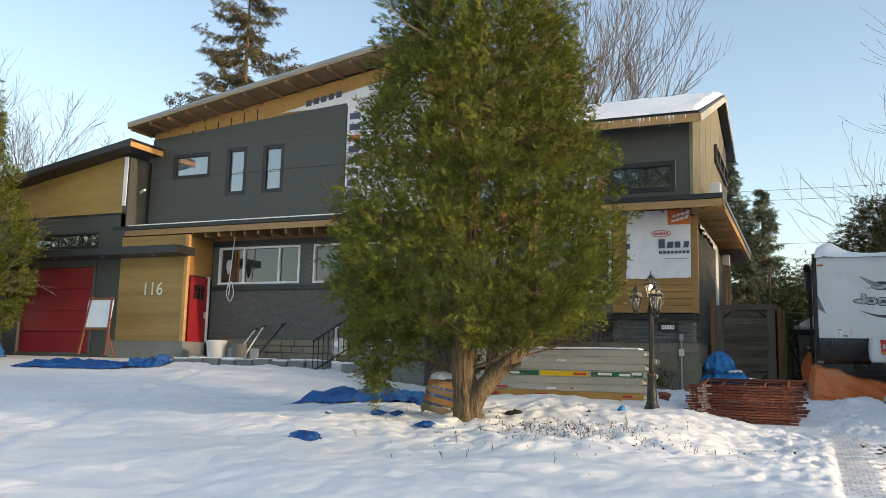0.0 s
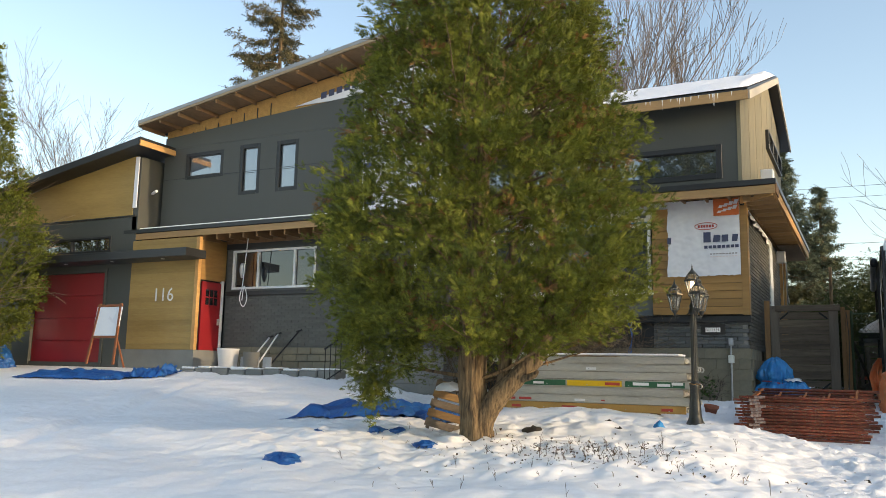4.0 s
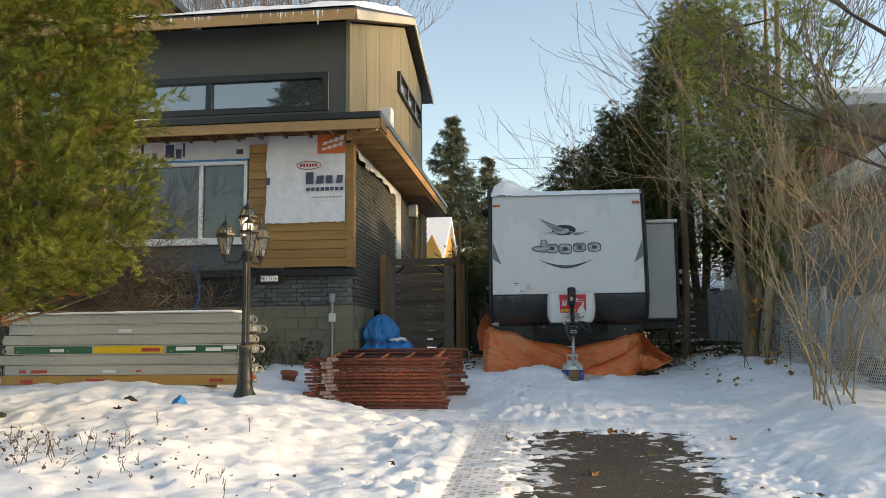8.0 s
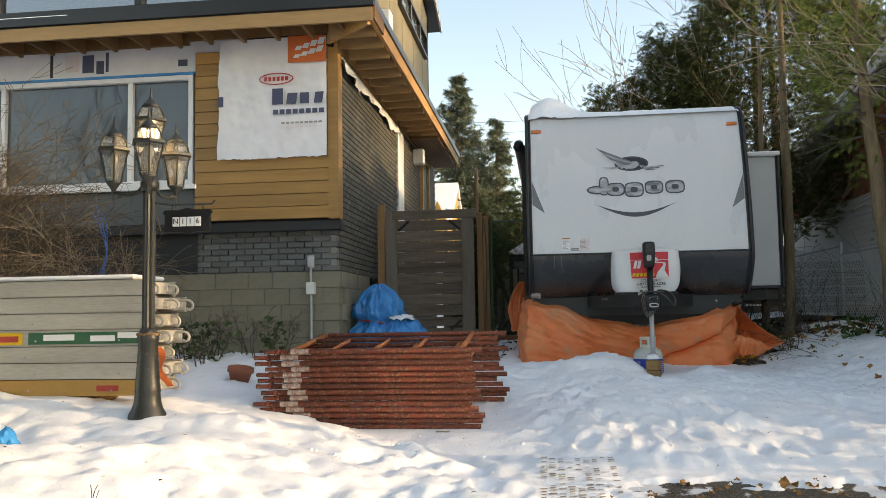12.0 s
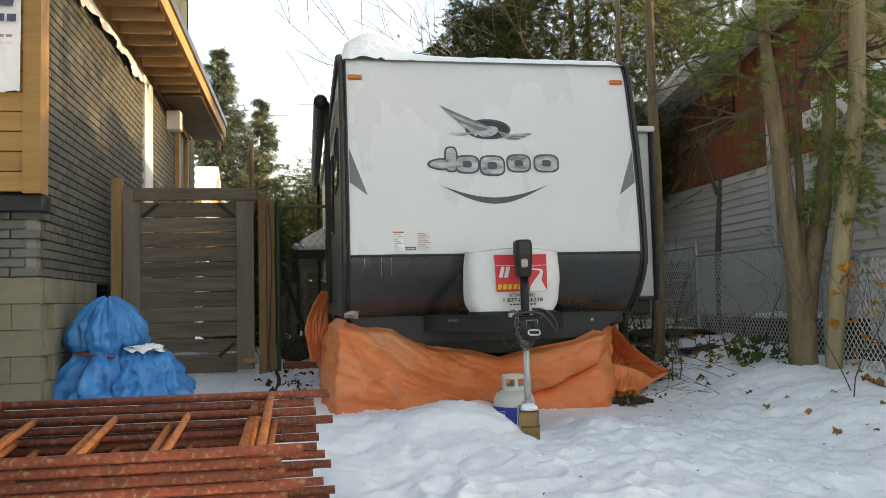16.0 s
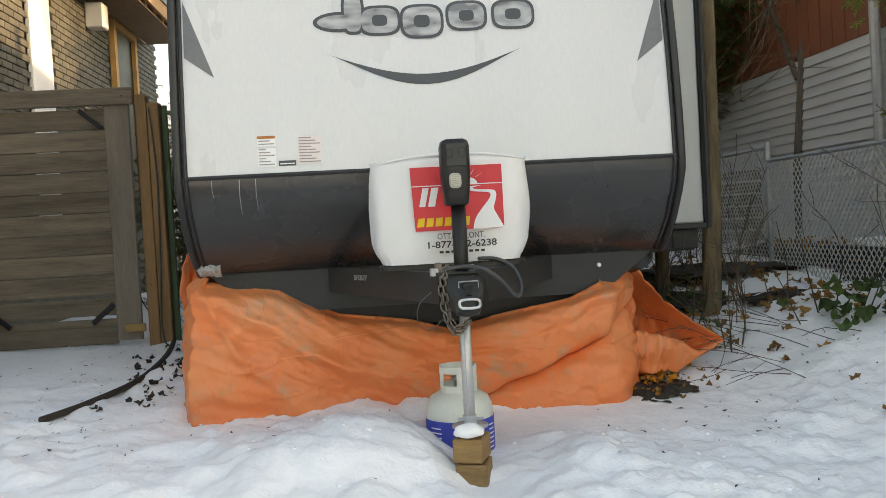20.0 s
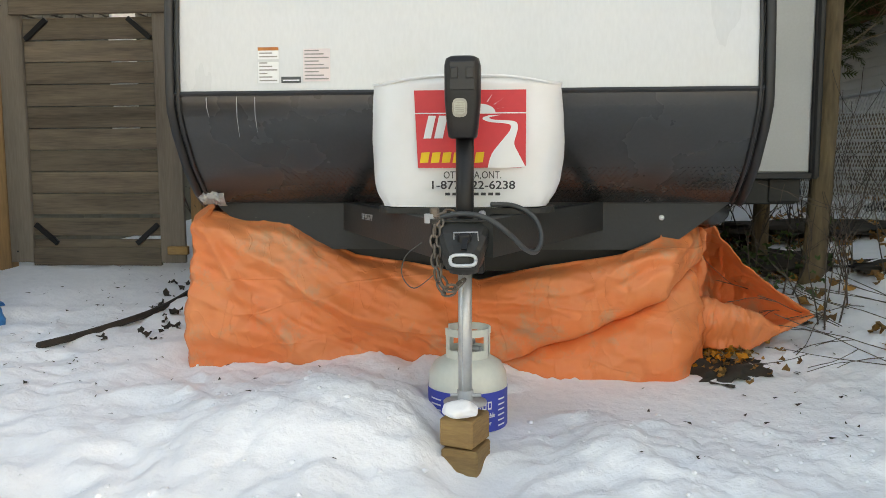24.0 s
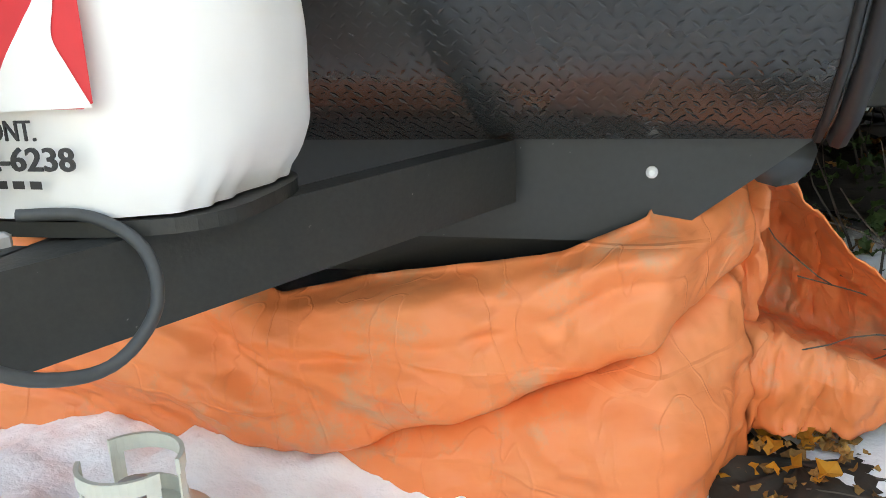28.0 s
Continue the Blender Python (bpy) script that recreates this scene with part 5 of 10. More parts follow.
for j in range(NV - 1):
    for i in range(NU):
        cf.append((j * NU + i, j * NU + (i + 1) % NU, (j + 1) * NU + (i + 1) % NU, (j + 1) * NU + i))
o = len(cv)
cv.append((1.368, 17.2, 2.25))
cf += [((NV - 1) * NU + i, (NV - 1) * NU + (i + 1) % NU, o) for i in range(NU)]
cover = part("tank_cover", (cv, cf), M["vinyl"], rv, "soft white vinyl cover with a red print", smooth=True)
part("cover_piping", tube(B(), [(*cv[(NV - 1) * NU + i % NU][:2], cv[(NV - 1) * NU + i % NU][2] + 0.003) for i in range(NU + 1)], 0.006, 6), M["vinyl"], cover)


def print_on(outline, material, name, lift=0.004, label=""):
    bm = B()
    f = bm.faces.new([bm.verts.new((x, 16.990 - lift, z)) for x, z in outline])
    bmesh.ops.triangulate(bm, faces=[f])
    bmesh.ops.recalc_face_normals(bm, faces=bm.faces)
    return part(name, bm, material, cover, label)


print_on([(1.193, 2.205), (1.580, 2.205), (1.580, 1.945), (1.565, 1.938), (1.205, 1.938)], M["print_red"], "red_print", 0.004, "red printed panel with a winding road")
def smooth_line(q, n=6):
    """A rounded line through points of the plane."""
    out = []
    p = [q[0], *q, q[-1]]
    for a, b, c, d in zip(p, p[1:], p[2:], p[3:]):
        for k in range(n):
            s = k / n
            out.append(tuple(0.5 * (2 * b[e] + (c[e] - a[e]) * s + (2 * a[e] - 5 * b[e] + 4 * c[e] - d[e]) * s * s + (3 * b[e] - a[e] - 3 * c[e] + d[e]) * s ** 3) for e in (0, 1)))
    return out + [q[-1]]


rr_ = smooth_line([(1.580, 1.940), (1.556, 1.985), (1.540, 2.02), (1.548, 2.055), (1.552, 2.082), (1.537, 2.098), (1.472, 2.103), (1.454, 2.111), (1.492, 2.119)])
rl_ = smooth_line([(1.448, 1.936), (1.462, 1.985), (1.500, 2.035), (1.522, 2.062), (1.528, 2.080), (1.515, 2.089), (1.452, 2.096), (1.430, 2.108), (1.450, 2.118)])
rb = B()
a_ = [rb.verts.new((x, 16.9845, z)) for x, z in rl_]
b_ = [rb.verts.new((x, 16.9845, z)) for x, z in rr_]
for i in range(len(a_) - 1):
    rb.faces.new((a_[i], b_[i], b_[i + 1], a_[i + 1]))
part("white_road", rb, M["vinyl"], cover)
print_on([(1.193, 2.128), (1.58, 2.128), (1.58, 2.124), (1.193, 2.124)], M["vinyl"], "print_line", 0.006)
print_on([(1.42 + 0.055 * math.cos(a), 2.128 + 0.03 * math.sin(a)) for a in [math.pi * k / 12 for k in range(13)]], M["vinyl"], "half_sun", 0.006)
for k in range(7):
    a = math.radians(18 + 24 * k)
    c, s_ = math.cos(a), math.sin(a)
    print_on([(1.42 + 0.066 * c - 0.002 * s_, 2.128 + 0.04 * s_), (1.42 + 0.066 * c + 0.002 * s_, 2.128 + 0.04 * s_), (1.42 + 0.11 * c, 2.128 + 0.07 * s_)], M["vinyl"], "sun_ray", 0.006)
# the firm's name stands as plain slanted bars
for x0, w in ((1.225, 0.026), (1.262, 0.03), (1.345, 0.026)):
    print_on([(x0, 2.04), (x0 + w, 2.04), (x0 + w + 0.018, 2.118), (x0 + 0.018, 2.118)], M["vinyl"], "white_bar", 0.0065)
for k in range(6):
    x0 = 1.212 + k * 0.038
    print_on([(x0, 1.955), (x0 + 0.029, 1.957), (x0 + 0.035, 1.993), (x0 + 0.006, 1.991)], M["yellow"], "yellow_bar", 0.0065)
mt = Matrix.Translation((1.395, 16.984, 1.912)) @ pose(0, 0, 0, 90, 0, 0)
text_mesh("OTTAWA,ONT.", 0.036, M["print_black"], mt, cover, "city_line", "", 0.0, 0.0, 0.20)
text_mesh("1-877-822-6238", 0.04, M["print_black"], Matrix.Translation((1.395, 16.984, 1.877)) @ pose(0, 0, 0, 90, 0, 0), cover, "phone_number", "", 0.0006, 0.0, 0.29)
for k in range(8):
    print_on([(1.30 + k * 0.025, 1.842), (1.317 + k * 0.025, 1.842), (1.317 + k * 0.025, 1.852), (1.30 + k * 0.025, 1.852)], M["print_black"], "print_bar", 0.006)
# tongue jack
jack = part("tongue_jack", tube(B(), [(1.375, 16.85, 1.60), (1.375, 16.85, 2.06)], 0.030, 16), M["black"], rv, "black electric tongue jack", smooth=True)
hd = B()
secs = ((2.036, 0.040), (2.042, 0.047), (2.08, 0.052), (2.16, 0.059), (2.272, 0.0595), (2.292, 0.054), (2.299, 0.040))
loops = []
for z, w in secs:
    d_ = 0.062 + (w - 0.05) * 0.6
    loops.append([hd.verts.new((1.369 + w * math.copysign(abs(math.cos(a)) ** 0.45, math.cos(a)), 16.85 + d_ * math.copysign(abs(math.sin(a)) ** 0.45, math.sin(a)), z)) for a in [2 * math.pi * k / 32 for k in range(32)]])
for p_, q_ in zip(loops, loops[1:]):
    for k in range(32):
        hd.faces.new((p_[k], p_[(k + 1) % 32], q_[(k + 1) % 32], q_[k]))
hd.faces.new(loops[0][::-1])
hd.faces.new(loops[-1])
head = part("jack_head", hd, M["black"], jack, smooth=True)
def badge(rx, rz, d, cz=2.133, cx=1.362, y=16.7815):
    """A flat rounded-square plate on the head's face."""
    bm = prism(B(), [(cx + rx * math.copysign(abs(math.cos(a)) ** 0.6, math.cos(a)), cz + rz * math.copysign(abs(math.sin(a)) ** 0.6, math.sin(a))) for a in [2 * math.pi * k / 28 for k in range(28)]], "y", y - d, y)
    return bm


part("jack_lamp", badge(0.024, 0.030, 0.006), M["lamp_rim"], head, "round work lamp")
for x in (1.335, 1.385):
    part("switch", bx(x - 0.004, x + 0.022, 16.774, 16.781, 2.225, 2.262, None, 0.003), M["rv_seal"], head)
part("lamp_lens", badge(0.018, 0.022, 0.009), M["lamp_lens"], head, "clear ribbed lens")
for k in range(5):
    part("lens_rib", bx(1.348, 1.376, 16.7708, 16.7724, 2.118 + k * 0.007, 2.121 + k * 0.007), M["lamp_rim"], head)
part("head_panel", bx(1.33, 1.41, 16.779, 16.7835, 2.19, 2.28, None, 0.002), M["rv_seal"], head)
part("jack_tube", tube(B(), [(1.375, 16.85, 1.15), (1.375, 16.85, 1.60)], 0.0235, 16), M["chrome"], jack, "bright zinc inner tube", smooth=True)
part("tube_seam", bx(1.366, 1.369, 16.825, 16.827, 1.15, 1.60), M["galv"], jack)
part("jack_foot", lathe(B(), 1.375, 16.85, [(0.075, 1.138), (0.075, 1.146), (0.03, 1.15), (0.028, 1.185)], 16), M["galv"], jack, smooth=True)
part("foot_pin", tube(B(), [(1.325, 16.84, 1.17), (1.43, 16.84, 1.17)], 0.006, 6), M["galv"], jack)


def chain(pts, parent, size=0.033):
    """Links along a line, each turned a quarter from the last."""
    n = 0
    for a, b in zip(pts, pts[1:]):
        a, b = Vector(a), Vector(b)
        k = max(1, int((b - a).length / (size * 0.95)))
        for i in range(k):
            c = a + (b - a) * (i + 0.5) / k
            m = Matrix.Translation(c) @ (b - a).to_track_quat("Z", "Y").to_matrix().to_4x4() @ Matrix.Rotation(math.pi / 2 * (n % 2), 4, "Z")
            n += 1
            loop = [m @ Vector((size * 0.36 * math.cos(q), 0, size * 0.68 * math.sin(q))) for q in [2 * math.pi * s / 10 for s in range(11)]]
            part("chain_link", tube(B(), loop, size * 0.13, 5, False), M["chain"], parent, smooth=True)


ch = part("safety_chain", lathe(B(), 1.262, 16.80, [(0.02, 1.76), (0.02, 1.79)], 8), M["galv"], rv, "rusty steel safety chain")
chain([(1.285, 16.80, 1.79), (1.278, 16.745, 1.72), (1.285, 16.715, 1.63), (1.295, 16.70, 1.575), (1.315, 16.69, 1.545), (1.345, 16.69, 1.55), (1.365, 16.70, 1.58)], ch)
chain([(1.295, 16.79, 1.78), (1.30, 16.735, 1.69), (1.305, 16.70, 1.60), (1.325, 16.68, 1.56), (1.355, 16.675, 1.565), (1.38, 16.69, 1.59)], ch)
chain([(1.28, 16.80, 1.785), (1.31, 16.80, 1.795), (1.34, 16.82, 1.79)], ch)
part("chain_hook", bx(1.262, 1.292, 16.785, 16.82, 1.775, 1.812, None, 0.006), M["chain"], ch)
cbl = [(1.26, 16.82, 1.765), (1.31, 16.79, 1.783), (1.38, 16.78, 1.792), (1.455, 16.74, 1.778), (1.525, 16.765, 1.725), (1.575, 16.82, 1.672), (1.615, 16.90, 1.655), (1.635, 16.97, 1.70), (1.61, 17.0, 1.765), (1.54, 17.0, 1.805), (1.46, 16.97, 1.812)]


def curve_pts(pts, n=6):
    """A smooth line through points."""
    out = []
    p = [Vector(pts[0]), *[Vector(q) for q in pts], Vector(pts[-1])]
    for a, b, c, d in zip(p, p[1:], p[2:], p[3:]):
        for k in range(n):
            t = k / n
            out.append(0.5 * ((2 * b) + (c - a) * t + (2 * a - 5 * b + 4 * c - d) * t * t + (3 * b - a - 3 * c + d) * t ** 3))
    out.append(p[-1])
    return out


part("cable", tube(B(), curve_pts(cbl), 0.0085, 8), M["cable"], rv, "dark grey rubber cable", smooth=True)
part("breakaway_wire", tube(B(), curve_pts([(1.24, 16.75, 1.70), (1.19, 16.72, 1.66), (1.18, 16.70, 1.60), (1.22, 16.69, 1.56), (1.28, 16.70, 1.60)]), 0.0018, 5), M["cable"], rv)
tpv = []
for i in range(12):
    for j in range(9):
        u, v = i / 11, j / 8
        tpv.append((0.15 + 0.115 * u + 0.006 * noise2(u * 5, v * 3, 2.0), 17.705 - 0.012 * abs(noise2(u * 4, v * 4, 1.7)) + 0.05 * v * v, 1.825 - 0.058 * v + 0.012 * noise2(u * 3, v * 2, 1.5)))
tpf = [(i * 9 + j, (i + 1) * 9 + j, (i + 1) * 9 + j + 1, i * 9 + j + 1) for i in range(11) for j in range(8)]
part("tape", (tpv, tpf), M["tape"], rv, "crumpled strip of silver tape holding the tarp")
for x, l in ((0.30, 0.08), (0.425, 0.16), (0.50, 0.14)):
    part("frozen_drip", tube(B(), [(x, 17.424, 2.22), (x - 0.002, 17.43, 2.22 - l * 0.5), (x + 0.002, 17.445, 2.22 - l)], [0.0022, 0.0016, 0.0006], 6), M["galv"], rv)

# wooden block under the jack, with a cap of snow
blk = thing("wood_block", 1.375, 16.80, 0.80, "stacked weathered wood blocks under the trailer jack", "wood block")
for i, (dx, dy, a, h, w) in enumerate(((0.008, 0.0, -20, 0.12, 0.066), (0.004, -0.006, -16, 0.09, 0.064), (0.0, 0.004, -22, 0.098, 0.06))):
    m = Matrix.Translation((1.375 + dx, 16.82 + dy, (0.798, 0.92, 1.012)[i])) @ pose(0, 0, 0, 0, 0, a)
    part("block", bx(-w, w, -0.075, 0.075, 0, h - 0.002, m, 0.006), M["block_wood"], blk)
sv = B()
bmesh.ops.create_icosphere(sv, subdivisions=3, radius=0.06, matrix=Matrix.Translation((1.36, 16.775, 1.135)) @ Matrix.Diagonal((1.0, 0.85, 0.55, 1)))
for v in sv.verts:
    v.co += Vector((0, 0, 1)) * 0.012 * noise2(v.co.x, v.co.y, 20) + 0.008 * Vector((noise2(v.co.z, v.co.y, 30), noise2(v.co.x, v.co.z, 30), 0))
    v.co.z = max(v.co.z, 1.12)
part("snow_cap", sv, M["snow"], blk, "small heap of snow", smooth=True)

# gas cylinder
tank = thing("propane_cylinder", 1.368, 17.218, 0.875, "white gas cylinder with a blue paper label standing in snow", "gas cylinder")
TX, TY = 1.368, 17.218
part("vessel", lathe(B(), TX, TY, [(0.10, 0.880), (0.135, 0.905), (0.15, 0.950), (0.152, 1.110), (0.148, 1.155), (0.13, 1.192), (0.09, 1.216), (0.035, 1.225)], 40), M["tank"], tank, smooth=True)
part("foot_ring", lathe(B(), TX, TY, [(0.112, 0.860), (0.116, 0.885)], 32), M["tank"], tank)
lab = B()
for i in range(40):
    a0, a1 = [math.radians(-90 + (q - 20) * 5.5) for q in (i, i + 1)]
    vs = [lab.verts.new((TX + 0.1535 * math.cos(a), TY + 0.1535 * math.sin(a), z)) for a, z in ((a0, 0.955), (a1, 0.955), (a1, 1.105), (a0, 1.105))]
    lab.faces.new(vs)
label_ob = part("label", lab, M["label_blue"], tank, "blue printed paper label", smooth=True)


def wrap_text(body_text, size, z, ang, parent, material, width):
    """Lettering bent round the cylinder."""
    ob = text_mesh(body_text, size, material, Matrix.Identity(4), parent, "lettering", "", 0.0, 0.15, width)
    for v in ob.data.vertices:
        a = math.radians(ang) + v.co.x / 0.154
        r = 0.1545 + v.co.z * 0.5
        v.co = (TX + r * math.cos(a), TY + r * math.sin(a), z + v.co.y + v.co.x * 0.0)
    return ob


wrap_text("Exchangeable", 0.026, 1.018, -68, label_ob, M["white"], 0.115)
wrap_text("Cylinder", 0.026, 0.990, -66, label_ob, M["white"], 0.07)


def wrap_patch(a0, a1, z0, z1, material, name, r=0.1545):
    bm = B()
    n = 6
    for i in range(n):
        p, q = math.radians(a0 + (a1 - a0) * i / n), math.radians(a0 + (a1 - a0) * (i + 1) / n)
        bm.faces.new([bm.verts.new((TX + r * math.cos(a), TY + r * math.sin(a), z)) for a, z in ((p, z0), (q, z0), (q, z1), (p, z1))])
    return part(name, bm, material, label_ob)


wrap_patch(-97, -95.5, 0.955, 1.105, M["white"], "label_line")
wrap_patch(-93, -91.5, 0.955, 1.105, M["white"], "label_line")
for k in range(4):
    wrap_patch(-84 + k * 8.5, -78 + k * 8.5, 1.042, 1.072, M["white"], "pale_bar")
    wrap_patch(-82.8 + k * 8.5, -79.2 + k * 8.5, 1.048, 1.066, M["label_blue"], "pale_bar_inner", 0.1552)
wrap_patch(-86, -80, 1.076, 1.082, M["print_red"], "red_bar")
for k in range(6):
    wrap_patch(-40, -24, 0.970 + k * 0.02, 0.976 + k * 0.02, M["white"], "print_line")
    wrap_patch(-150, -128, 0.970 + k * 0.02, 0.976 + k * 0.02, M["white"], "print_line")


def arc_band(a0, a1, z0, z1, r0=0.083, r1=0.087, n=16):
    """A bent strip of sheet metal."""
    bm = B()
    rings = []
    for i in range(n + 1):
        a = math.radians(a0 + (a1 - a0) * i / n)
        rings.append([bm.verts.new((TX + r * math.cos(a), TY + r * math.sin(a), z)) for r, z in ((r0, z0), (r1, z0), (r1, z1), (r0, z1))])
    for p, q in zip(rings, rings[1:]):
        for k in range(4):
            bm.faces.new((p[k], q[k], q[(k + 1) % 4], p[(k + 1) % 4]))
    bm.faces.new(rings[0][::-1])
    bm.faces.new(rings[-1])
    return bm


for a0, a1 in ((-160, -25), (5, 150)):
    col = part("collar", arc_band(a0, a1, 1.198, 1.248), M["tank"], tank, smooth=False)
    part("collar_rim", arc_band(a0, a1, 1.302, 1.330, 0.081, 0.089), M["tank"], col)
    for a in ((a0, a1 - 16, (a0 + a1) / 2 - 6) if a0 < 0 else (a0, a1 - 16)):
        part("collar_post", arc_band(a, a + 16, 1.248, 1.302, n=3), M["tank"], col)
vlv = part("valve", lathe(B(), TX, TY, [(0.02, 1.225), (0.018, 1.260), (0.03, 1.265), (0.03, 1.280), (0.012, 1.285)], 12), M["galv"], tank, "dull metal valve", smooth=True)
part("valve_outlet", tube(B(), [(TX, TY, 1.245), (TX + 0.05, TY - 0.02, 1.245)], 0.014, 8), M["galv"], vlv)


# ---- orange tarp round the trailer's front ----
def tarp_strip(path, top, bottom, count, rows, lean=0.0, seed=0.0, amp=0.03, puff=0.10, roll=False):
    """A hanging sheet along a path on plan; top and bottom give heights along it."""
    vs, fs = [], []
    for i in range(count):
        u = i / (count - 1)
        p = Vector((np.interp(u, path[0], path[1]), np.interp(u, path[0], path[2]), 0))
        q = Vector((np.interp(min(1, u + 0.02), path[0], path[1]), np.interp(min(1, u + 0.02), path[0], path[2]), 0))
        o = Vector((np.interp(max(0, u - 0.02), path[0], path[1]), np.interp(max(0, u - 0.02), path[0], path[2]), 0))
        d = (q - o).normalized()
        n = Vector((d.y, -d.x, 0))
        zt, zb = np.interp(u, *top), np.interp(u, *bottom)
        for j in range(rows):
            v = j / (rows - 1)
            z = zb + (zt - zb) * v
            bulge = puff * math.sin(math.pi * min(1, v * 0.9 + 0.1)) * (0.75 + 0.6 * noise2(u * 3 + seed, v, 1.5))
            fold = amp * noise2(u * 5 + v * 2.5 + seed, v * 1.6, 1.4, 3) + amp * 0.5 * (0.4 - abs(noise2(u * 11 - v * 4 + seed, v * 3, 1.0, 2)))
            fold += (0.35 + 0.65 * smooth(0.1, 0.3, u)) * 0.009 * (0.28 - abs(noise2(u * 26 + v * 7 + seed, v * 5 - u * 4, 1.0, 2))) + (0.35 + 0.65 * smooth(0.1, 0.3, u)) * 0.007 * (0.28 - abs(noise2(u * 34 - v * 9 + seed, v * 8 + u * 5, 1.0, 2)))
            sag = 0.0
            if roll:
                d1 = v - np.interp(u, (0.0, 0.45, 0.66, 0.77, 0.83, 0.93, 1.0), (0.02, 0.10, 0.26, 0.42, 0.54, 0.62, 0.64)) - 0.03 * noise2(u * 5, 2.0, 1.5)
                k1 = smooth(0.46, 0.72, u)
                sag += k1 * (0.15 * (1 - math.exp(-abs(d1) / (0.07 if d1 > 0 else 0.13))) - 0.085)
                z -= k1 * 0.05 * math.exp(-((d1 - 0.05) / 0.06) ** 2)
                z -= 0.03 * smooth(0.86, 1.0, v)
                sag -= 0.07 * smooth(0.80, 1.0, v) ** 2
                d2 = v - np.interp(u, (0.16, 0.35, 0.55), (0.95, 0.55, 0.35))
                sag += 0.035 * math.exp(-(d2 / 0.06) ** 2) * smooth(0.14, 0.2, u) * smooth(0.6, 0.45, u)
                d3 = v - np.interp(u, (0.16, 0.24, 0.34), (0.98, 0.45, 0.10))
                sag += 0.030 * math.exp(-(d3 / 0.07) ** 2) * smooth(0.14, 0.18, u) * smooth(0.36, 0.28, u)
                d4 = v - np.interp(u, (0.5, 0.7, 0.9), (0.72, 0.66, 0.80))
                sag += 0.022 * (1 - math.exp(-abs(d4) / 0.05)) * smooth(0.48, 0.6, u) - 0.01
            w = lean * (1 - v)
            c = p + n * (bulge + fold + w + sag)
            vs.append((c.x, c.y, z))
    fs = [(i * rows + j, (i + 1) * rows + j, (i + 1) * rows + j + 1, i * rows + j + 1) for i in range(count - 1) for j in range(rows - 1)]
    return vs, fs


tarp = thing("orange_tarp", 1.2, 17.75, 0.95, "creased orange tarp hung round the trailer's underside", "tarp")
pth = ((0.0, 0.10, 0.16, 0.5, 0.9, 1.0), (0.02, 0.03, 0.12, 1.05, 2.20, 2.33), (18.9, 18.0, 17.72, 17.80, 17.80, 18.00))
topz = ((0.0, 0.10, 0.16, 0.30, 0.42, 0.55, 0.62, 0.72, 0.84, 0.94, 1.0), (1.72, 1.80, 1.775, 1.72, 1.56, 1.51, 1.455, 1.52, 1.575, 1.70, 1.77))
botz = ((0.0, 0.10, 0.16, 0.3, 0.5, 0.75, 0.9, 1.0), (1.05, 1.0, 1.0, 1.05, 0.99, 0.955, 0.945, 0.99))
sheet_ob = part("front_sheet", tarp_strip(pth, topz, botz, 300, 64, 0.03, 0.0, 0.030, 0.07, True), M["orange"], tarp, smooth=True)
sheet_ob.modifiers.new("thick", "SOLIDIFY").thickness = 0.004


def flap_sheet(count, rows, seed):
    """A loose corner of the tarp: open pocket between an upper edge, a deep back and a rolled front lip, running to a point."""
    ss = (0.0, 0.3, 0.6, 0.8, 1.0)
    upper = ((2.34, 2.50, 2.66, 2.80, 2.95), (18.06, 18.08, 18.10, 18.08, 18.06), (1.70, 1.64, 1.46, 1.345, 1.24))
    inner = ((2.38, 2.54, 2.68, 2.80, 2.952), (18.34, 18.36, 18.32, 18.22, 18.07), (1.50, 1.45, 1.32, 1.25, 1.236))
    back = ((2.38, 2.54, 2.68, 2.81, 2.955), (18.40, 18.40, 18.34, 18.22, 18.065), (1.25, 1.21, 1.16, 1.165, 1.232))
    lip = ((2.36, 2.52, 2.66, 2.80, 2.96), (17.99, 17.98, 17.98, 18.02, 18.055), (1.325, 1.295, 1.255, 1.172, 1.23))
    hem = ((2.36, 2.50, 2.66, 2.80, 2.965), (17.99, 17.96, 17.98, 18.02, 18.05), (1.07, 1.08, 1.085, 1.145, 1.226))
    vs = []
    for i in range(count):
        s = i / (count - 1)
        key = [Vector([np.interp(s, ss, line[e]) for e in range(3)]) for line in (upper, inner, back, lip, hem)]
        line = curve_pts(key, 10)
        for j in range(rows):
            f = j / (rows - 1) * (len(line) - 1)
            k = min(int(f), len(line) - 2)
            c = line[k].lerp(line[k + 1], f - k)
            amp = 0.030 * (1 - s * 0.8)
            c += Vector((0.5 * amp * noise2(s * 9, j * 0.2 + seed, 1.0, 3), amp * noise2(s * 7 + seed, j * 0.13, 1.1, 3) + amp * 0.8 * (0.4 - abs(noise2(s * 16 + j * 0.12, seed, 1.0, 2))), amp * 0.7 * noise2(s * 6, j * 0.15 - seed, 1.3, 3)))
            vs.append(tuple(c))
    fs = [(i * rows + j, (i + 1) * rows + j, (i + 1) * rows + j + 1, i * rows + j + 1) for i in range(count - 1) for j in range(rows - 1)]
    return vs, fs


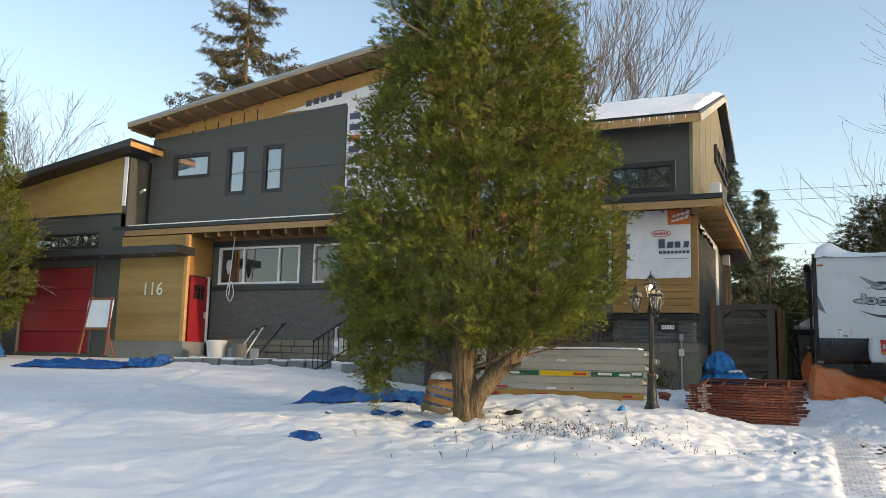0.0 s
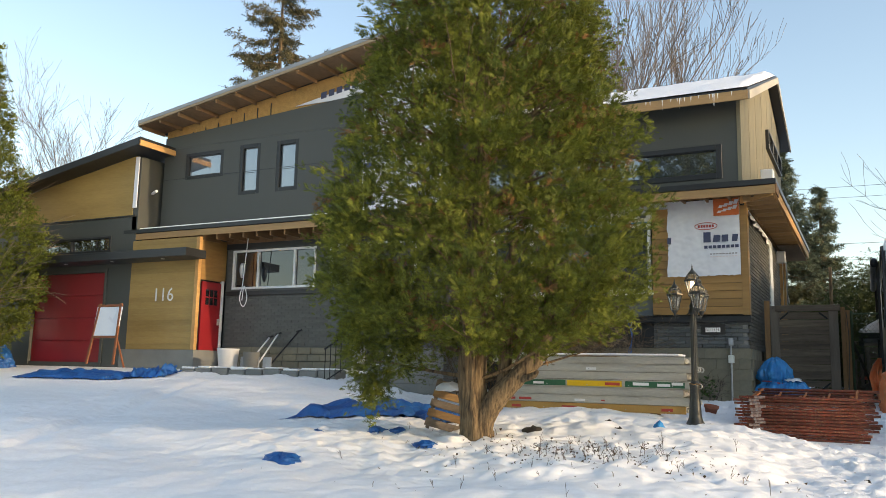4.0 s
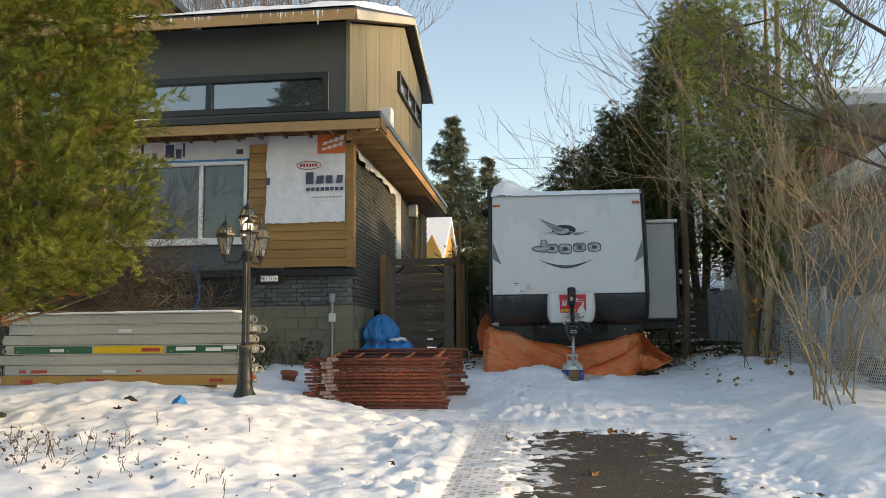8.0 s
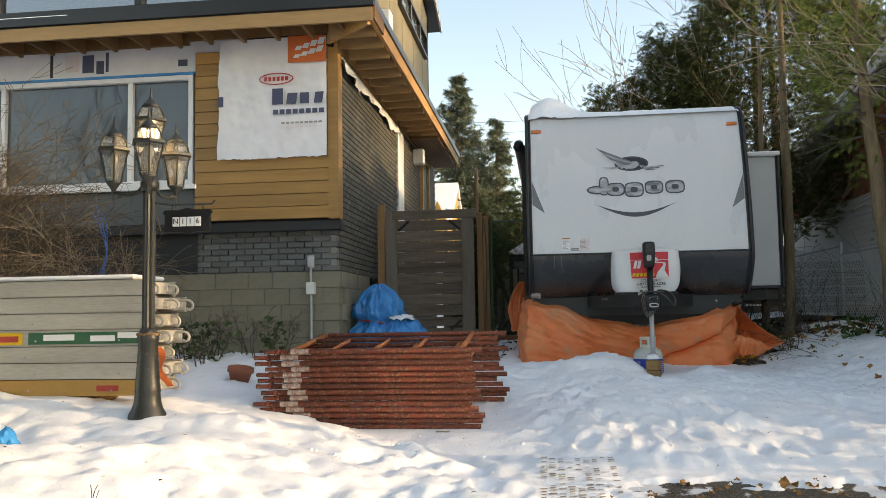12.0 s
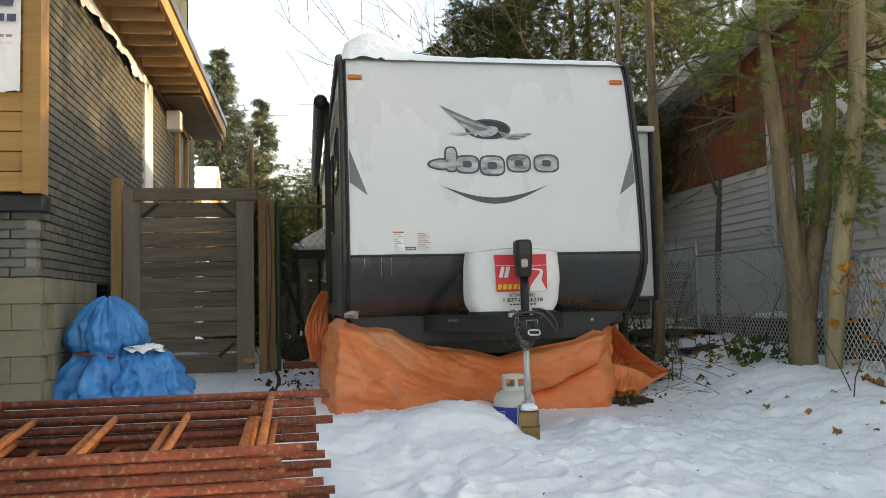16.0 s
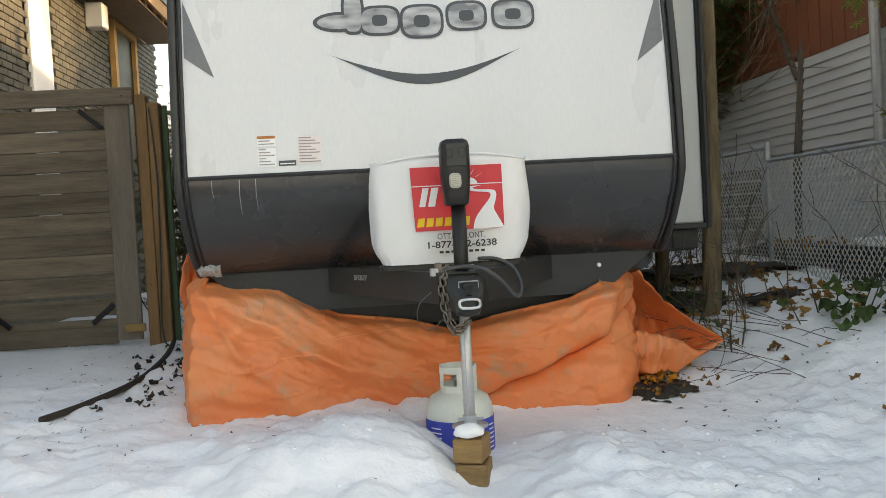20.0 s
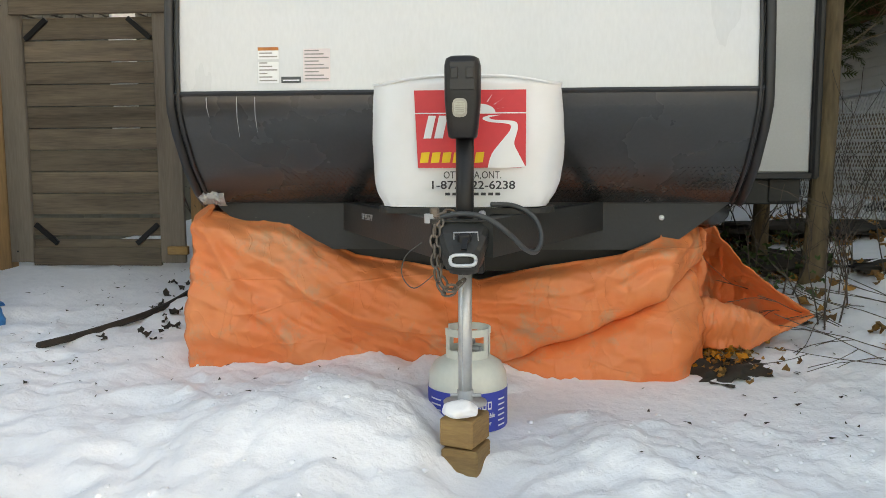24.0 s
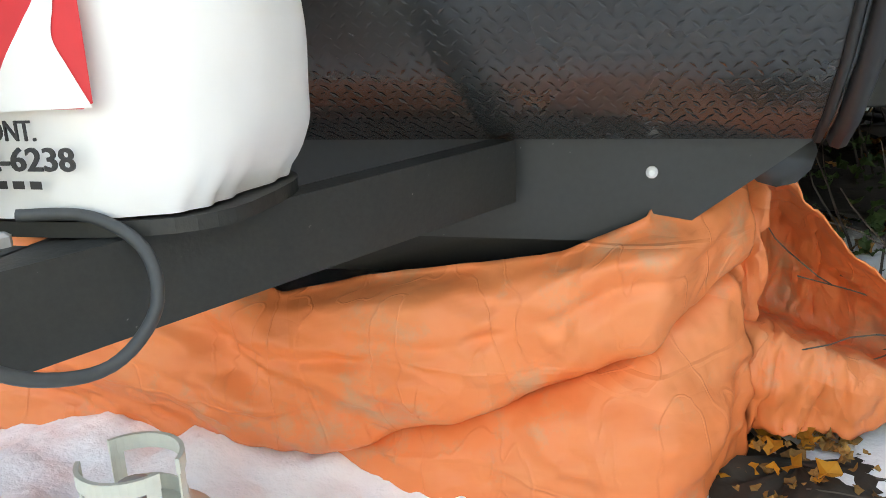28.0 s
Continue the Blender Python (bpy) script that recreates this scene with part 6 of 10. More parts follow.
sv2, sf2 = [], []
for i in range(30):
    for j in range(24):
        u, v = i / 29, j / 23
        z = 2.00 - 0.62 * v
        x0 = float(np.interp(v, (0, 0.35, 0.6, 1.0), (0.0, -0.13, -0.16, -0.10)))
        sv2.append((x0 + u * (0.06 - x0) + 0.012 * noise2(u * 3, v * 5, 1.5, 3), 18.62 + 0.18 * u + 0.05 * noise2(u * 4, v * 4, 1.3, 3), z))
sf2 = [(i * 24 + j, (i + 1) * 24 + j, (i + 1) * 24 + j + 1, i * 24 + j + 1) for i in range(29) for j in range(23)]
fl = part("side_flap", (sv2, sf2), M["orange"], tarp, "strip hanging at the trailer's side", smooth=True)
fl.modifiers.new("thick", "SOLIDIFY").thickness = 0.004
fl = part("loose_flap", flap_sheet(90, 56, 3.0), M["orange"], tarp, "folded loose flap ending in a point", smooth=True)
fl.modifiers.new("thick", "SOLIDIFY").thickness = 0.004
pth4 = ((0.0, 0.5, 1.0), (2.26, 2.33, 2.42), (17.96, 18.04, 18.10))
fl = part("loose_flap", tarp_strip(pth4, ((0, 1.0), (1.72, 1.75)), ((0, 1.0), (1.2, 1.25)), 30, 20, 0.0, 14.0, 0.06, 0.03), M["orange"], tarp, smooth=True)


# ---- things in the yard ----
# stack of scaffold frames
def scaffold_frame():
    fr = thing("steel_scaffold", 0, 0, 0, "rusty red steel scaffold frame lying flat in a stack", "scaffold frame", "stacked scaffold frames")
    for y, e in ((0.0, -0.76), (1.04, -0.62)):
        rail = part("rail", tube(B(), [(e, y, 0), (0.80 if y == 0 else 0.93, y, 0)], 0.0205, 10), M["rust"], fr, smooth=True)
        part("spigot", tube(B(), [(e - 0.11, y, 0), (e, y, 0)], 0.0165, 10), M["rust"], rail, smooth=True)
        part("collar", tube(B(), [(e - 0.012, y, 0), (e + 0.012, y, 0)], 0.0235, 10), M["rust"], rail, smooth=True)
        if y == 0:
            part("paint_band", tube(B(), [(-0.66, y, 0), (-0.52, y, 0)], 0.0213, 12, False), M["paint_white"], rail, "worn white paint band", smooth=True)
    for x in (-0.66, 0.64):
        part("cross_tube", tube(B(), [(x, 0, 0), (x, 1.04, 0)], 0.0195, 10), M["orange_sun_paint"], fr, "worn orange cross tube with sunlight in its colour", smooth=True)
    part("inner_rail", tube(B(), [(-0.66, 0.66, 0), (0.64, 0.66, 0)], 0.0165, 8), M["rust"], fr, smooth=True)
    for x in (-0.36, -0.02, 0.29):
        part("rung", tube(B(), [(x, 0, 0), (x, 0.66, 0)], 0.0155, 8), M["orange_sun_paint"], fr, smooth=True)
    return fr


rnd = random.Random(5)
first = scaffold_frame()
N_FR = 14
SLOPE = math.degrees(math.atan2(0.10, 1.05))
for i in range(N_FR):
    m = Matrix.Translation((-0.99 + rnd.uniform(-0.05, 0.05), 14.42 + rnd.uniform(-0.008, 0.012), 0.765 + i * 0.0435)) @ pose(0, 0, 0, SLOPE, rnd.uniform(-0.15, 0.15), rnd.uniform(-0.5, 0.5))
    if i == 0:
        first.matrix_basis = m
    else:
        copy_thing(first, m)
part("frame_bearer", bx(-1.6, -1.5, 14.3, 15.6, 0.66, 0.745, pose(0, 0, 0)), M["block_wood"])
tagged(bpy.data.objects["frame_bearer"], "dark timber bearer under the scaffold frames", "timber")
part("frame_bearer", bx(-0.5, -0.4, 14.3, 15.6, 0.66, 0.745), M["block_wood"])
tagged(bpy.data.objects["frame_bearer.001"], "dark timber bearer under the scaffold frames", "timber")


# stack of aluminium scaffold planks
def plank(i, z, x0, x1, face, inks):
    pk = thing("scaffold_plank", (x0 + x1) / 2, 13.95, z, "dull aluminium scaffold plank with hooked ends in a stack", "scaffold plank", "stacked scaffold planks")
    for y, s in ((13.70, 1), (14.20, -1)):
        bm = B()
        box(bm, x0, x1, y, y + 0.006 * s, z, z + 0.105)
        box(bm, x0, x1, y - 0.009 * s, y + 0.03 * s, z + 0.099, z + 0.108)
        box(bm, x0, x1, y - 0.009 * s, y + 0.03 * s, z, z + 0.008)
        box(bm, x0, x1, y - 0.003 * s, y, z + 0.058, z + 0.064)
        bmesh.ops.recalc_face_normals(bm, faces=bm.faces)
        part("side_rail", bm, M[face] if s == 1 else M["alu"], pk)
    part("deck", bx(x0 + 0.02, x1 - 0.02, 13.74, 14.16, z + 0.085, z + 0.097), M["alu"], pk)
    for k in range(2):
        part("end_cap", bx((x0, x1 - 0.012)[k], (x0 + 0.012, x1)[k], 13.71, 14.19, z + 0.015, z + 0.095), M["alu"], pk)
    for y in (13.78 + 0.03 * (i % 3), 14.08):
        for xe, s in ((x1 + 0.022 * math.sin(i * 2.7), 1), (x0, -1)):
            hk = curve_pts([(xe - 0.02 * s, y, z + 0.075), (xe + 0.03 * s, y, z + 0.082), (xe + 0.065 * s, y, z + 0.075), (xe + 0.086 * s, y, z + 0.05), (xe + 0.08 * s, y, z + 0.022), (xe + 0.058 * s, y, z + 0.012), (xe + 0.04 * s, y, z + 0.022)], 3)
            part("hook", tube(B(), hk, 0.010, 6), M["alu"], pk, smooth=True)
            part("hook_plate", bx(min(xe - 0.03 * s, xe + 0.022 * s), max(xe - 0.03 * s, xe + 0.022 * s), y - 0.03, y + 0.03, z + 0.03, z + 0.070, None, 0.004), M["alu"], pk)
    for x in np.arange(x0 + 0.15, x1, 0.62):
        part("rivet", lathe(B(), 0, 0, [(0.008, 0), (0.005, 0.004)], 8, Matrix.Translation((x, 13.694, z + 0.035)) @ pose(0, 0, 0, 90)), M["galv"], pk)
    for k, (a, b, c, d, mt) in enumerate(inks):
        lift = 0.0022 if mt in ("white", "decal_red") and len(inks) > 4 else 0.0
        part("decal", bx(x0 + a, x0 + b, 13.6945 - lift, 13.6965 - lift, z + c, z + d), M[mt], pk)
    return pk


PX0, PX1 = -5.28, -2.42
INK = [[(0.25, 0.40, 0.02, 0.06, "decal_red"), (1.05, 1.30, 0.03, 0.065, "decal_red"), (2.52, 2.68, 0.03, 0.07, "decal_red")],
       [(0.18, 0.26, 0.02, 0.055, "decal_red"), (0.32, 0.52, 0.02, 0.055, "decal_red"), (1.2, 1.36, 0.02, 0.055, "white"), (1.6, 1.66, 0.03, 0.05, "decal_red")],
       [],
       [(0.10, 1.06, 0.012, 0.094, "green"), (1.085, 1.91, 0.012, 0.094, "yellow"), (1.66, 1.88, 0.03, 0.072, "decal_red"), (1.955, 2.80, 0.012, 0.094, "green"), (2.07, 2.30, 0.038, 0.080, "white"), (2.42, 2.60, 0.03, 0.07, "white"), (2.62, 2.78, 0.05, 0.09, "white"), (0.55, 0.72, 0.03, 0.065, "white")],
       [],
       [(1.35, 1.50, 0.02, 0.055, "white")],
       []]
for i in range(7):
    dx = (-0.02, 0.03, -0.05, 0.03, 0.0, 0.06, -0.03)[i]
    plank(i, 1.075 + i * 0.115, PX0 + dx, PX1 + dx, "fibre_yellow" if i == 0 else "alu", INK[i])
psn = B()
box(psn, PX0 + 0.02, PX1 - 0.1, 13.70, 14.18, 1.882, 1.912, None, 0.012)
tagged(part("plank_snow", psn, M["snow"]), "thin layer of snow on the plank stack", "snow")
for x in (-4.9, -3.0):
    tagged(part("timber_bearer", bx(x, x + 0.09, 13.68, 14.25, 0.9, 1.072, None, 0.005), M["block_wood"]), "timber bearer under the plank stack", "timber")
strap_v, strap_f = [], []
for k in range(13):
    u = k / 12
    cx_, cz_, w_ = -2.37 + 0.07 * u + 0.025 * math.sin(u * 7), 1.40 - 0.27 * u, 0.020 + 0.006 * math.sin(u * 9)
    for dx, dy in ((-w_, 0.0), (w_, 0.012 * math.cos(u * 8)), (w_, 0.004 + 0.012 * math.cos(u * 8)), (-w_, 0.004)):
        strap_v.append((cx_ + dx, 13.765 - 0.02 * math.sin(u * 5) + dy, cz_))
    if k:
        strap_f += [(4 * k - 4 + q, 4 * k - 4 + (q + 1) % 4, 4 * k + (q + 1) % 4, 4 * k + q) for q in range(4)]
tagged(part("red_strap", (strap_v, strap_f), M["orange_print"]), "orange-red strap end hanging from the planks", "strap")

# street-style lamp post with three lanterns and a number sign
LX, LY = -2.26, 13.40
lamp = thing("lamp_post", LX, LY, 0.95, "dark metal garden lamp post with four glass lanterns", "lamp post")
part("base", lathe(B(), LX, LY, [(0.128, 0.88), (0.122, 0.965), (0.118, 0.985), (0.098, 1.02), (0.086, 1.06), (0.080, 1.12), (0.083, 1.135), (0.080, 1.15), (0.068, 1.32), (0.062, 1.44), (0.068, 1.455), (0.070, 1.48), (0.064, 1.50), (0.044, 1.54)], 20), M["lamp_metal"], lamp, smooth=True)
post = B()
pf = []
for k in range(24):
    r = 0.042 if k % 2 else 0.036
    pf.append((LX + r * math.cos(math.pi * k / 12), LY + r * math.sin(math.pi * k / 12)))
prism(post, pf, "z", 1.54, 2.46)
part("fluted_shaft", post, M["lamp_metal"], lamp)
part("capital", lathe(B(), LX, LY, [(0.04, 2.44), (0.06, 2.46), (0.06, 2.50), (0.045, 2.52), (0.05, 2.56), (0.03, 2.60), (0.024, 2.72)], 16), M["lamp_metal"], lamp, smooth=True)


def lantern(cx, cy, z, lit=False):
    """Six glass sides that widen upwards, a rim, a domed glass hood between ribs, a dark cap and a finial."""
    ln_ = part("lantern", lathe(B(), cx, cy, [(0.010, z - 0.075), (0.016, z - 0.05), (0.028, z - 0.035), (0.042, z - 0.014), (0.056, z)], 12), M["lamp_metal"], lamp, smooth=True)
    zs = ((0.054, z), (0.064, z + 0.06), (0.098, z + 0.20))
    hood = ((0.094, z + 0.225), (0.083, z + 0.27), (0.058, z + 0.305))
    for k in range(6):
        a, b = math.pi / 3 * k, math.pi / 3 * (k + 1)
        for rings in (zs, hood):
            bm = B()
            rows = [[bm.verts.new((cx + r * math.cos(q), cy + r * math.sin(q), h)) for q in (a, b)] for r, h in rings]
            for u, v in zip(rows, rows[1:]):
                bm.faces.new((u[0], u[1], v[1], v[0]))
            g = part("glass" if rings is zs else "hood_glass", bm, M["lantern_glass"], ln_)
            g.visible_shadow = False
            part("rib" if rings is zs else "hood_rib", tube(B(), [(cx + r * math.cos(a), cy + r * math.sin(a), h) for r, h in rings], 0.0055, 5), M["lamp_metal"], ln_)
    part("rim", lathe(B(), cx, cy, [(0.099, z + 0.196), (0.113, z + 0.206), (0.110, z + 0.222), (0.094, z + 0.228)], 6), M["lamp_metal"], ln_)
    part("cap", lathe(B(), cx, cy, [(0.062, z + 0.302), (0.048, z + 0.325), (0.022, z + 0.355), (0.012, z + 0.365), (0.015, z + 0.378), (0.006, z + 0.392), (0.009, z + 0.402), (0.002, z + 0.445)], 12), M["lamp_metal"], ln_, smooth=True)
    part("bulb", lathe(B(), cx, cy, [(0.012, z + 0.02), (0.014, z + 0.09), (0.030, z + 0.14), (0.026, z + 0.185), (0.004, z + 0.20)], 12), M["bulb"] if lit else M["lamp_glass"], ln_, smooth=True)
    return ln_


lantern(LX, LY, 2.70, True)
for ang in (-66, 72, 188):
    a = math.radians(ang)
    cx, cy = LX + 0.24 * math.cos(a), LY + 0.24 * math.sin(a)
    arm = [(LX + 0.03 * math.cos(a), LY + 0.03 * math.sin(a), 2.50), (LX + 0.10 * math.cos(a), LY + 0.10 * math.sin(a), 2.42), (LX + 0.19 * math.cos(a), LY + 0.19 * math.sin(a), 2.42), (cx, cy, 2.435)]
    part("drop_finial", tube(B(), [(cx, cy, 2.44), (cx, cy, 2.36)], [0.008, 0.003], 6), M["lamp_metal"], lamp)
    part("arm", tube(B(), curve_pts(arm), 0.011, 6), M["lamp_metal"], lamp, smooth=True)
    part("scroll", tube(B(), [(cx - 0.03 * math.cos(a) + 0.02 * math.cos(q) * math.cos(a), cy - 0.03 * math.sin(a) + 0.02 * math.cos(q) * math.sin(a), 2.42 + 0.02 * math.sin(q)) for q in [k * 0.6 for k in range(9)]], 0.006, 5), M["lamp_metal"], lamp)
    lantern(cx, cy, 2.505)
part("sign_arm", tube(B(), [(LX + 0.03, LY, 2.36), (LX + 0.15, LY + 0.01, 2.345), (LX + 0.42, LY + 0.02, 2.345), (LX + 0.44, LY + 0.02, 2.37)], 0.007, 6), M["lamp_metal"], lamp)
sg = thing("number_sign", -2.005, 13.42, 2.16, "black scrolled number sign hanging from the lamp post", "house number")
ol = [(-0.155, -0.075), (-0.06, -0.08), (0.0, -0.088), (0.06, -0.08), (0.155, -0.075), (0.168, -0.06), (0.155, -0.045), (0.155, 0.035), (0.17, 0.05), (0.155, 0.068), (0.06, 0.066), (0.0, 0.082), (-0.06, 0.066), (-0.155, 0.068), (-0.17, 0.05), (-0.155, 0.035), (-0.155, -0.045), (-0.168, -0.06)]
part("plaque", prism(B(), [(x - 2.005, z + 2.242) for x, z in ol], "y", 13.41, 13.428), M["black"], sg)
for x in (-2.11, -1.90):
    part("hanger", tube(B(), [(x, 13.42, 2.305), (x, 13.42, 2.345)], 0.004, 5), M["lamp_metal"], sg)
for k, c in enumerate("N116"):
    xk = -2.08 + k * 0.05
    tl = part("tile", bx(xk - 0.0225, xk + 0.0225, 13.402, 13.409, 2.20, 2.262, None, 0.002), M["white"], sg, "white tile")
    text_mesh(c, 0.05, M["print_black"], Matrix.Translation((xk, 13.4005, 2.232)) @ pose(0, 0, 0, 90), tl, "digit")
part("rope", tube(B(), [(LX + 0.07 * math.cos(a), LY + 0.07 * math.sin(a), 1.50 + 0.006 * math.sin(5 * a)) for a in [k * 0.4 for k in range(17)]], 0.008, 5), M["block_wood"], lamp)

# blue tarp bundle by the gate
bb = thing("blue_tarp_bundle", -1.55, 18.1, 1.15, "blue plastic tarp tied round a heap with red cord", "tarp")


def lump(cx, cy, z0, rx, ry, h, seed, amp=0.10, waist=None, n=56, rows=30):
    vs, fs = [], []
    for j in range(rows):
        v = j / (rows - 1)
        prof = math.sqrt(max(0.0, 1 - v ** 2.6))
        if waist:
            prof = float(np.interp(v, (0, 0.2, 0.42, 0.50, 0.58, 0.74, 0.90, 1.0), (1.08, 0.98, 0.74, 0.56, 0.72, 0.72, 0.46, 0.12)))
        for i in range(n):
            a = 2 * math.pi * i / n
            f = 1 + amp * noise2(math.cos(a) * 1.4 + seed, math.sin(a) * 1.4 + v * 1.2, 1.5, 3) + amp * 0.7 * abs(math.sin(a * 4 + 3 * noise2(v + seed, 1, 2.5))) * (1 - v) - amp * 0.5 * noise2(a * 2.2 + seed, v * 5, 1.3, 2) + (amp * 1.1 * (0.35 - abs(noise2(math.cos(a) * 3.2 + seed + v * 0.8, math.sin(a) * 3.2 - v * 0.6, 1.5, 3))) if n > 50 else 0.0)
            vs.append((cx + rx * prof * f * math.cos(a), cy + ry * prof * f * math.sin(a), z0 + h * v + 0.03 * noise2(a + seed, v, 2)))
    for j in range(rows - 1):
        for i in range(n):
            fs.append((j * n + i, j * n + (i + 1) % n, (j + 1) * n + (i + 1) % n, (j + 1) * n + i))
    fs.append(tuple(range((rows - 1) * n, rows * n)))
    return vs, fs


part("tarp_body", lump(-1.68, 18.15, 1.08, 0.39, 0.42, 0.90, 1.0, 0.22, 0.52, 110, 44), M["blue"], bb, smooth=True)
part("tarp_body", lump(-1.37, 17.95, 1.05, 0.27, 0.28, 0.54, 5.0, 0.26, None, 100, 36), M["blue"], bb, smooth=True)
part("cord", tube(B(), [(-1.68 + 0.255 * math.cos(a), 18.15 + 0.275 * math.sin(a), 1.53 + 0.02 * math.sin(2 * a)) for a in [k * 2 * math.pi / 30 for k in range(31)]], 0.011, 6), M["decal_red"], bb, "red cord")
part("cord", tube(B(), [(-1.46, 17.87, 1.56), (-1.43, 17.80, 1.46), (-1.44, 17.76, 1.36)], 0.011, 6), M["decal_red"], bb)
part("snow_patch", lump(-1.36, 17.88, 1.555, 0.13, 0.10, 0.045, 3.0, 0.25, None, 20, 8), M["snow"], bb, "patch of snow", smooth=True)

# terracotta pot
pot = thing("flower_pot", -2.38, 15.36, 1.02, "tipped terracotta flower pot half in snow", "flower pot")
pm = Matrix.Translation((-2.38, 15.36, 1.075)) @ pose(0, 0, 0, 6, 9, 0) @ Matrix.Diagonal((0.92, 0.92, 1.0, 1))
part("pot", lathe(B(), 0, 0, [(0.075, -0.08), (0.11, 0.05), (0.125, 0.05), (0.125, 0.09), (0.11, 0.09), (0.10, 0.06)], 20, pm), M["terracotta"], pot, smooth=True)


# blue tarps on the lawn
def ground_sheet(name, cx, cy, lx, ly, turn, seed, label, h=0.06, material="blue"):
    vs, fs = [], []
    n, k = 44, 30
    for i in range(n):
        for j in range(k):
            u, v = i / (n - 1) - 0.5, j / (k - 1) - 0.5
            e = 1 + 0.22 * noise2(u * 3 + seed, v * 3, 1.3, 3)
            x, y = lx * u * e, ly * v * e
            c, s = math.cos(turn), math.sin(turn)
            X, Y = cx + x * c - y * s, cy + x * s + y * c
            edge = smooth(0.5, 0.38, max(abs(u), abs(v)))
            z = ground_z(X, Y) + 0.01 + h * edge * (0.9 + 1.3 * noise2(u * 4 + seed, v * 4, 1.2, 3)) + 0.05 * abs(noise2(u * 9 - seed, v * 9, 1.2, 2))
            vs.append((X, Y, z))
    fs = [(i * k + j, (i + 1) * k + j, (i + 1) * k + j + 1, i * k + j + 1) for i in range(n - 1) for j in range(k - 1)]
    ob = part(name, (vs, fs), M[material], smooth=True)
    return tagged(ob, label, "tarp")


ground_sheet("blue_tarp", -6.6, 12.7, 2.5, 1.7, 0.1, 2.0, "crumpled blue tarp half buried in snow", 0.11, "blue_deep")
ground_sheet("blue_tarp", -5.4, 12.4, 0.8, 0.8, 0.4, 7.0, "crumpled blue tarp half buried in snow", 0.10, "blue_deep")
ground_sheet("blue_tarp", -15.6, 14.6, 3.4, 1.0, 0.05, 11.0, "crumpled blue tarp half buried in snow", 0.06, "blue_deep")
ground_sheet("blue_tarp", -13.8, 14.9, 0.9, 0.8, 0.3, 17.0, "crumpled blue tarp half buried in snow", 0.09, "blue_deep")
for i, (x, y, s) in enumerate(((-5.75, 9.0, 0.17), (-4.62, 10.12, 0.11), (-5.75, 10.9, 0.10), (-5.45, 10.95, 0.10), (-6.3, 10.4, 0.07))):
    ob = part("blue_scrap", lump(x, y, ground_z(x, y) - 0.02, s, s * 0.8, s * 0.65, i * 3.1, 0.5, None, 26, 12), M["blue_deep"], smooth=True)
    tagged(ob, "scrap of blue tarp sticking out of the snow", "tarp scrap")
tagged(part("blue_scrap", lump(-2.505, 12.32, ground_z(-2.505, 12.32) - 0.03, 0.062, 0.055, 0.115, 9.3, 0.35, None, 26, 12), M["blue"], smooth=True), "small blue wad of tarp on the snow", "tarp scrap")
hp = thing("blue_tarp_heap", -21.2, 16.0, 1.5, "dark blue tarp over a heap beside the garage door", "tarp")
part("tarp_body", lump(-21.2, 16.0, 1.42, 0.8, 0.5, 1.05, 23.0, 0.2, None, 80, 26), M["blue_deep"], hp, smooth=True)
part("tarp_body", lump(-20.35, 15.8, 1.42, 0.5, 0.4, 0.6, 27.0, 0.24, None, 70, 22), M["blue_deep"], hp, smooth=True)
# leaning pallet wood by the cedar
pal = thing("broken_pallet", -5.0, 10.7, 0.8, "broken snowy wooden pallet leaning by the tree", "pallet")
pmx = Matrix.Translation((-4.92, 11.1, 0.86)) @ pose(0, 0, 0, -14, 14, 20)
for i in range(5):
    part("slat", bx(-0.24, 0.24, -0.012, 0.012, 0.02 + i * 0.125, 0.115 + i * 0.125, pmx, 0.003), M["block_wood" if i % 2 else "gate"], pal)
for x in (-0.22, 0.18):
    part("bearer", bx(x, x + 0.04, 0.014, 0.10, 0.0, 0.64, pmx, 0.003), M["gate"], pal)
part("snow_cap", lump(-4.85, 11.2, 1.36, 0.2, 0.12, 0.10, 8.0, 0.25, None, 24, 8), M["snow"], pal, smooth=True)
for i, (x, y, s) in enumerate(((-3.9, 11.6, 0.13), (-2.9, 11.9, 0.06), (-3.3, 12.9, 0.07), (-0.2, 10.9, 0.03))):
    ob = part("stone", lump(x, y, ground_z(x, y) - 0.03, s, s * 0.6, s * 0.7, i + 20.0, 0.2, None, 14, 8), M["soil"], smooth=True)
    tagged(ob, "dark stone lying in the snow", "stone")

# whiteboard on an easel by the garage
ez = thing("easel_board", -16.5, 15.8, 1.6, "whiteboard on a reddish wooden easel", "whiteboard")
em = Matrix.Translation((-16.45, 15.75, 1.58)) @ pose(0, 0, 0, -8, 0, 0)
part("board", bx(-0.42, 0.42, -0.01, 0.01, 0.72, 1.42, em), M["whiteboard"], ez, "blank whiteboard")
for x, s in ((-0.48, -1), (0.42, 1)):
    part("leg", bx(x, x + 0.065, -0.02, 0.02, 0.0, 1.48, em @ pose(0, 0, 0, 0, -4 * s, 0), 0.004), M["easel"], ez)
part("rail", bx(-0.42, 0.42, -0.02, 0.015, 1.425, 1.48, em, 0.004), M["easel"], ez)
part("rail", bx(-0.42, 0.42, -0.02, 0.015, 0.66, 0.715, em, 0.004), M["easel"], ez)
part("back_leg", tube(B(), [(-16.45, 15.95, 2.9), (-16.45, 16.5, 1.55)], 0.025, 6), M["easel"], ez)

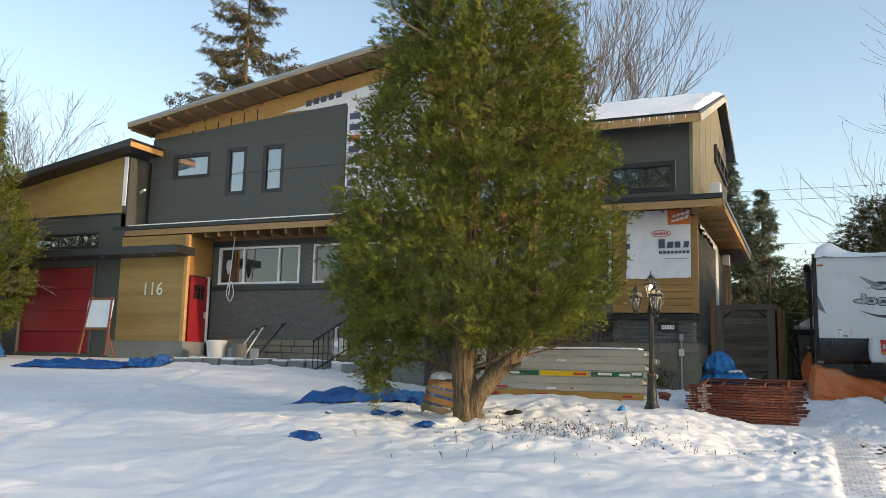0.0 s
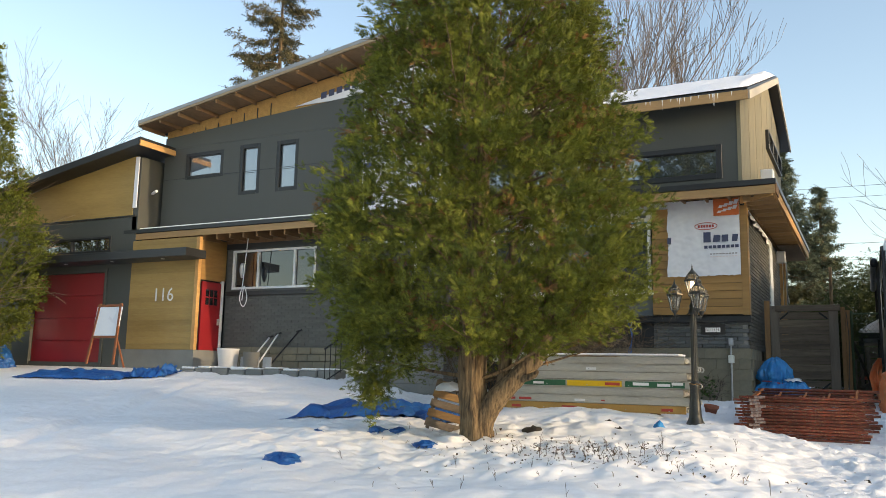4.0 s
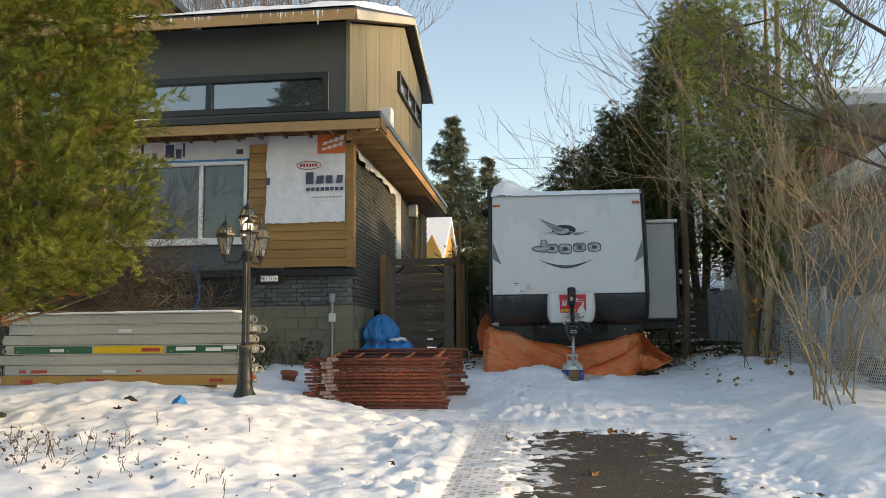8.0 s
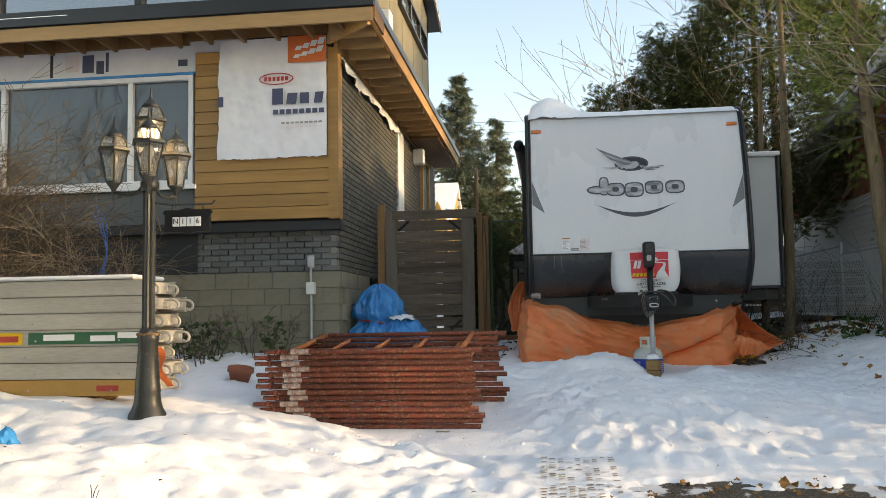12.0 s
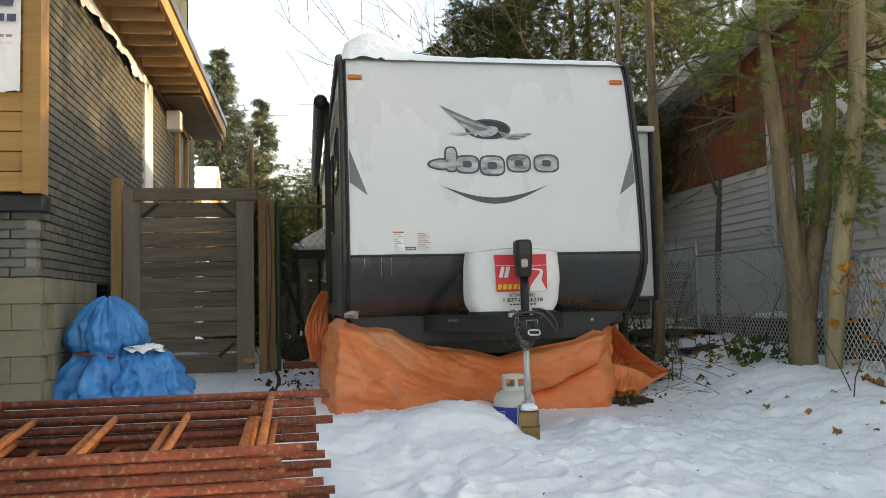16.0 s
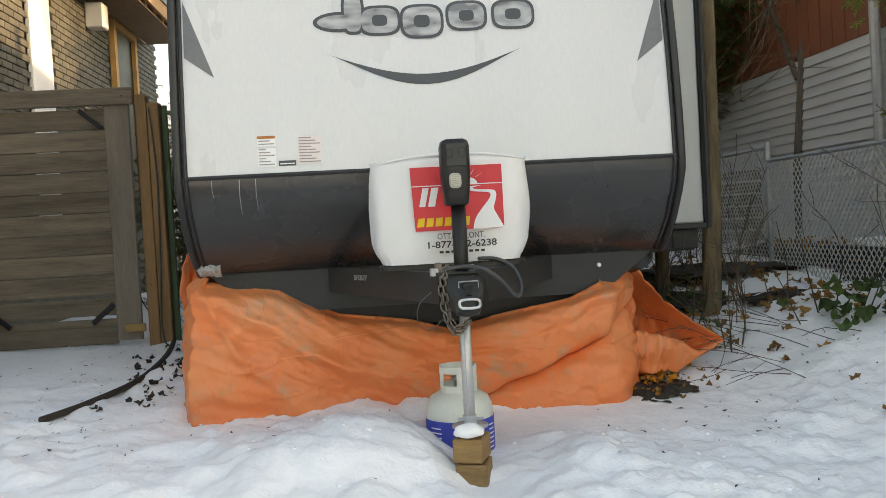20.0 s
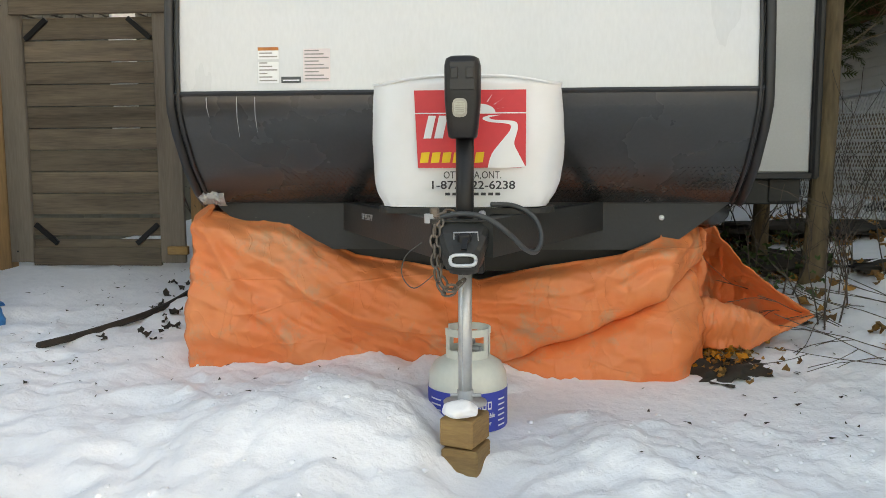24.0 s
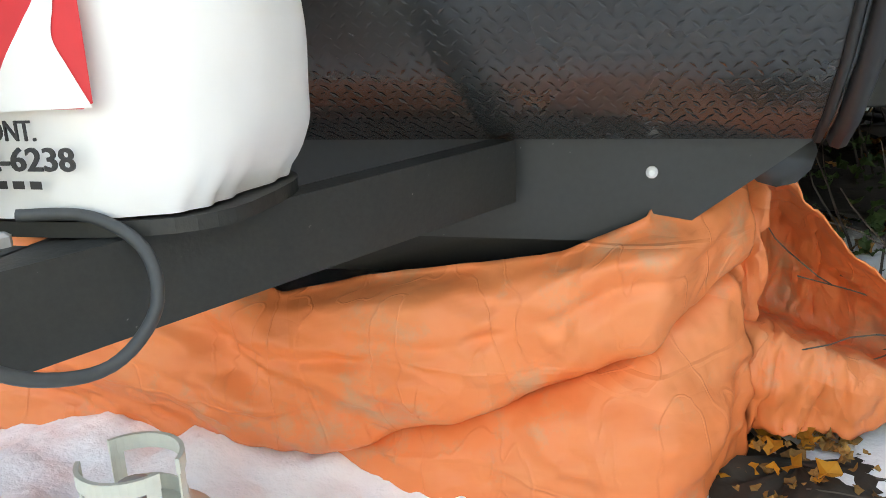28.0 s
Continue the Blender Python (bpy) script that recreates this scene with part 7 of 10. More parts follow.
# bin with tools beside the door
bn = thing("tool_bin", -13.4, 16.9, 1.6, "pale plastic bin beside the front door", "bin")
part("tub", lathe(B(), -13.35, 16.7, [(0.20, 1.55), (0.25, 2.0), (0.27, 2.02), (0.25, 2.03)], 20), M["white"], bn, smooth=True)
bk = thing("bucket", -12.75, 16.8, 1.6, "dull grey bucket standing in snow by the wall", "bucket")
part("pail", lathe(B(), -12.75, 16.8, [(0.15, 1.52), (0.19, 1.95), (0.20, 1.96)], 18), M["concrete"], bk, smooth=True)
for i, (x, tx, h) in enumerate(((-13.0, 0.1, 0.72), (-12.7, 0.05, 0.80), (-12.35, 0.30, 0.86))):
    sh = thing("shovel", x, 17.0, 1.5, "long-handled shovel leaning on the brick wall", "shovel")
    part("shaft", tube(B(), [(x, 16.9, 1.6), (x + tx, 17.6, 1.6 + h)], 0.02, 6), M["white" if i < 2 else "black"], sh)
    part("blade", bx(x - 0.12, x + 0.12, 16.86, 16.9, 1.5, 1.85, None, 0.01), M["galv"], sh)
    part("grip", tube(B(), [(x + tx - 0.06, 17.6, 1.6 + h), (x + tx + 0.08, 17.62, 1.64 + h)], 0.022, 6), M["black"], sh)
# hanging work lamp and cord
wl_ = thing("hanging_cord", -13.3, 17.3, 3.1, "white work-lamp cord hanging in a loop from the canopy", "cord")
part("cord", tube(B(), curve_pts([(-13.45, 17.3, 4.75), (-13.5, 17.3, 4.2), (-13.55, 17.3, 3.6), (-13.62, 17.3, 3.25), (-13.5, 17.3, 3.05), (-13.4, 17.3, 3.25), (-13.5, 17.3, 3.55), (-13.55, 17.3, 3.2)]), 0.012, 6), M["white"], wl_)
part("lamp_cage", lathe(B(), -13.62, 17.35, [(0.03, 3.75), (0.07, 3.9), (0.07, 4.05), (0.03, 4.12)], 8), M["galv"], wl_)
# gas meter and pipe
gm = thing("gas_meter", -10.35, 17.55, 1.6, "grey gas meter on the brick wall", "gas meter")
part("case", bx(-10.5, -10.2, 17.4, 17.65, 1.75, 2.15, None, 0.03), M["galv"], gm)
part("dial", lathe(B(), 0, 0, [(0.07, 0), (0.07, 0.02)], 14, Matrix.Translation((-10.35, 17.39, 2.0)) @ pose(0, 0, 0, 90)), M["white"], gm)
part("pipe", tube(B(), [(-10.45, 17.5, 1.4), (-10.45, 17.5, 2.4), (-10.45, 17.7, 2.4)], 0.025, 6), M["galv"], gm)
# entry steps with a black rail
stp = thing("entry_steps", -8.4, 16.2, 1.1, "snowy concrete entry steps", "steps")
for i in range(6):
    part("step", bx(-9.75 + i * 0.30, -7.2, 15.6, 17.6, 1.02 + i * 0.17 if i else 0.9, 1.19 + i * 0.17, None, 0.01), M["concrete"], stp)
    part("step_snow", bx(-9.72 + i * 0.30, -9.48 + i * 0.30, 15.7, 16.9, 1.19 + i * 0.17 + 0.001, 1.215 + i * 0.17, None, 0.01), M["snow"], stp)
rl = thing("stair_rail", -9.2, 15.62, 1.3, "black iron stair rail", "railing")
part("handrail", tube(B(), [(-9.9, 15.62, 2.0), (-8.1, 15.62, 3.05)], 0.02, 6), M["black"], rl)
part("bottom_rail", tube(B(), [(-9.9, 15.62, 1.35), (-8.1, 15.62, 2.38)], 0.014, 6), M["black"], rl)
for i in range(15):
    x = -9.88 + i * 0.125
    part("baluster", tube(B(), [(x, 15.62, 1.30 + (x + 9.9) * 0.575), (x, 15.62, 2.0 + (x + 9.9) * 0.583)], 0.009, 5), M["black"], rl)
ed = thing("stone_edging", -11.5, 15.9, 1.35, "snowy stone garden edging", "edging")
for i in range(9):
    part("stone_slab", bx(-13.9 + i * 0.47, -13.47 + i * 0.47, 15.75, 16.15, 1.36, 1.55 + 0.02 * (i % 3), None, 0.02), M["concrete"], ed)
    part("slab_snow", bx(-13.88 + i * 0.47, -13.49 + i * 0.47, 15.78, 16.12, 1.552 + 0.02 * (i % 3), 1.60 + 0.02 * (i % 2), None, 0.02), M["snow"], ed)

# conduit on the foundation
cd = thing("conduit", -2.36, 17.55, 1.1, "grey conduit pipe with a junction box on the foundation", "conduit")
part("pipe", tube(B(), [(-2.36, 17.55, 1.1), (-2.36, 17.55, 2.20)], 0.016, 8), M["galv"], cd)
part("top_box", bx(-2.40, -2.32, 17.52, 17.60, 2.17, 2.31, None, 0.008), M["galv"], cd)
part("junction_box", bx(-2.41, -2.31, 17.50, 17.60, 1.86, 2.0, None, 0.008), M["tank"], cd, "cream junction box")

# loose house-wrap sheet pinned over the cedar boards
wv, wf = [], []
NX_, NZ_ = 60, 60
for j in range(NZ_):
    for i in range(NX_):
        u, v = i / (NX_ - 1), j / (NZ_ - 1)
        x0 = -3.43 + 0.12 * (1 - v) ** 2 * 0 + 0.02 * noise2(v * 6, 1, 1)
        x = x0 + u * (-2.13 - x0)
        z = 4.86 - (1 - v) * 1.42 + (0.018 * noise2(u * 14, 0, 1.2, 3) if j == 0 else 0)
        if v > 0.97 and u < 0.25:
            z += 0.10 * (0.25 - u)
        y = 17.435 - 0.014 * abs(noise2(u * 3, v * 3, 1.4, 3)) - 0.004 * noise2(u * 9, v * 11, 1.3, 3) - 0.015 * (1 - v) ** 3
        wv.append((x, y - 0.006, z))
wf = [(j * NX_ + i, j * NX_ + i + 1, (j + 1) * NX_ + i + 1, (j + 1) * NX_ + i) for j in range(NZ_ - 1) for i in range(NX_ - 1)]
ws = tagged(part("wrap_sheet", (wv, wf), M["wrap"], smooth=True), "loose white house-wrap sheet hanging over cedar boards", "house wrap")


def on_wrap(x0, x1, z0, z1, material, name="print_bar", slant=0.0, y=17.396):
    bm = B()
    bm.faces.new([bm.verts.new(c) for c in ((x0, y, z0), (x1, y, z0), (x1 + slant, y, z1), (x0 + slant, y, z1))])
    return part(name, bm, M[material], ws)


for k, w in enumerate((0.16, 0.15, 0.14, 0.13)):
    on_wrap(-2.77 + k * 0.165, -2.77 + k * 0.165 + w - 0.03, 4.06, 4.06 + (0.19 if k == 0 else 0.13), "wrap_ink", slant=0.02 if k % 2 else 0)
for k in range(8):
    on_wrap(-2.76 + k * 0.078, -2.70 + k * 0.078, 3.945, 4.00, "wrap_ink")
for k in range(9):
    on_wrap(-2.66 + k * 0.055, -2.62 + k * 0.055, 3.83, 3.85, "print_grey")
    on_wrap(-2.66 + k * 0.055, -2.62 + k * 0.055, 3.78, 3.797, "pale_pink")
on_wrap(-3.43, -3.36, 4.06, 4.18, "wrap_ink")
rg = B()
ring_o = [( -2.72 + 0.20 * math.cos(a), 4.365 + 0.065 * math.sin(a)) for a in [2 * math.pi * k / 30 for k in range(30)]]
tube(rg, [(x, 17.394, z) for x, z in (*ring_o, ring_o[0])], 0.007, 5, False)
part("oval_ring", rg, M["decal_red"], ws, "red oval outline")
for k in range(6):
    on_wrap(-2.865 + k * 0.05, -2.83 + k * 0.05, 4.34, 4.39, "decal_red")
on_wrap(-2.58, -2.13, 4.545, 4.86, "orange_print", "orange_corner", y=17.392)
for k in range(4):
    on_wrap(-2.52 + k * 0.09, -2.45 + k * 0.09, 4.60 + 0.02 * k, 4.64 + 0.03 * k, "wrap", y=17.390, slant=0.03)
    on_wrap(-2.50 + k * 0.09, -2.43 + k * 0.09, 4.69 + 0.02 * k, 4.74 + 0.03 * k, "wrap", y=17.390, slant=0.03)
# print on the strip above the window
for x0, x1, z0, z1, mt in ((-5.62, -5.58, 4.56, 4.9, "trim"), (-5.42, -5.24, 4.62, 4.84, "pale_pink"), (-5.20, -5.05, 4.60, 4.82, "wrap_ink"), (-5.02, -4.92, 4.58, 4.74, "wrap_ink"), (-4.90, -4.86, 4.60, 4.84, "wrap_ink"), (-3.98, -3.86, 4.62, 4.70, "wrap_ink"), (-3.42, -3.38, 4.60, 4.92, "trim")):
    bm = B()
    bm.faces.new([bm.verts.new(c) for c in ((x0, 17.526, z0), (x1, 17.526, z0), (x1, 17.526, z1), (x0, 17.526, z1))])
    part("wrap_print", bm, M[mt], house)
part("window_flashing", bx(-7.1, -3.75, 17.47, 17.50, 4.502, 4.53), M["blue"], house, "blue flashing tape")
# print on the upper wrap
for k in range(5):
    bm = B()
    x0, z0 = -11.55 + k * 0.22, 8.0 + k * 0.035
    bm.faces.new([bm.verts.new(c) for c in ((x0, 17.40, z0), (x0 + 0.16, 17.40, z0 + 0.02), (x0 + 0.16, 17.40, z0 + 0.18), (x0, 17.40, z0 + 0.16))])
    part("wrap_print", bm, M["wrap_ink"], house)
for k in range(9):
    bm = B()
    x0, z0 = -10.25, 5.3 + k * 0.28
    bm.faces.new([bm.verts.new(c) for c in ((x0, 17.40, z0), (x0 + 0.3, 17.40, z0), (x0 + 0.3, 17.40, z0 + 0.16), (x0, 17.40, z0 + 0.16))])
    part("wrap_print", bm, M["orange_print" if k == 6 else "wrap_ink"], house)

# gate between the house and the trailer
gate = thing("wooden_gate", -1.24, 19.58, 1.2, "weathered grey wooden gate with horizontal boards", "gate")
GX0, GX1, GY = -1.87, -0.61, 19.58
for i in range(11):
    z = 1.305 + i * 0.1465
    h_ = 0.122 if i in (0, 1) else 0.1365 if i == 9 else 0.140
    part("board", bx(GX0 + 0.13, GX1 - 0.13, GY, GY + 0.025, z, z + h_, None, 0.003), M["gate"], gate)
part("stile", bx(GX0, GX0 + 0.16, GY - 0.035, GY - 0.002, 1.27, 3.04, None, 0.004), M["gate_v"], gate)
part("stile", bx(GX1 - 0.20, GX1 - 0.03, GY - 0.035, GY - 0.002, 1.27, 2.93, None, 0.004), M["gate_v"], gate)
part("rail", bx(GX0 + 0.10, GX1 + 0.01, GY - 0.07, GY - 0.037, 2.925, 3.045, None, 0.004), M["gate"], gate)
part("rail", bx(GX0 + 0.16, GX1 - 0.20, GY - 0.035, GY - 0.002, 1.25, 1.375, None, 0.004), M["gate"], gate)
for (x, z, s) in ((GX0 + 0.18, 2.90, 1), (GX1 - 0.22, 2.90, -1), (GX0 + 0.18, 1.40, 1), (GX1 - 0.22, 1.40, -1)):
    part("corner_brace", beam(B(), (x, GY - 0.02, z - 0.13 if z > 2 else z + 0.13), (x + 0.15 * s, GY - 0.02, z), 0.02, 0.033), M["black"], gate)
part("latch", bx(GX1 - 0.14, GX1 - 0.0, GY - 0.075, GY - 0.037, 1.33, 1.385, None, 0.004), M["block_wood"], gate)
for z in (1.345, 2.985):
    for x in (GX0 + 0.05, GX1 - 0.06):
        part("screw", lathe(B(), 0, 0, [(0.006, 0), (0.004, 0.003)], 8, Matrix.Translation((x, GY - 0.036 if z < 2 and x < -1 else GY - 0.071, z)) @ pose(0, 0, 0, 90)), M["black"], gate)
for x0, x1, z1, mt in ((-1.985, -1.885, 3.15, "post_wood"), (-0.598, -0.522, 3.00, "post_wood"), (-0.517, -0.437, 2.94, "post_wood")):
    ob = part("gate_post", bx(x0, x1, GY - 0.02, GY + 0.08, 0.9, z1, None, 0.005), M[mt])
    tagged(ob, "brown wooden gate post", "post")
tagged(part("loose_wire", tube(B(), curve_pts([(-0.50, GY - 0.03, 2.9), (-0.47, GY - 0.035, 2.4), (-0.485, GY - 0.035, 1.8), (-0.50, GY - 0.04, 1.35), (-0.44, GY - 0.10, 1.18), (-0.34, GY - 0.22, 1.13), (-0.24, GY - 0.26, 1.15)], 6), 0.006, 6), M["cable"]), "grey cable hanging down the gate post into the snow", "cable")


# ---- trees and shrubs ----
def spray_template(kind):
    """A flat fan of small leaf shapes, about 1 long, lying in the xz plane and growing along z."""
    vs, fs = [], []

    def leaf(x, z, ang, l, w):
        o = len(vs)
        c, s = math.sin(ang), math.cos(ang)
        vs.extend([(x - w * s * 0.5, 0, z + w * c * 0.5), (x + w * s * 0.5, 0, z - w * c * 0.5), (x + l * c, 0.05 * l, z + l * s)])
        fs.append((o, o + 1, o + 2))
    if kind == "cedar":
        leaf(0, 0.0, 0, 1.0, 0.06)
        for z, a, l in ((0.08, 0.9, 0.42), (0.14, -0.85, 0.46), (0.27, 0.75, 0.46), (0.34, -0.75, 0.44), (0.47, 0.7, 0.36), (0.54, -0.65, 0.34), (0.68, 0.6, 0.24), (0.73, -0.6, 0.22)):
            leaf(0, z, a, l, 0.10)
    else:
        leaf(0, 0.0, 0, 1.0, 0.09)
        for z, a, l in ((0.05, 1.0, 0.4), (0.15, -1.0, 0.42), (0.35, 0.9, 0.36), (0.45, -0.9, 0.34), (0.65, 0.8, 0.26)):
            leaf(0, z, a, l, 0.12)
    return np.array(vs), np.array(fs)


def sprays(points, axes, sizes, kind, rng):
    """Many sprays as one mesh: at points, growing along axes, each turned at random round its axis."""
    tv, tf = spray_template(kind)
    n, k = len(points), len(tv)
    ax = axes / np.linalg.norm(axes, axis=1, keepdims=True)
    ref = rng.normal(size=(n, 3))
    sx = np.cross(ax, ref)
    sx /= np.linalg.norm(sx, axis=1, keepdims=True)
    sy = np.cross(ax, sx)
    V = points[:, None, :] + sizes[:, None, None] * (tv[None, :, 0:1] * sx[:, None, :] + tv[None, :, 1:2] * sy[:, None, :] + tv[None, :, 2:3] * ax[:, None, :])
    F = (tf[None, :, :] + (np.arange(n) * k)[:, None, None]).reshape(-1, 3)
    me = bpy.data.meshes.new("crown")
    V = V.reshape(-1, 3)
    me.vertices.add(len(V))
    me.vertices.foreach_set("co", V.astype(np.float32).ravel())
    me.loops.add(F.size)
    me.loops.foreach_set("vertex_index", F.astype(np.int32).ravel())
    me.polygons.add(len(F))
    me.polygons.foreach_set("loop_start", np.arange(0, F.size, 3, dtype=np.int32))
    me.update(calc_edges=True)
    me.validate()
    return me


def crown_cloud(cx, cy, prof, clusters, per, size, seed, spread=0.22, droop=-0.1, lobes=0.25, inner=0.35):
    """Points of an upright crown: clusters on a lumpy outline given as (z, radius), and some further in."""
    rng = np.random.default_rng(seed)
    zs, rs = [p[0] for p in prof], [p[1] for p in prof]
    wz = np.linspace(zs[0], zs[-1], 400)
    wr = np.interp(wz, zs, rs) + 0.15
    z = rng.choice(wz, clusters, p=wr / wr.sum())
    a = rng.uniform(0, 2 * math.pi, clusters)
    r = np.interp(z, zs, rs)
    lob = np.array([noise2(math.cos(q) * 1.3 + seed, math.sin(q) * 1.3 + h * 0.55, 1.3, 3) for q, h in zip(a, z)])
    depth = np.where(rng.random(clusters) < inner, rng.uniform(0.35, 0.9, clusters), 1.0)
    r = r * (1 + lobes * lob) * depth
    out = np.stack([np.cos(a), np.sin(a), np.zeros(clusters)], 1)
    c = np.stack([cx + r * np.cos(a), cy + r * np.sin(a), z], 1)
    pts = np.repeat(c, per, 0) + rng.normal(size=(clusters * per, 3)) * spread * np.array([1, 1, 1.25])
    ax = np.repeat(out, per, 0) + rng.normal(size=(clusters * per, 3)) * 0.55 + np.array([0, 0, droop])
    sz = size * rng.uniform(0.6, 1.35, clusters * per)
    return pts, ax, sz, rng


def crown_branches(cx, cy, prof, count, per, size, seed, length=0.42, lift=0.35, lobes=0.25, inner=0.3, wild=0.35, group=1):
    """Feathery crown: short branchlets growing outwards and up from a lumpy outline, each set with sprays."""
    rng = np.random.default_rng(seed)
    zs, rs = [p[0] for p in prof], [p[1] for p in prof]
    wz = np.linspace(zs[0], zs[-1], 400)
    wr = np.interp(wz, zs, rs) + 0.15
    boughs = count // group
    z = np.repeat(rng.choice(wz, boughs, p=wr / wr.sum()), group)
    a = np.repeat(rng.uniform(0, 2 * math.pi, boughs), group)
    sway = np.repeat(rng.normal(size=(boughs, 3)) * wild, group, 0)
    reach = np.repeat(rng.uniform(-0.11, 0.07, boughs), group)
    if group > 1:
        z = z + rng.normal(size=count) * 0.13
        a = a + rng.normal(size=count) * 0.085
    else:
        reach = reach * 0
    lob = np.array([noise2(math.cos(q) * 1.3 + seed, math.sin(q) * 1.3 + h * 0.55, 1.3, 3) + 0.5 * noise2(math.cos(q) * 4 + seed, math.sin(q) * 4 + h * 2.0, 1.3, 2) for q, h in zip(a, z)])
    depth = np.where(rng.random(count) < inner, rng.uniform(0.3, 0.85, count), rng.uniform(0.86, 1.0, count))
    ln = length * rng.uniform(0.5, 1.3, count)
    r = np.maximum(0.02, np.interp(z, zs, rs) * (1 + lobes * lob + reach) * depth - ln * 0.6)
    out = np.stack([np.cos(a), np.sin(a), np.full(count, lift)], 1) + sway + rng.normal(size=(count, 3)) * wild * (0.0 if group == 1 else 0.35)
    out /= np.linalg.norm(out, axis=1, keepdims=True)
    base = np.stack([cx + r * np.cos(a), cy + r * np.sin(a), z - lift * ln * 0.5], 1)
    s = rng.uniform(0.0, 1.0, (count, per)) ** 0.8
    side = rng.normal(size=(count, per, 3))
    side -= (side * out[:, None, :]).sum(2, keepdims=True) * out[:, None, :]
    side /= np.linalg.norm(side, axis=2, keepdims=True)
    pts = base[:, None, :] + out[:, None, :] * (s * ln[:, None])[..., None] + side * (0.035 * (1.2 - s))[..., None]
    pts[..., 2] -= (0.10 * s * s * ln[:, None])
    ax = out[:, None, :] * (0.55 + 0.6 * s)[..., None] + side * 0.75 + np.array([0, 0, 0.12])
    sz = size * (1.15 - 0.55 * s) * rng.uniform(0.7, 1.25, (count, per))
    return pts.reshape(-1, 3), ax.reshape(-1, 3), sz.ravel(), rng


def limbs(vs, fs, p, d, length, r, depth, rng, spread=0.5, up=0.15, sides=3, kids=(2, 4), shrink=0.62, steps=3, tip=0.0025):
    """Bare branching, written into lists of vertices and faces."""
    pts, rad = [p], [r]
    q, e = p, d
    for s in range(steps):
        e = (e + Vector((rng.gauss(0, 0.11), rng.gauss(0, 0.11), rng.gauss(0, 0.08) + up * 0.25))).normalized()
        q = q + e * (length / steps)
        pts.append(q)
        rad.append(max(tip, r * (1 - 0.62 * (s + 1) / steps)))
    side = None
    base = len(vs)
    for i, c in enumerate(pts):
        dd = (pts[min(i + 1, len(pts) - 1)] - pts[max(i - 1, 0)]).normalized()
        side = dd.cross(Vector((0.31, 0.2, 0.93))) if side is None else side - dd * side.dot(dd)
        side = side.normalized()
        o = dd.cross(side)
        for k in range(sides):
            a = 2 * math.pi * k / sides
            vs.append(tuple(c + (side * math.cos(a) + o * math.sin(a)) * rad[i]))
    for i in range(len(pts) - 1):
        for k in range(sides):
            fs.append((base + i * sides + k, base + i * sides + (k + 1) % sides, base + (i + 1) * sides + (k + 1) % sides, base + (i + 1) * sides + k))
    if depth <= 0:
        return
    for i in range(rng.randint(*kids)):
        f = rng.uniform(0.3, 1.0)
        j = min(int(f * steps), steps - 1)
        c = pts[j].lerp(pts[j + 1], f * steps - j)
        n = Vector((rng.gauss(0, 1), rng.gauss(0, 1), rng.gauss(0, 0.7)))
        n = (n - e * n.dot(e)).normalized()
        nd = (e + n * spread * rng.uniform(0.6, 1.5) + Vector((0, 0, up))).normalized()
        limbs(vs, fs, c, nd, length * shrink * rng.uniform(0.7, 1.2), max(tip, rad[j] * 0.62), depth - 1, rng, spread, up, 3, kids, shrink, steps, tip)


def trunk_mesh(pts, rad, seed, seg=18, rough=0.12):
    """A tapered, furrowed trunk along points."""
    pts = curve_pts(pts, 5)
    n = len(pts)
    rr = np.interp(np.linspace(0, 1, n), np.linspace(0, 1, len(rad)), rad)
    bm = tube(B(), pts, list(rr), seg)
    for v in bm.verts:
        a = v.co.x * 9 + v.co.y * 9
        k = min(pts, key=lambda c: (c - v.co).length)
        o = (v.co - k)
        o.z *= 0.2
        if o.length > 1e-4:
            v.co += o.normalized() * rr[0] * rough * (noise2(a + seed, v.co.z * 0.5, 2.2, 3) + 0.5 * noise2(a * 3 + seed, v.co.z * 1.5, 2.0, 2))
    return bm


# the big cedar on the lawn
TXC, TYC = -4.36, 10.85
big = thing("cedar_tree", TXC, TYC, 0.8, "tall dense cedar tree with a forked trunk on the lawn", "tree")
tk = part("trunk", trunk_mesh([(TXC + 0.03, TYC, 0.68), (TXC + 0.02, TYC, 0.95), (TXC - 0.03, TYC, 1.25), (TXC - 0.05, TYC, 1.7), (TXC - 0.02, TYC + 0.02, 2.6), (TXC + 0.04, TYC, 4.5), (TXC + 0.06, TYC, 7.5)], [0.225, 0.185, 0.165, 0.15, 0.12, 0.09, 0.04], 1.0, 48, 0.14), M["bark"], big, "furrowed brown trunk", smooth=True)
part("fork", trunk_mesh([(TXC + 0.10, TYC - 0.02, 0.76), (TXC + 0.13, TYC - 0.02, 1.05), (TXC + 0.28, TYC + 0.02, 1.30), (TXC + 0.52, TYC + 0.08, 1.56), (TXC + 0.74, TYC + 0.16, 1.84), (TXC + 0.88, TYC + 0.2, 2.4), (TXC + 0.90, TYC + 0.2, 3.6)], [0.11, 0.125, 0.12, 0.105, 0.10, 0.075, 0.04], 4.0, 40, 0.17), M["bark"], tk, smooth=True)
part("fork", trunk_mesh([(TXC + 0.26, TYC + 0.10, 1.22), (TXC + 0.32, TYC + 0.14, 1.6), (TXC + 0.34, TYC + 0.16, 2.3), (TXC + 0.4, TYC + 0.2, 3.2)], [0.10, 0.085, 0.07, 0.04], 7.0, 24, 0.16), M["bark"], tk, smooth=True)
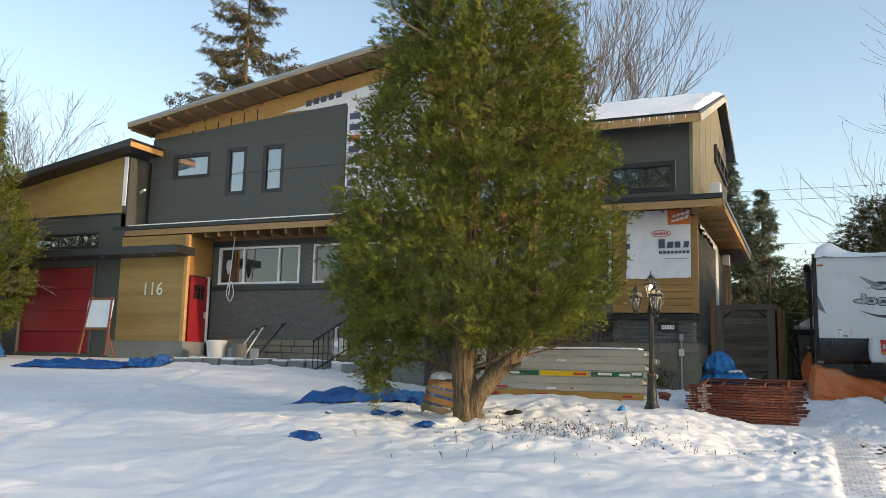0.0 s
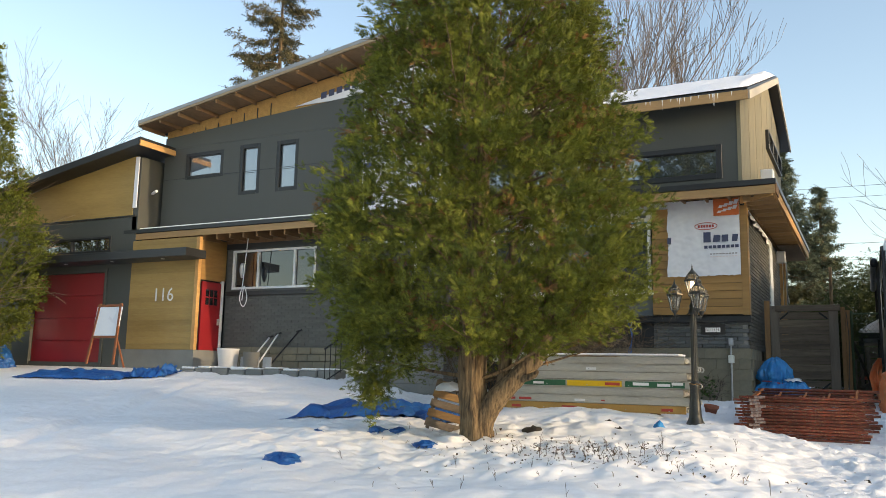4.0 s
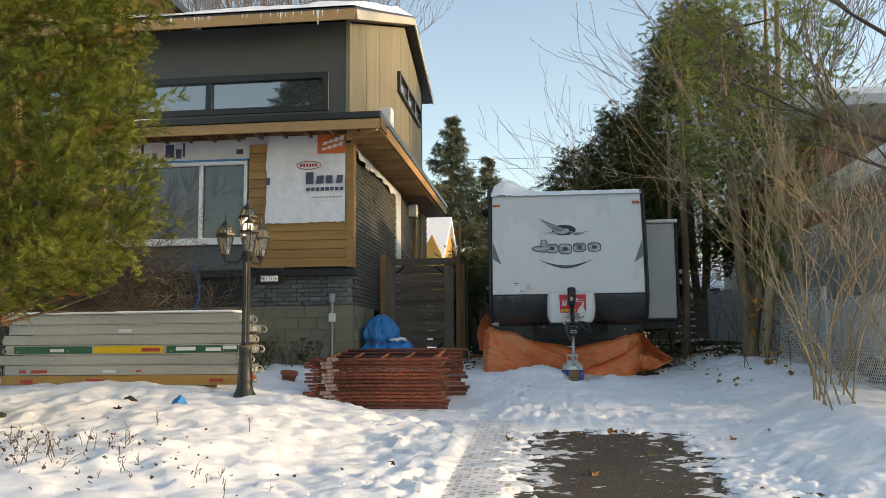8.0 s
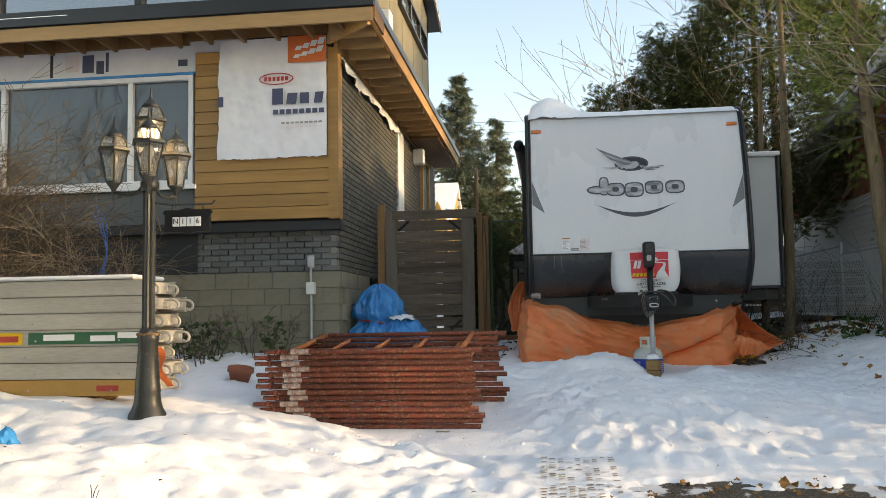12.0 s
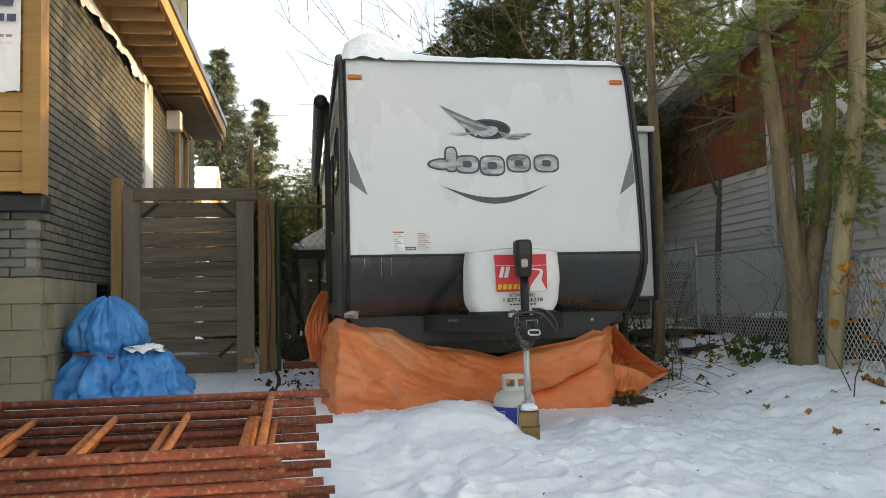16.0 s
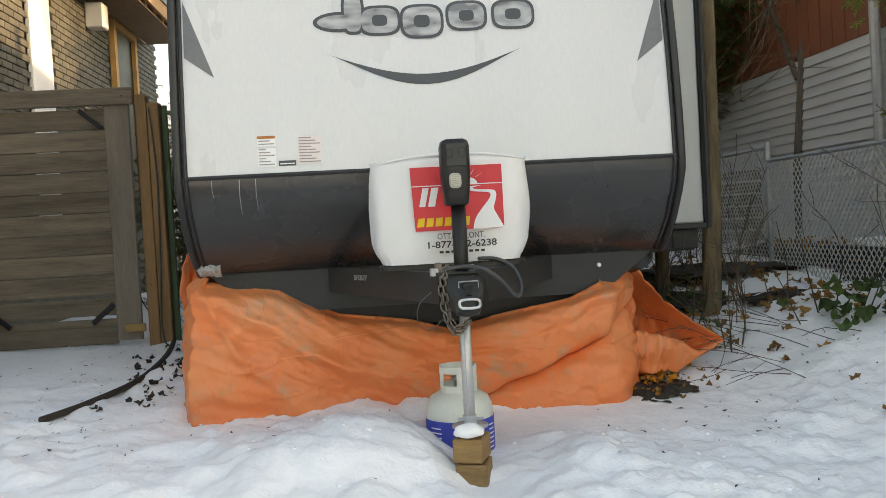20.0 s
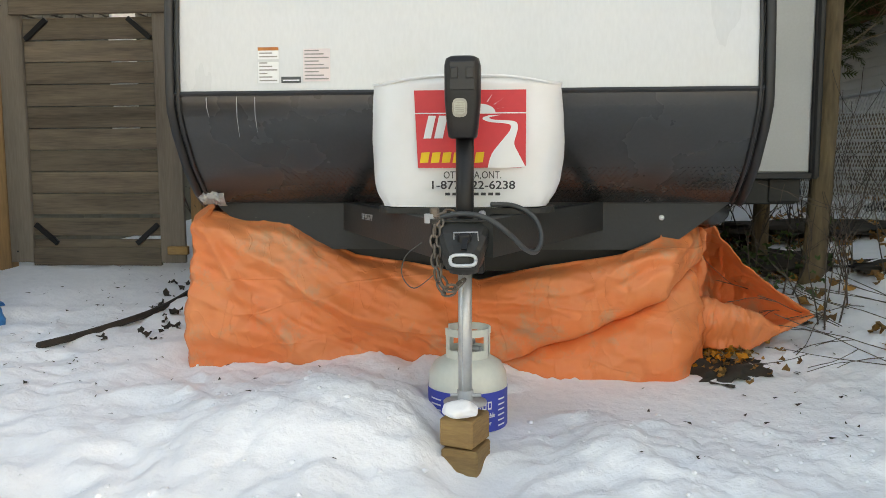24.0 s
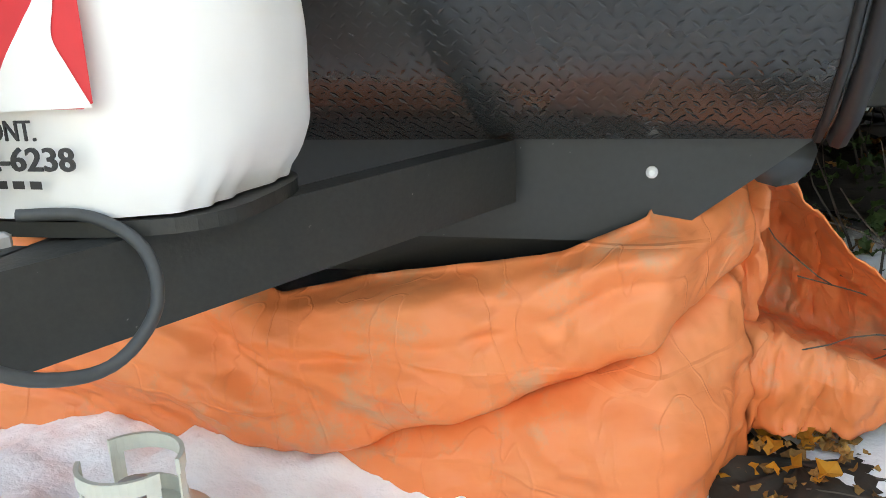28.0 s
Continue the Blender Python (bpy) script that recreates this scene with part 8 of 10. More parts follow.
part("branch_stub", trunk_mesh([(TXC + 0.50, TYC + 0.07, 1.55), (TXC + 0.68, TYC + 0.03, 1.55), (TXC + 0.80, TYC - 0.02, 1.62)], [0.06, 0.045, 0.025], 8.0, 14, 0.15), M["bark"], tk, smooth=True)
prof_big = [(1.88, 0.9), (2.12, 1.6), (2.6, 1.92), (3.2, 1.92), (4.2, 1.84), (5.0, 1.72), (5.8, 1.56), (6.6, 1.38), (7.6, 1.08), (8.8, 0.66), (9.8, 0.2)]
P, A, S, R = crown_branches(TXC + 0.14, TYC, prof_big, 6000, 16, 0.115, 11, 0.42, 0.30, 0.24, 0.36, 0.42, 5)
P2, A2, S2, R2 = crown_branches(TXC - 1.15, TYC - 0.25, [(1.30, 0.2), (1.6, 0.5), (2.2, 0.65), (2.8, 0.3)], 330, 16, 0.115, 13, 0.42, -0.1, 0.24, 0.36, 0.42, 5)
P, A, S = np.concatenate([P, P2]), np.concatenate([A, A2]), np.concatenate([S, S2])
me = sprays(P, A, S, "cedar", R)
me.materials.append(M["cedar_leaf"])
part("crown", me, M["cedar_leaf"], big, "dense yellow-green scale foliage")
P, A, S, R = crown_branches(TXC + 0.14, TYC, prof_big, 260, 12, 0.11, 17, 0.40, 0.0, 0.24, 0.5, 0.6)
me = sprays(P, A, S, "cedar", R)
me.materials.append(M["dead_leaf"])
part("dead_sprays", me, M["dead_leaf"], big, "dead brown foliage inside the crown")

bv, bf = [], []
prng = random.Random(3)
for i in range(60):
    z = prng.uniform(1.3, 6.5)
    a = prng.uniform(0, 2 * math.pi)
    limbs(bv, bf, Vector((TXC, TYC, z)), Vector((math.cos(a), math.sin(a), 0.25)).normalized(), 1.3, 0.03, 1, prng, 0.5, 0.1)
part("branchwork", (bv, bf), M["bark"], big)


def conifer(name, x, y, z0, prof, clusters, per, size, seed, label, leaf="dark_leaf", kind="cedar", stems=1, bark="bark_grey", trunk_r=0.12, droop=-0.1, spread=0.2, lobes=0.3, inner=0.3):
    t = thing(name, x, y, z0, label, "tree")
    top = prof[-1][0]
    for s in range(stems):
        dx = 0.16 * (s - (stems - 1) / 2)
        part("trunk", trunk_mesh([(x + dx * 0.4, y, z0 - 0.1), (x + dx, y + 0.03 * s, z0 + 1.2), (x + dx * 2.2, y, z0 + 3), (x + dx * 1.5, y, top - 0.3)], [trunk_r, trunk_r * 0.85, trunk_r * 0.7, 0.02], seed + s, 12, 0.08), M[bark], t, smooth=True)
    if leaf == "cedar_leaf":
        P, A, S, R = crown_branches(x, y, prof, clusters, per, size, seed, 0.4, 0.4, lobes, inner)
    else:
        P, A, S, R = crown_cloud(x, y, prof, clusters, per, size, seed, spread, droop, lobes, inner)
    me = sprays(P, A, S, kind, R)
    me.materials.append(M[leaf])
    part("crown", me, M[leaf], t)
    lrng = random.Random(seed)
    lv_, lf_ = [], []
    for k in range(46):
        h = prof[0][0] + (top - prof[0][0]) * lrng.random() ** 1.2
        a = lrng.uniform(0, 2 * math.pi)
        l = float(np.interp(h, [q[0] for q in prof], [q[1] for q in prof])) * lrng.uniform(0.8, 1.15)
        limbs(lv_, lf_, Vector((x, y, h - 0.2 * l)), Vector((math.cos(a), math.sin(a), 0.3)).normalized(), l, 0.02, 2, lrng, 0.5, 0.1, tip=0.004)
    part("branchwork", (lv_, lf_), M["twig"], t, kind="stuff")
    return t


# cedars along the neighbour's fence
t2 = thing("cedar_tree", 4.07, 17.77, 0.95, "multi-stemmed cedar with bare lower trunks by the fence", "tree")
for k, (pts, rad) in enumerate((
        ([(4.05, 17.75, 0.85), (4.05, 17.75, 1.2), (4.06, 17.75, 1.6), (4.03, 17.75, 2.1), (3.97, 17.75, 2.6), (3.955, 17.78, 3.1), (3.9, 17.85, 4.2), (3.85, 17.9, 6.5)], [0.19, 0.165, 0.16, 0.125, 0.10, 0.09, 0.07, 0.03]),
        ([(4.10, 17.78, 1.5), (4.16, 17.78, 1.95), (4.25, 17.80, 2.3), (4.34, 17.80, 2.65), (4.43, 17.82, 3.2), (4.50, 17.85, 3.8), (4.6, 18, 7.0)], [0.11, 0.12, 0.115, 0.105, 0.085, 0.07, 0.03]),
        ([(4.28, 17.58, 0.85), (4.30, 17.58, 1.3), (4.37, 17.56, 2.0), (4.46, 17.55, 2.6), (4.55, 17.52, 3.2), (4.62, 17.5, 4.0), (4.7, 17.4, 7.5)], [0.08, 0.085, 0.105, 0.11, 0.105, 0.09, 0.03]),
        ([(4.12, 17.82, 1.9), (4.17, 17.85, 2.4), (4.20, 17.9, 3.0), (4.18, 17.95, 4.2)], [0.06, 0.05, 0.045, 0.02]))):
    part("trunk", trunk_mesh([(p[0] - (0.07 if k == 2 else 0.0), p[1], p[2]) for p in pts], [r * 0.74 for r in rad], k * 3.0, 20, 0.13), M["bark_grey" if k != 2 else "bark_pale"], t2, smooth=True)
P, A, S, R = crown_branches(4.35, 17.7, [(2.4, 0.10), (2.85, 0.32), (3.2, 0.6), (3.8, 0.95), (4.6, 1.3), (6.0, 1.4), (7.5, 1.1), (9.2, 0.3)], 760, 17, 0.125, 21, 0.5, -0.45, 0.4, 0.45)
me = sprays(P, A, S, "cedar", R)
me.materials.append(M["cedar_leaf2"])
part("crown", me, M["cedar_leaf2"], t2)
bv, bf = [], []
for i in range(26):
    a, z = prng.uniform(0, 6.28), prng.uniform(3.2, 6.5)
    limbs(bv, bf, Vector((4.2, 17.8, z)), Vector((math.cos(a), math.sin(a), 0.1)).normalized(), 1.0, 0.022, 2, prng, 0.5, -0.05)
part("branchwork", (bv, bf), M["twig_dark"], t2)
t1 = thing("slender_tree", 3.31, 19.06, 1.05, "slender grey-brown cedar trunk beside the trailer", "tree")
part("trunk", trunk_mesh([(3.29, 19.05, 0.95), (3.345, 19.05, 2.0), (3.38, 19.1, 3.2), (3.44, 19.2, 7.5)], [0.075, 0.065, 0.055, 0.02], 9.0, 20, 0.14), M["bark_grey"], t1, smooth=True)
part("trunk", trunk_mesh([(3.16, 19.6, 0.95), (3.18, 19.6, 2.0), (3.25, 19.6, 5.2)], [0.06, 0.05, 0.02], 12.0, 10, 0.06), M["bark_grey"], t1, smooth=True)
P, A, S, R = crown_branches(3.5, 19.5, [(4.6, 0.2), (5.4, 0.45), (6.4, 0.55), (7.4, 0.45), (8.6, 0.15)], 130, 15, 0.10, 31, 0.45, -0.4, 0.4, 0.4)
me = sprays(P, A, S, "cedar", R)
me.materials.append(M["cedar_leaf2"])
part("crown", me, M["cedar_leaf2"], t1)
conifer("cedar_tree", 3.0, 25.8, 1.2, [(1.6, 0.9), (2.6, 1.3), (4.5, 1.25), (6.0, 0.9), (7.3, 0.2)], 1500, 14, 0.17, 41, "dark cedar behind the trailer", stems=1, spread=0.13)
conifer("cedar_tree", 1.9, 27.5, 1.2, [(1.6, 0.8), (3.0, 1.2), (5.0, 1.0), (6.7, 0.2)], 1000, 14, 0.17, 43, "dark cedar behind the trailer", stems=1, spread=0.13)
conifer("cedar_tree", 4.7, 25.0, 1.2, [(3.3, 0.7), (4.2, 1.35), (5.4, 1.7), (7.2, 1.4), (8.8, 0.8), (9.8, 0.2)], 1900, 14, 0.17, 47, "dark cedar behind the trailer", stems=2, spread=0.2, lobes=0.6)
conifer("cedar_tree", -20.3, 14.8, 1.3, [(1.7, 0.7), (2.4, 1.35), (3.4, 1.75), (4.6, 1.7), (6.0, 1.15), (7.5, 0.7), (9.0, 0.35), (9.9, 0.05)], 2600, 16, 0.14, 59, "bushy yellow-green cedar near the garage", "cedar_leaf", stems=2)
# far spruces
def whorled(name, x, y, z0, z1, top, reach, step, limbs_per, per, size, seed, label, leaf, droop=0.22, ragged=0.35):
    """A spruce: whorls of boughs that shorten upwards, each hung with sprays, with sky between them."""
    t = thing(name, x, y, z0, label, "tree")
    rng = np.random.default_rng(seed)
    part("trunk", trunk_mesh([(x, y, z0 - 0.1), (x, y, z0 + 4), (x, y, top * 0.7), (x, y, top)], [0.30, 0.24, 0.13, 0.02], seed, 12, 0.08), M["bark"], t, smooth=True)
    pts, axs, szs, bv_, bf_ = [], [], [], [], []
    z = z1
    while z < top:
        f = (top - z) / (top - z1)
        for k in range(max(4, int(limbs_per * (0.5 + 0.5 * f)))):
            a = rng.uniform(0, 2 * math.pi)
            l = max(0.25, reach * f ** 0.68 * rng.uniform(1 - ragged * 1.6, 1 + ragged * 0.6))
            h = z + rng.uniform(-0.5, 0.5) * step
            d = np.array([math.cos(a), math.sin(a), 0.0])
            s = rng.uniform(0.12, 1.0, max(4, int(per * (0.35 + 0.65 * f))))
            dz = -droop * l * np.sin(np.minimum(1.0, s) * 2.3) + 0.16 * l * s * s
            p = np.array([x, y, h]) + d * (s * l)[:, None]
            p[:, 2] += dz
            p += rng.normal(size=p.shape) * size * np.array([0.25, 0.25, 0.16])
            pts.append(p)
            axs.append(d * 0.8 + rng.normal(size=p.shape) * 0.55 + np.array([0, 0, -0.45]))
            szs.append(size * rng.uniform(0.6, 1.3, len(s)))
            o = len(bv_)
            for u in (0.0, 0.5, 1.0):
                c = np.array([x, y, h]) + d * u * l + np.array([0, 0, -droop * l * math.sin(u * 2.3) + 0.16 * l * u * u])
                w = 0.05 * (1.1 - u) * (0.4 + f)
                bv_ += [tuple(c + np.array([0, 0, w])), tuple(c + np.array([-d[1] * w, d[0] * w, -w])), tuple(c + np.array([d[1] * w, -d[0] * w, -w]))]
            for u in (0, 3):
                for q in range(3):
                    bf_.append((o + u + q, o + u + (q + 1) % 3, o + u + 3 + (q + 1) % 3, o + u + 3 + q))
        z += step
    part("branchwork", (bv_, bf_), M["bark"], t, kind="stuff")
    me = sprays(np.concatenate(pts), np.concatenate(axs), np.concatenate(szs), "spruce", rng)
    me.materials.append(M[leaf])
    part("crown", me, M[leaf], t)
    return t


whorled("spruce_tree", -29.5, 38.0, 1.4, 6.0, 25.5, 7.0, 0.92, 13, 125, 0.48, 61, "tall open spruce behind the house", "spruce_leaf")
whorled("spruce_tree", -5.2, 62.0, 1.4, 2.2, 17.4, 4.2, 0.6, 15, 110, 0.46, 67, "dense blue-green spruce beyond the back yard", "blue_spruce", 0.18, 0.2)
whorled("spruce_tree", -2.7, 63.0, 1.4, 2.2, 14.4, 3.2, 0.58, 14, 90, 0.44, 71, "dense blue-green spruce beyond the back yard", "blue_spruce", 0.18, 0.2)
conifer("cedar_tree", 0.2, 33.5, 1.3, [(1.4, 1.1), (2.6, 1.5), (3.8, 1.25), (4.6, 0.8), (5.2, 0.2)], 1200, 14, 0.2, 73, "dark rounded cedar in the back yard", spread=0.3)
conifer("cedar_tree", 2.0, 36.0, 1.3, [(1.4, 1.1), (3.0, 1.3), (4.0, 0.9), (4.7, 0.2)], 900, 14, 0.2, 79, "dark rounded cedar in the back yard", spread=0.3)


# bare trees and shrubs
def bare_tree(name, x, y, z0, h, r, seed, label, depth=4, material="twig", spread=0.5, lean=(0, 0), stems=1, kids=(3, 4), up=0.25, tip=0.004, category="tree"):
    t = thing(name, x, y, z0, label, category)
    rg = random.Random(seed)
    for s in range(stems):
        a = rg.uniform(0, 6.28)
        o = 0.0 if stems == 1 else 0.35 * rg.random()
        d = Vector((lean[0] + (0 if stems == 1 else 0.34 * math.cos(a) * rg.uniform(0.3, 1)), lean[1] + (0 if stems == 1 else 0.34 * math.sin(a) * rg.uniform(0.3, 1)), 1)).normalized()
        base = Vector((x + o * math.cos(a), y + o * math.sin(a), z0 - 0.05))
        if stems > 1:
            vs, fs = [], []
            limbs(vs, fs, base, d, h * rg.uniform(0.6, 0.8), r, depth, rg, spread, up, 4, kids, 0.62, 5, tip)
            part("stem", (vs, fs), M[material], t)
            continue
        vs, fs = [], []
        limbs(vs, fs, base, d, h * 0.55, r, 0, rg, spread, up, 8, kids, 0.62, 5, tip)
        trunk = part("trunk", (vs, fs), M[material], t)
        for k in range(rg.randint(*kids) + 5):
            f = rg.uniform(0.35, 1.0)
            c = Vector(vs[min(int(f * 5), 5) * 8]).lerp(Vector(vs[min(int(f * 5) + 1, 5) * 8]), f * 5 - int(f * 5))
            q = rg.uniform(0, 6.28)
            nd = Vector((math.cos(q) * spread, math.sin(q) * spread, 0.75)).normalized()
            lv_, lf_ = [], []
            limbs(lv_, lf_, c, nd, h * 0.36 * rg.uniform(0.7, 1.15), r * (0.62 - 0.4 * f) + tip, depth - 1, rg, spread, up, 4, kids, 0.62, 4, tip)
            part("limb", (lv_, lf_), M[material], t)
    return t


for i, (x, y, h) in enumerate(((-11.4, 40.0, 22), (-10.2, 41.0, 22), (-8.8, 40.0, 19), (-10.9, 43.0, 23))):
    bare_tree("bare_tree", x, y, 1.4, h, 0.22, 100 + i, "tall bare deciduous tree behind the house", 4, "twig_far", 0.40, stems=1, kids=(4, 5), up=0.30, tip=0.010)
bare_tree("bare_tree", -50.0, 40.0, 1.4, 19, 0.26, 120, "bare tree beyond the garage", 4, "twig_far", 0.5, kids=(4, 6), up=0.15, tip=0.009)
for i, (x, y, h, n) in enumerate(((3.70, 13.6, 2.7, 5), (4.10, 14.6, 2.9, 6), (4.30, 12.7, 2.8, 5), (4.30, 15.6, 3.0, 5), (3.9, 13.0, 2.5, 5))):
    bare_tree("bare_shrub", x, y, ground_z(x, y), h, 0.0105, 140 + i, "tan bare shrub stems along the fence", 3, "twig_tan", 0.5, stems=n, kids=(2, 4), up=0.12, tip=0.0024, category="shrub")
tr = thing("bare_tree", 5.3, 13.2, 0.9, "bare tree whose long limbs reach over the drive", "tree")
rg = random.Random(77)
for name_, p_, d_, l_, r_, up_, steps_ in (
        ("trunk", (5.3, 13.2, 0.8), (-0.12, 0.05, 1), 4.4, 0.085, 0.2, 5),
        ("limb", (5.1, 13.3, 3.3), (-0.85, 0.5, 0.42), 2.5, 0.030, 0.12, 7),
        ("limb", (5.15, 13.3, 3.0), (-0.75, 0.8, 0.35), 2.0, 0.026, 0.12, 7),
        ("limb", (5.2, 13.2, 3.9), (-0.55, 0.5, 0.8), 2.6, 0.030, 0.12, 7),
        ("limb", (5.15, 13.2, 3.6), (-0.30, 0.35, 1.0), 3.0, 0.018, 0.15, 7)):
    vs, fs = [], []
    limbs(vs, fs, Vector(p_), Vector(d_).normalized(), l_, r_, 3, rg, 0.46, up_, 7, (4, 6), 0.62, steps_, 0.003)
    part(name_, (vs, fs), M["twig_dark"], tr)
for i, (x, y, h) in enumerate(((5.9, 22.7, 11.0), (6.9, 23.8, 12.0))):
    bare_tree("bare_tree", x, y, 1.2, h, 0.06, 180 + i, "thin bare tree behind the trailer", 4, "twig_far", 0.55, kids=(3, 5), up=0.15, tip=0.0045)
for i, (x, y, h, n) in enumerate(((2.6, 24.6, 4.7, 4), (3.5, 24.2, 5.6, 6))):
    bare_tree("bare_shrub", x, y, 1.2, h, 0.02, 420 + i, "tangle of brown vine stems over the hedge", 3, "twig", 0.6, stems=n, kids=(3, 4), up=0.05, tip=0.0042, category="shrub")
# unseen bare trees added east of the drive's street end to thin low sunlight
for i, (x, y, h) in enumerate(((13.0, 5.9, 7.0), (13.8, 8.2, 6.6))):
    bare_tree("bare_tree", x, y, 0.7, h, 0.10, 190 + i, "unseen bare tree added to thin the low sunlight", 4, "twig_far", 0.6, kids=(4, 6), up=0.12, tip=0.008)
# shrub in front of the big window, brown and arching
for i, (x, y, h, n) in enumerate(((-4.95, 15.3, 2.1, 26), (-5.8, 15.6, 2.3, 28), (-4.3, 15.4, 1.5, 18), (-6.6, 15.7, 2.25, 18))):
    bare_tree("bare_shrub", x, y, 1.05, h, 0.0085, 200 + i, "dense brown bare shrub before the window", 3, "twig_bush" if i != 2 else "twig", 0.75, stems=n, kids=(3, 5), up=-0.10, tip=0.0022, category="shrub")
rope_ = thing("blue_rope", -3.62, 15.25, 1.9, "frayed blue rope hanging in the bare shrub", "rope")
for dx in (0.0, 0.022, -0.02):
    part("strand", tube(B(), curve_pts([(-3.66 + dx * 2, 15.2, 2.62 - abs(dx) * 3), (-3.60 + dx, 15.2 + dx, 2.45), (-3.57, 15.22, 2.2), (-3.60 - dx, 15.2, 2.0), (-3.55 - dx * 2, 15.2, 1.86 + dx * 4)]), 0.0048, 5), M["blue_deep"], rope_)
# dry weeds in the snow
wv, wf = [], []
rg = random.Random(9)
for i in range(110):
    k = rg.random()
    x, y = (rg.gauss(-2.7, 0.75), rg.gauss(10.0, 0.45)) if k < 0.75 else (rg.uniform(-5.5, -1.2), rg.uniform(8.3, 11.5))
    limbs(wv, wf, Vector((x, y, ground_z(x, y) - 0.02)), Vector((rg.gauss(0, 0.3), rg.gauss(0, 0.3), 1)).normalized(), rg.uniform(0.03, 0.14), 0.004, 1, rg, 0.7, 0.1, 3, (2, 5), 0.5, 3, 0.0018)
tagged(part("dry_weeds", (wv, wf), M["weed"]), "dry brown weed stalks poking through snow", "weeds", kind="stuff")


def leaf_scatter(name, pts, size, material, label, seed, kind="stuff", tilt=0.5):
    rg = random.Random(seed)
    vs, fs = [], []
    for x, y, z in pts:
        m = Matrix.Translation((x, y, z)) @ Euler((rg.gauss(0, tilt), rg.gauss(0, tilt), rg.uniform(0, 6.28))).to_matrix().to_4x4()
        s = size * rg.uniform(0.5, 1.3)
        o = len(vs)
        ol_ = [(0, 0, 0)]
        for k in range(10):
            r = s * (1.0 if k % 2 == 0 else 0.72) * rg.uniform(0.6, 1.1) * (0.8 if k in (4, 6) else 1.0)
            a = math.pi * 2 * k / 10
            ol_.append((r * math.cos(a), r * math.sin(a), s * (0.30 * math.sin(a * 2 + x * 40) + (0.15 if k % 2 == 0 else -0.08))))
        vs += [tuple(m @ Vector(c)) for c in ol_]
        fs += [(o, o + 1 + k, o + 1 + (k + 1) % 10) for k in range(10)]
    return tagged(part(name, (vs, fs), M[material]), label, "leaves", kind=kind)


wl2 = [(x, y, ground_z(x, y) + rg.uniform(0.02, 0.12)) for x, y in [(rg.gauss(-2.7, 0.75), rg.gauss(9.95, 0.4)) for _ in range(330)]]
leaf_scatter("dry_leaves", wl2, 0.017, "weed", "small dry brown leaves on weeds and snow", 1)
fl_ = []
for _ in range(110):
    x, y = rg.uniform(0.8, 2.4), rg.choice((rg.uniform(8.0, 13.0), rg.gauss(12.75, 0.15)))
    fl_.append((x, y, max(ground_z(x, y), drive_z(y)) + 0.012))
for x, y in ((0.60, 12.42), (0.62, 12.46), (0.57, 12.40)):
    fl_.append((x, y, ground_z(x, y) + 0.05))
leaf_scatter("fallen_leaves", fl_, 0.020, "leaf_litter", "small brown leaf scraps on the wet asphalt", 2, tilt=0.2)
fl_ = [(x, y, max(ground_z(x, y), drive_z(y)) + 0.014) for x, y in ((1.82, 11.9), (1.30, 11.1), (2.62, 12.5), (2.95, 12.6), (0.62, 12.42), (1.05, 13.0), (1.72, 12.95), (1.78, 12.9), (1.6, 12.97), (1.9, 10.3), (1.2, 9.7), (2.2, 9.2))]
leaf_scatter("fallen_leaves", fl_, 0.062, "leaf_litter", "large brown maple leaves lying flat on the drive", 12, tilt=0.15)
soil_ = lump(2.53, 17.90, ground_z(2.53, 17.90) - 0.03, 0.21, 0.20, 0.05, 6.0, 0.45, None, 40, 10)
tagged(part("bare_soil", soil_, M["soil"], smooth=True), "patch of dark soil bare of snow beside the tarp", "soil", kind="stuff")
fl_ = [(rg.gauss(2.52, 0.09), rg.gauss(17.92, 0.08)) for _ in range(22)]
leaf_scatter("yellow_leaves", [(x, y, ground_z(x, y) + rg.uniform(0.03, 0.06)) for x, y in fl_], 0.033, "leaf_yellow", "large yellow maple leaves on dark soil", 33)
fl_ = [(rg.gauss(2.56, 0.11), rg.gauss(17.88, 0.12), 1.0) for _ in range(80)]
leaf_scatter("fallen_leaves", [(x, y, ground_z(x, y) + rg.uniform(0.015, 0.05)) for x, y, _ in fl_], 0.022, "leaf_litter", "yellow-brown leaves heaped by the tarp", 3)
fl_ = [(rg.uniform(3.2, 4.4), rg.uniform(15.0, 20.0)) for _ in range(55)]
leaf_scatter("fallen_leaves", [(x, y, ground_z(x, y) + rg.uniform(0.0, 0.03)) for x, y in fl_], 0.045, "leaf_litter", "scattered brown leaves along the fence", 4)
fl_ = [(rg.gauss(4.15, 0.16), rg.uniform(16.2, 17.2), rg.uniform(1.05, 2.1)) for _ in range(40)]
leaf_scatter("yellow_leaves", fl_, 0.05, "leaf_yellow", "yellow leaves still hanging on thin stems", 5)
for i, (x, y, h, n) in enumerate(((4.0, 16.6, 1.3, 7), (3.75, 18.3, 0.7, 6), (3.5, 18.9, 0.8, 8), (3.2, 18.5, 0.6, 7))):
    bare_tree("bare_shrub", x, y, ground_z(x, y), h, 0.005, 230 + i, "thin bare stems in snow by the fence", 2, "twig_dark", 0.5, stems=n, kids=(1, 3), up=0.1, tip=0.002, category="shrub")
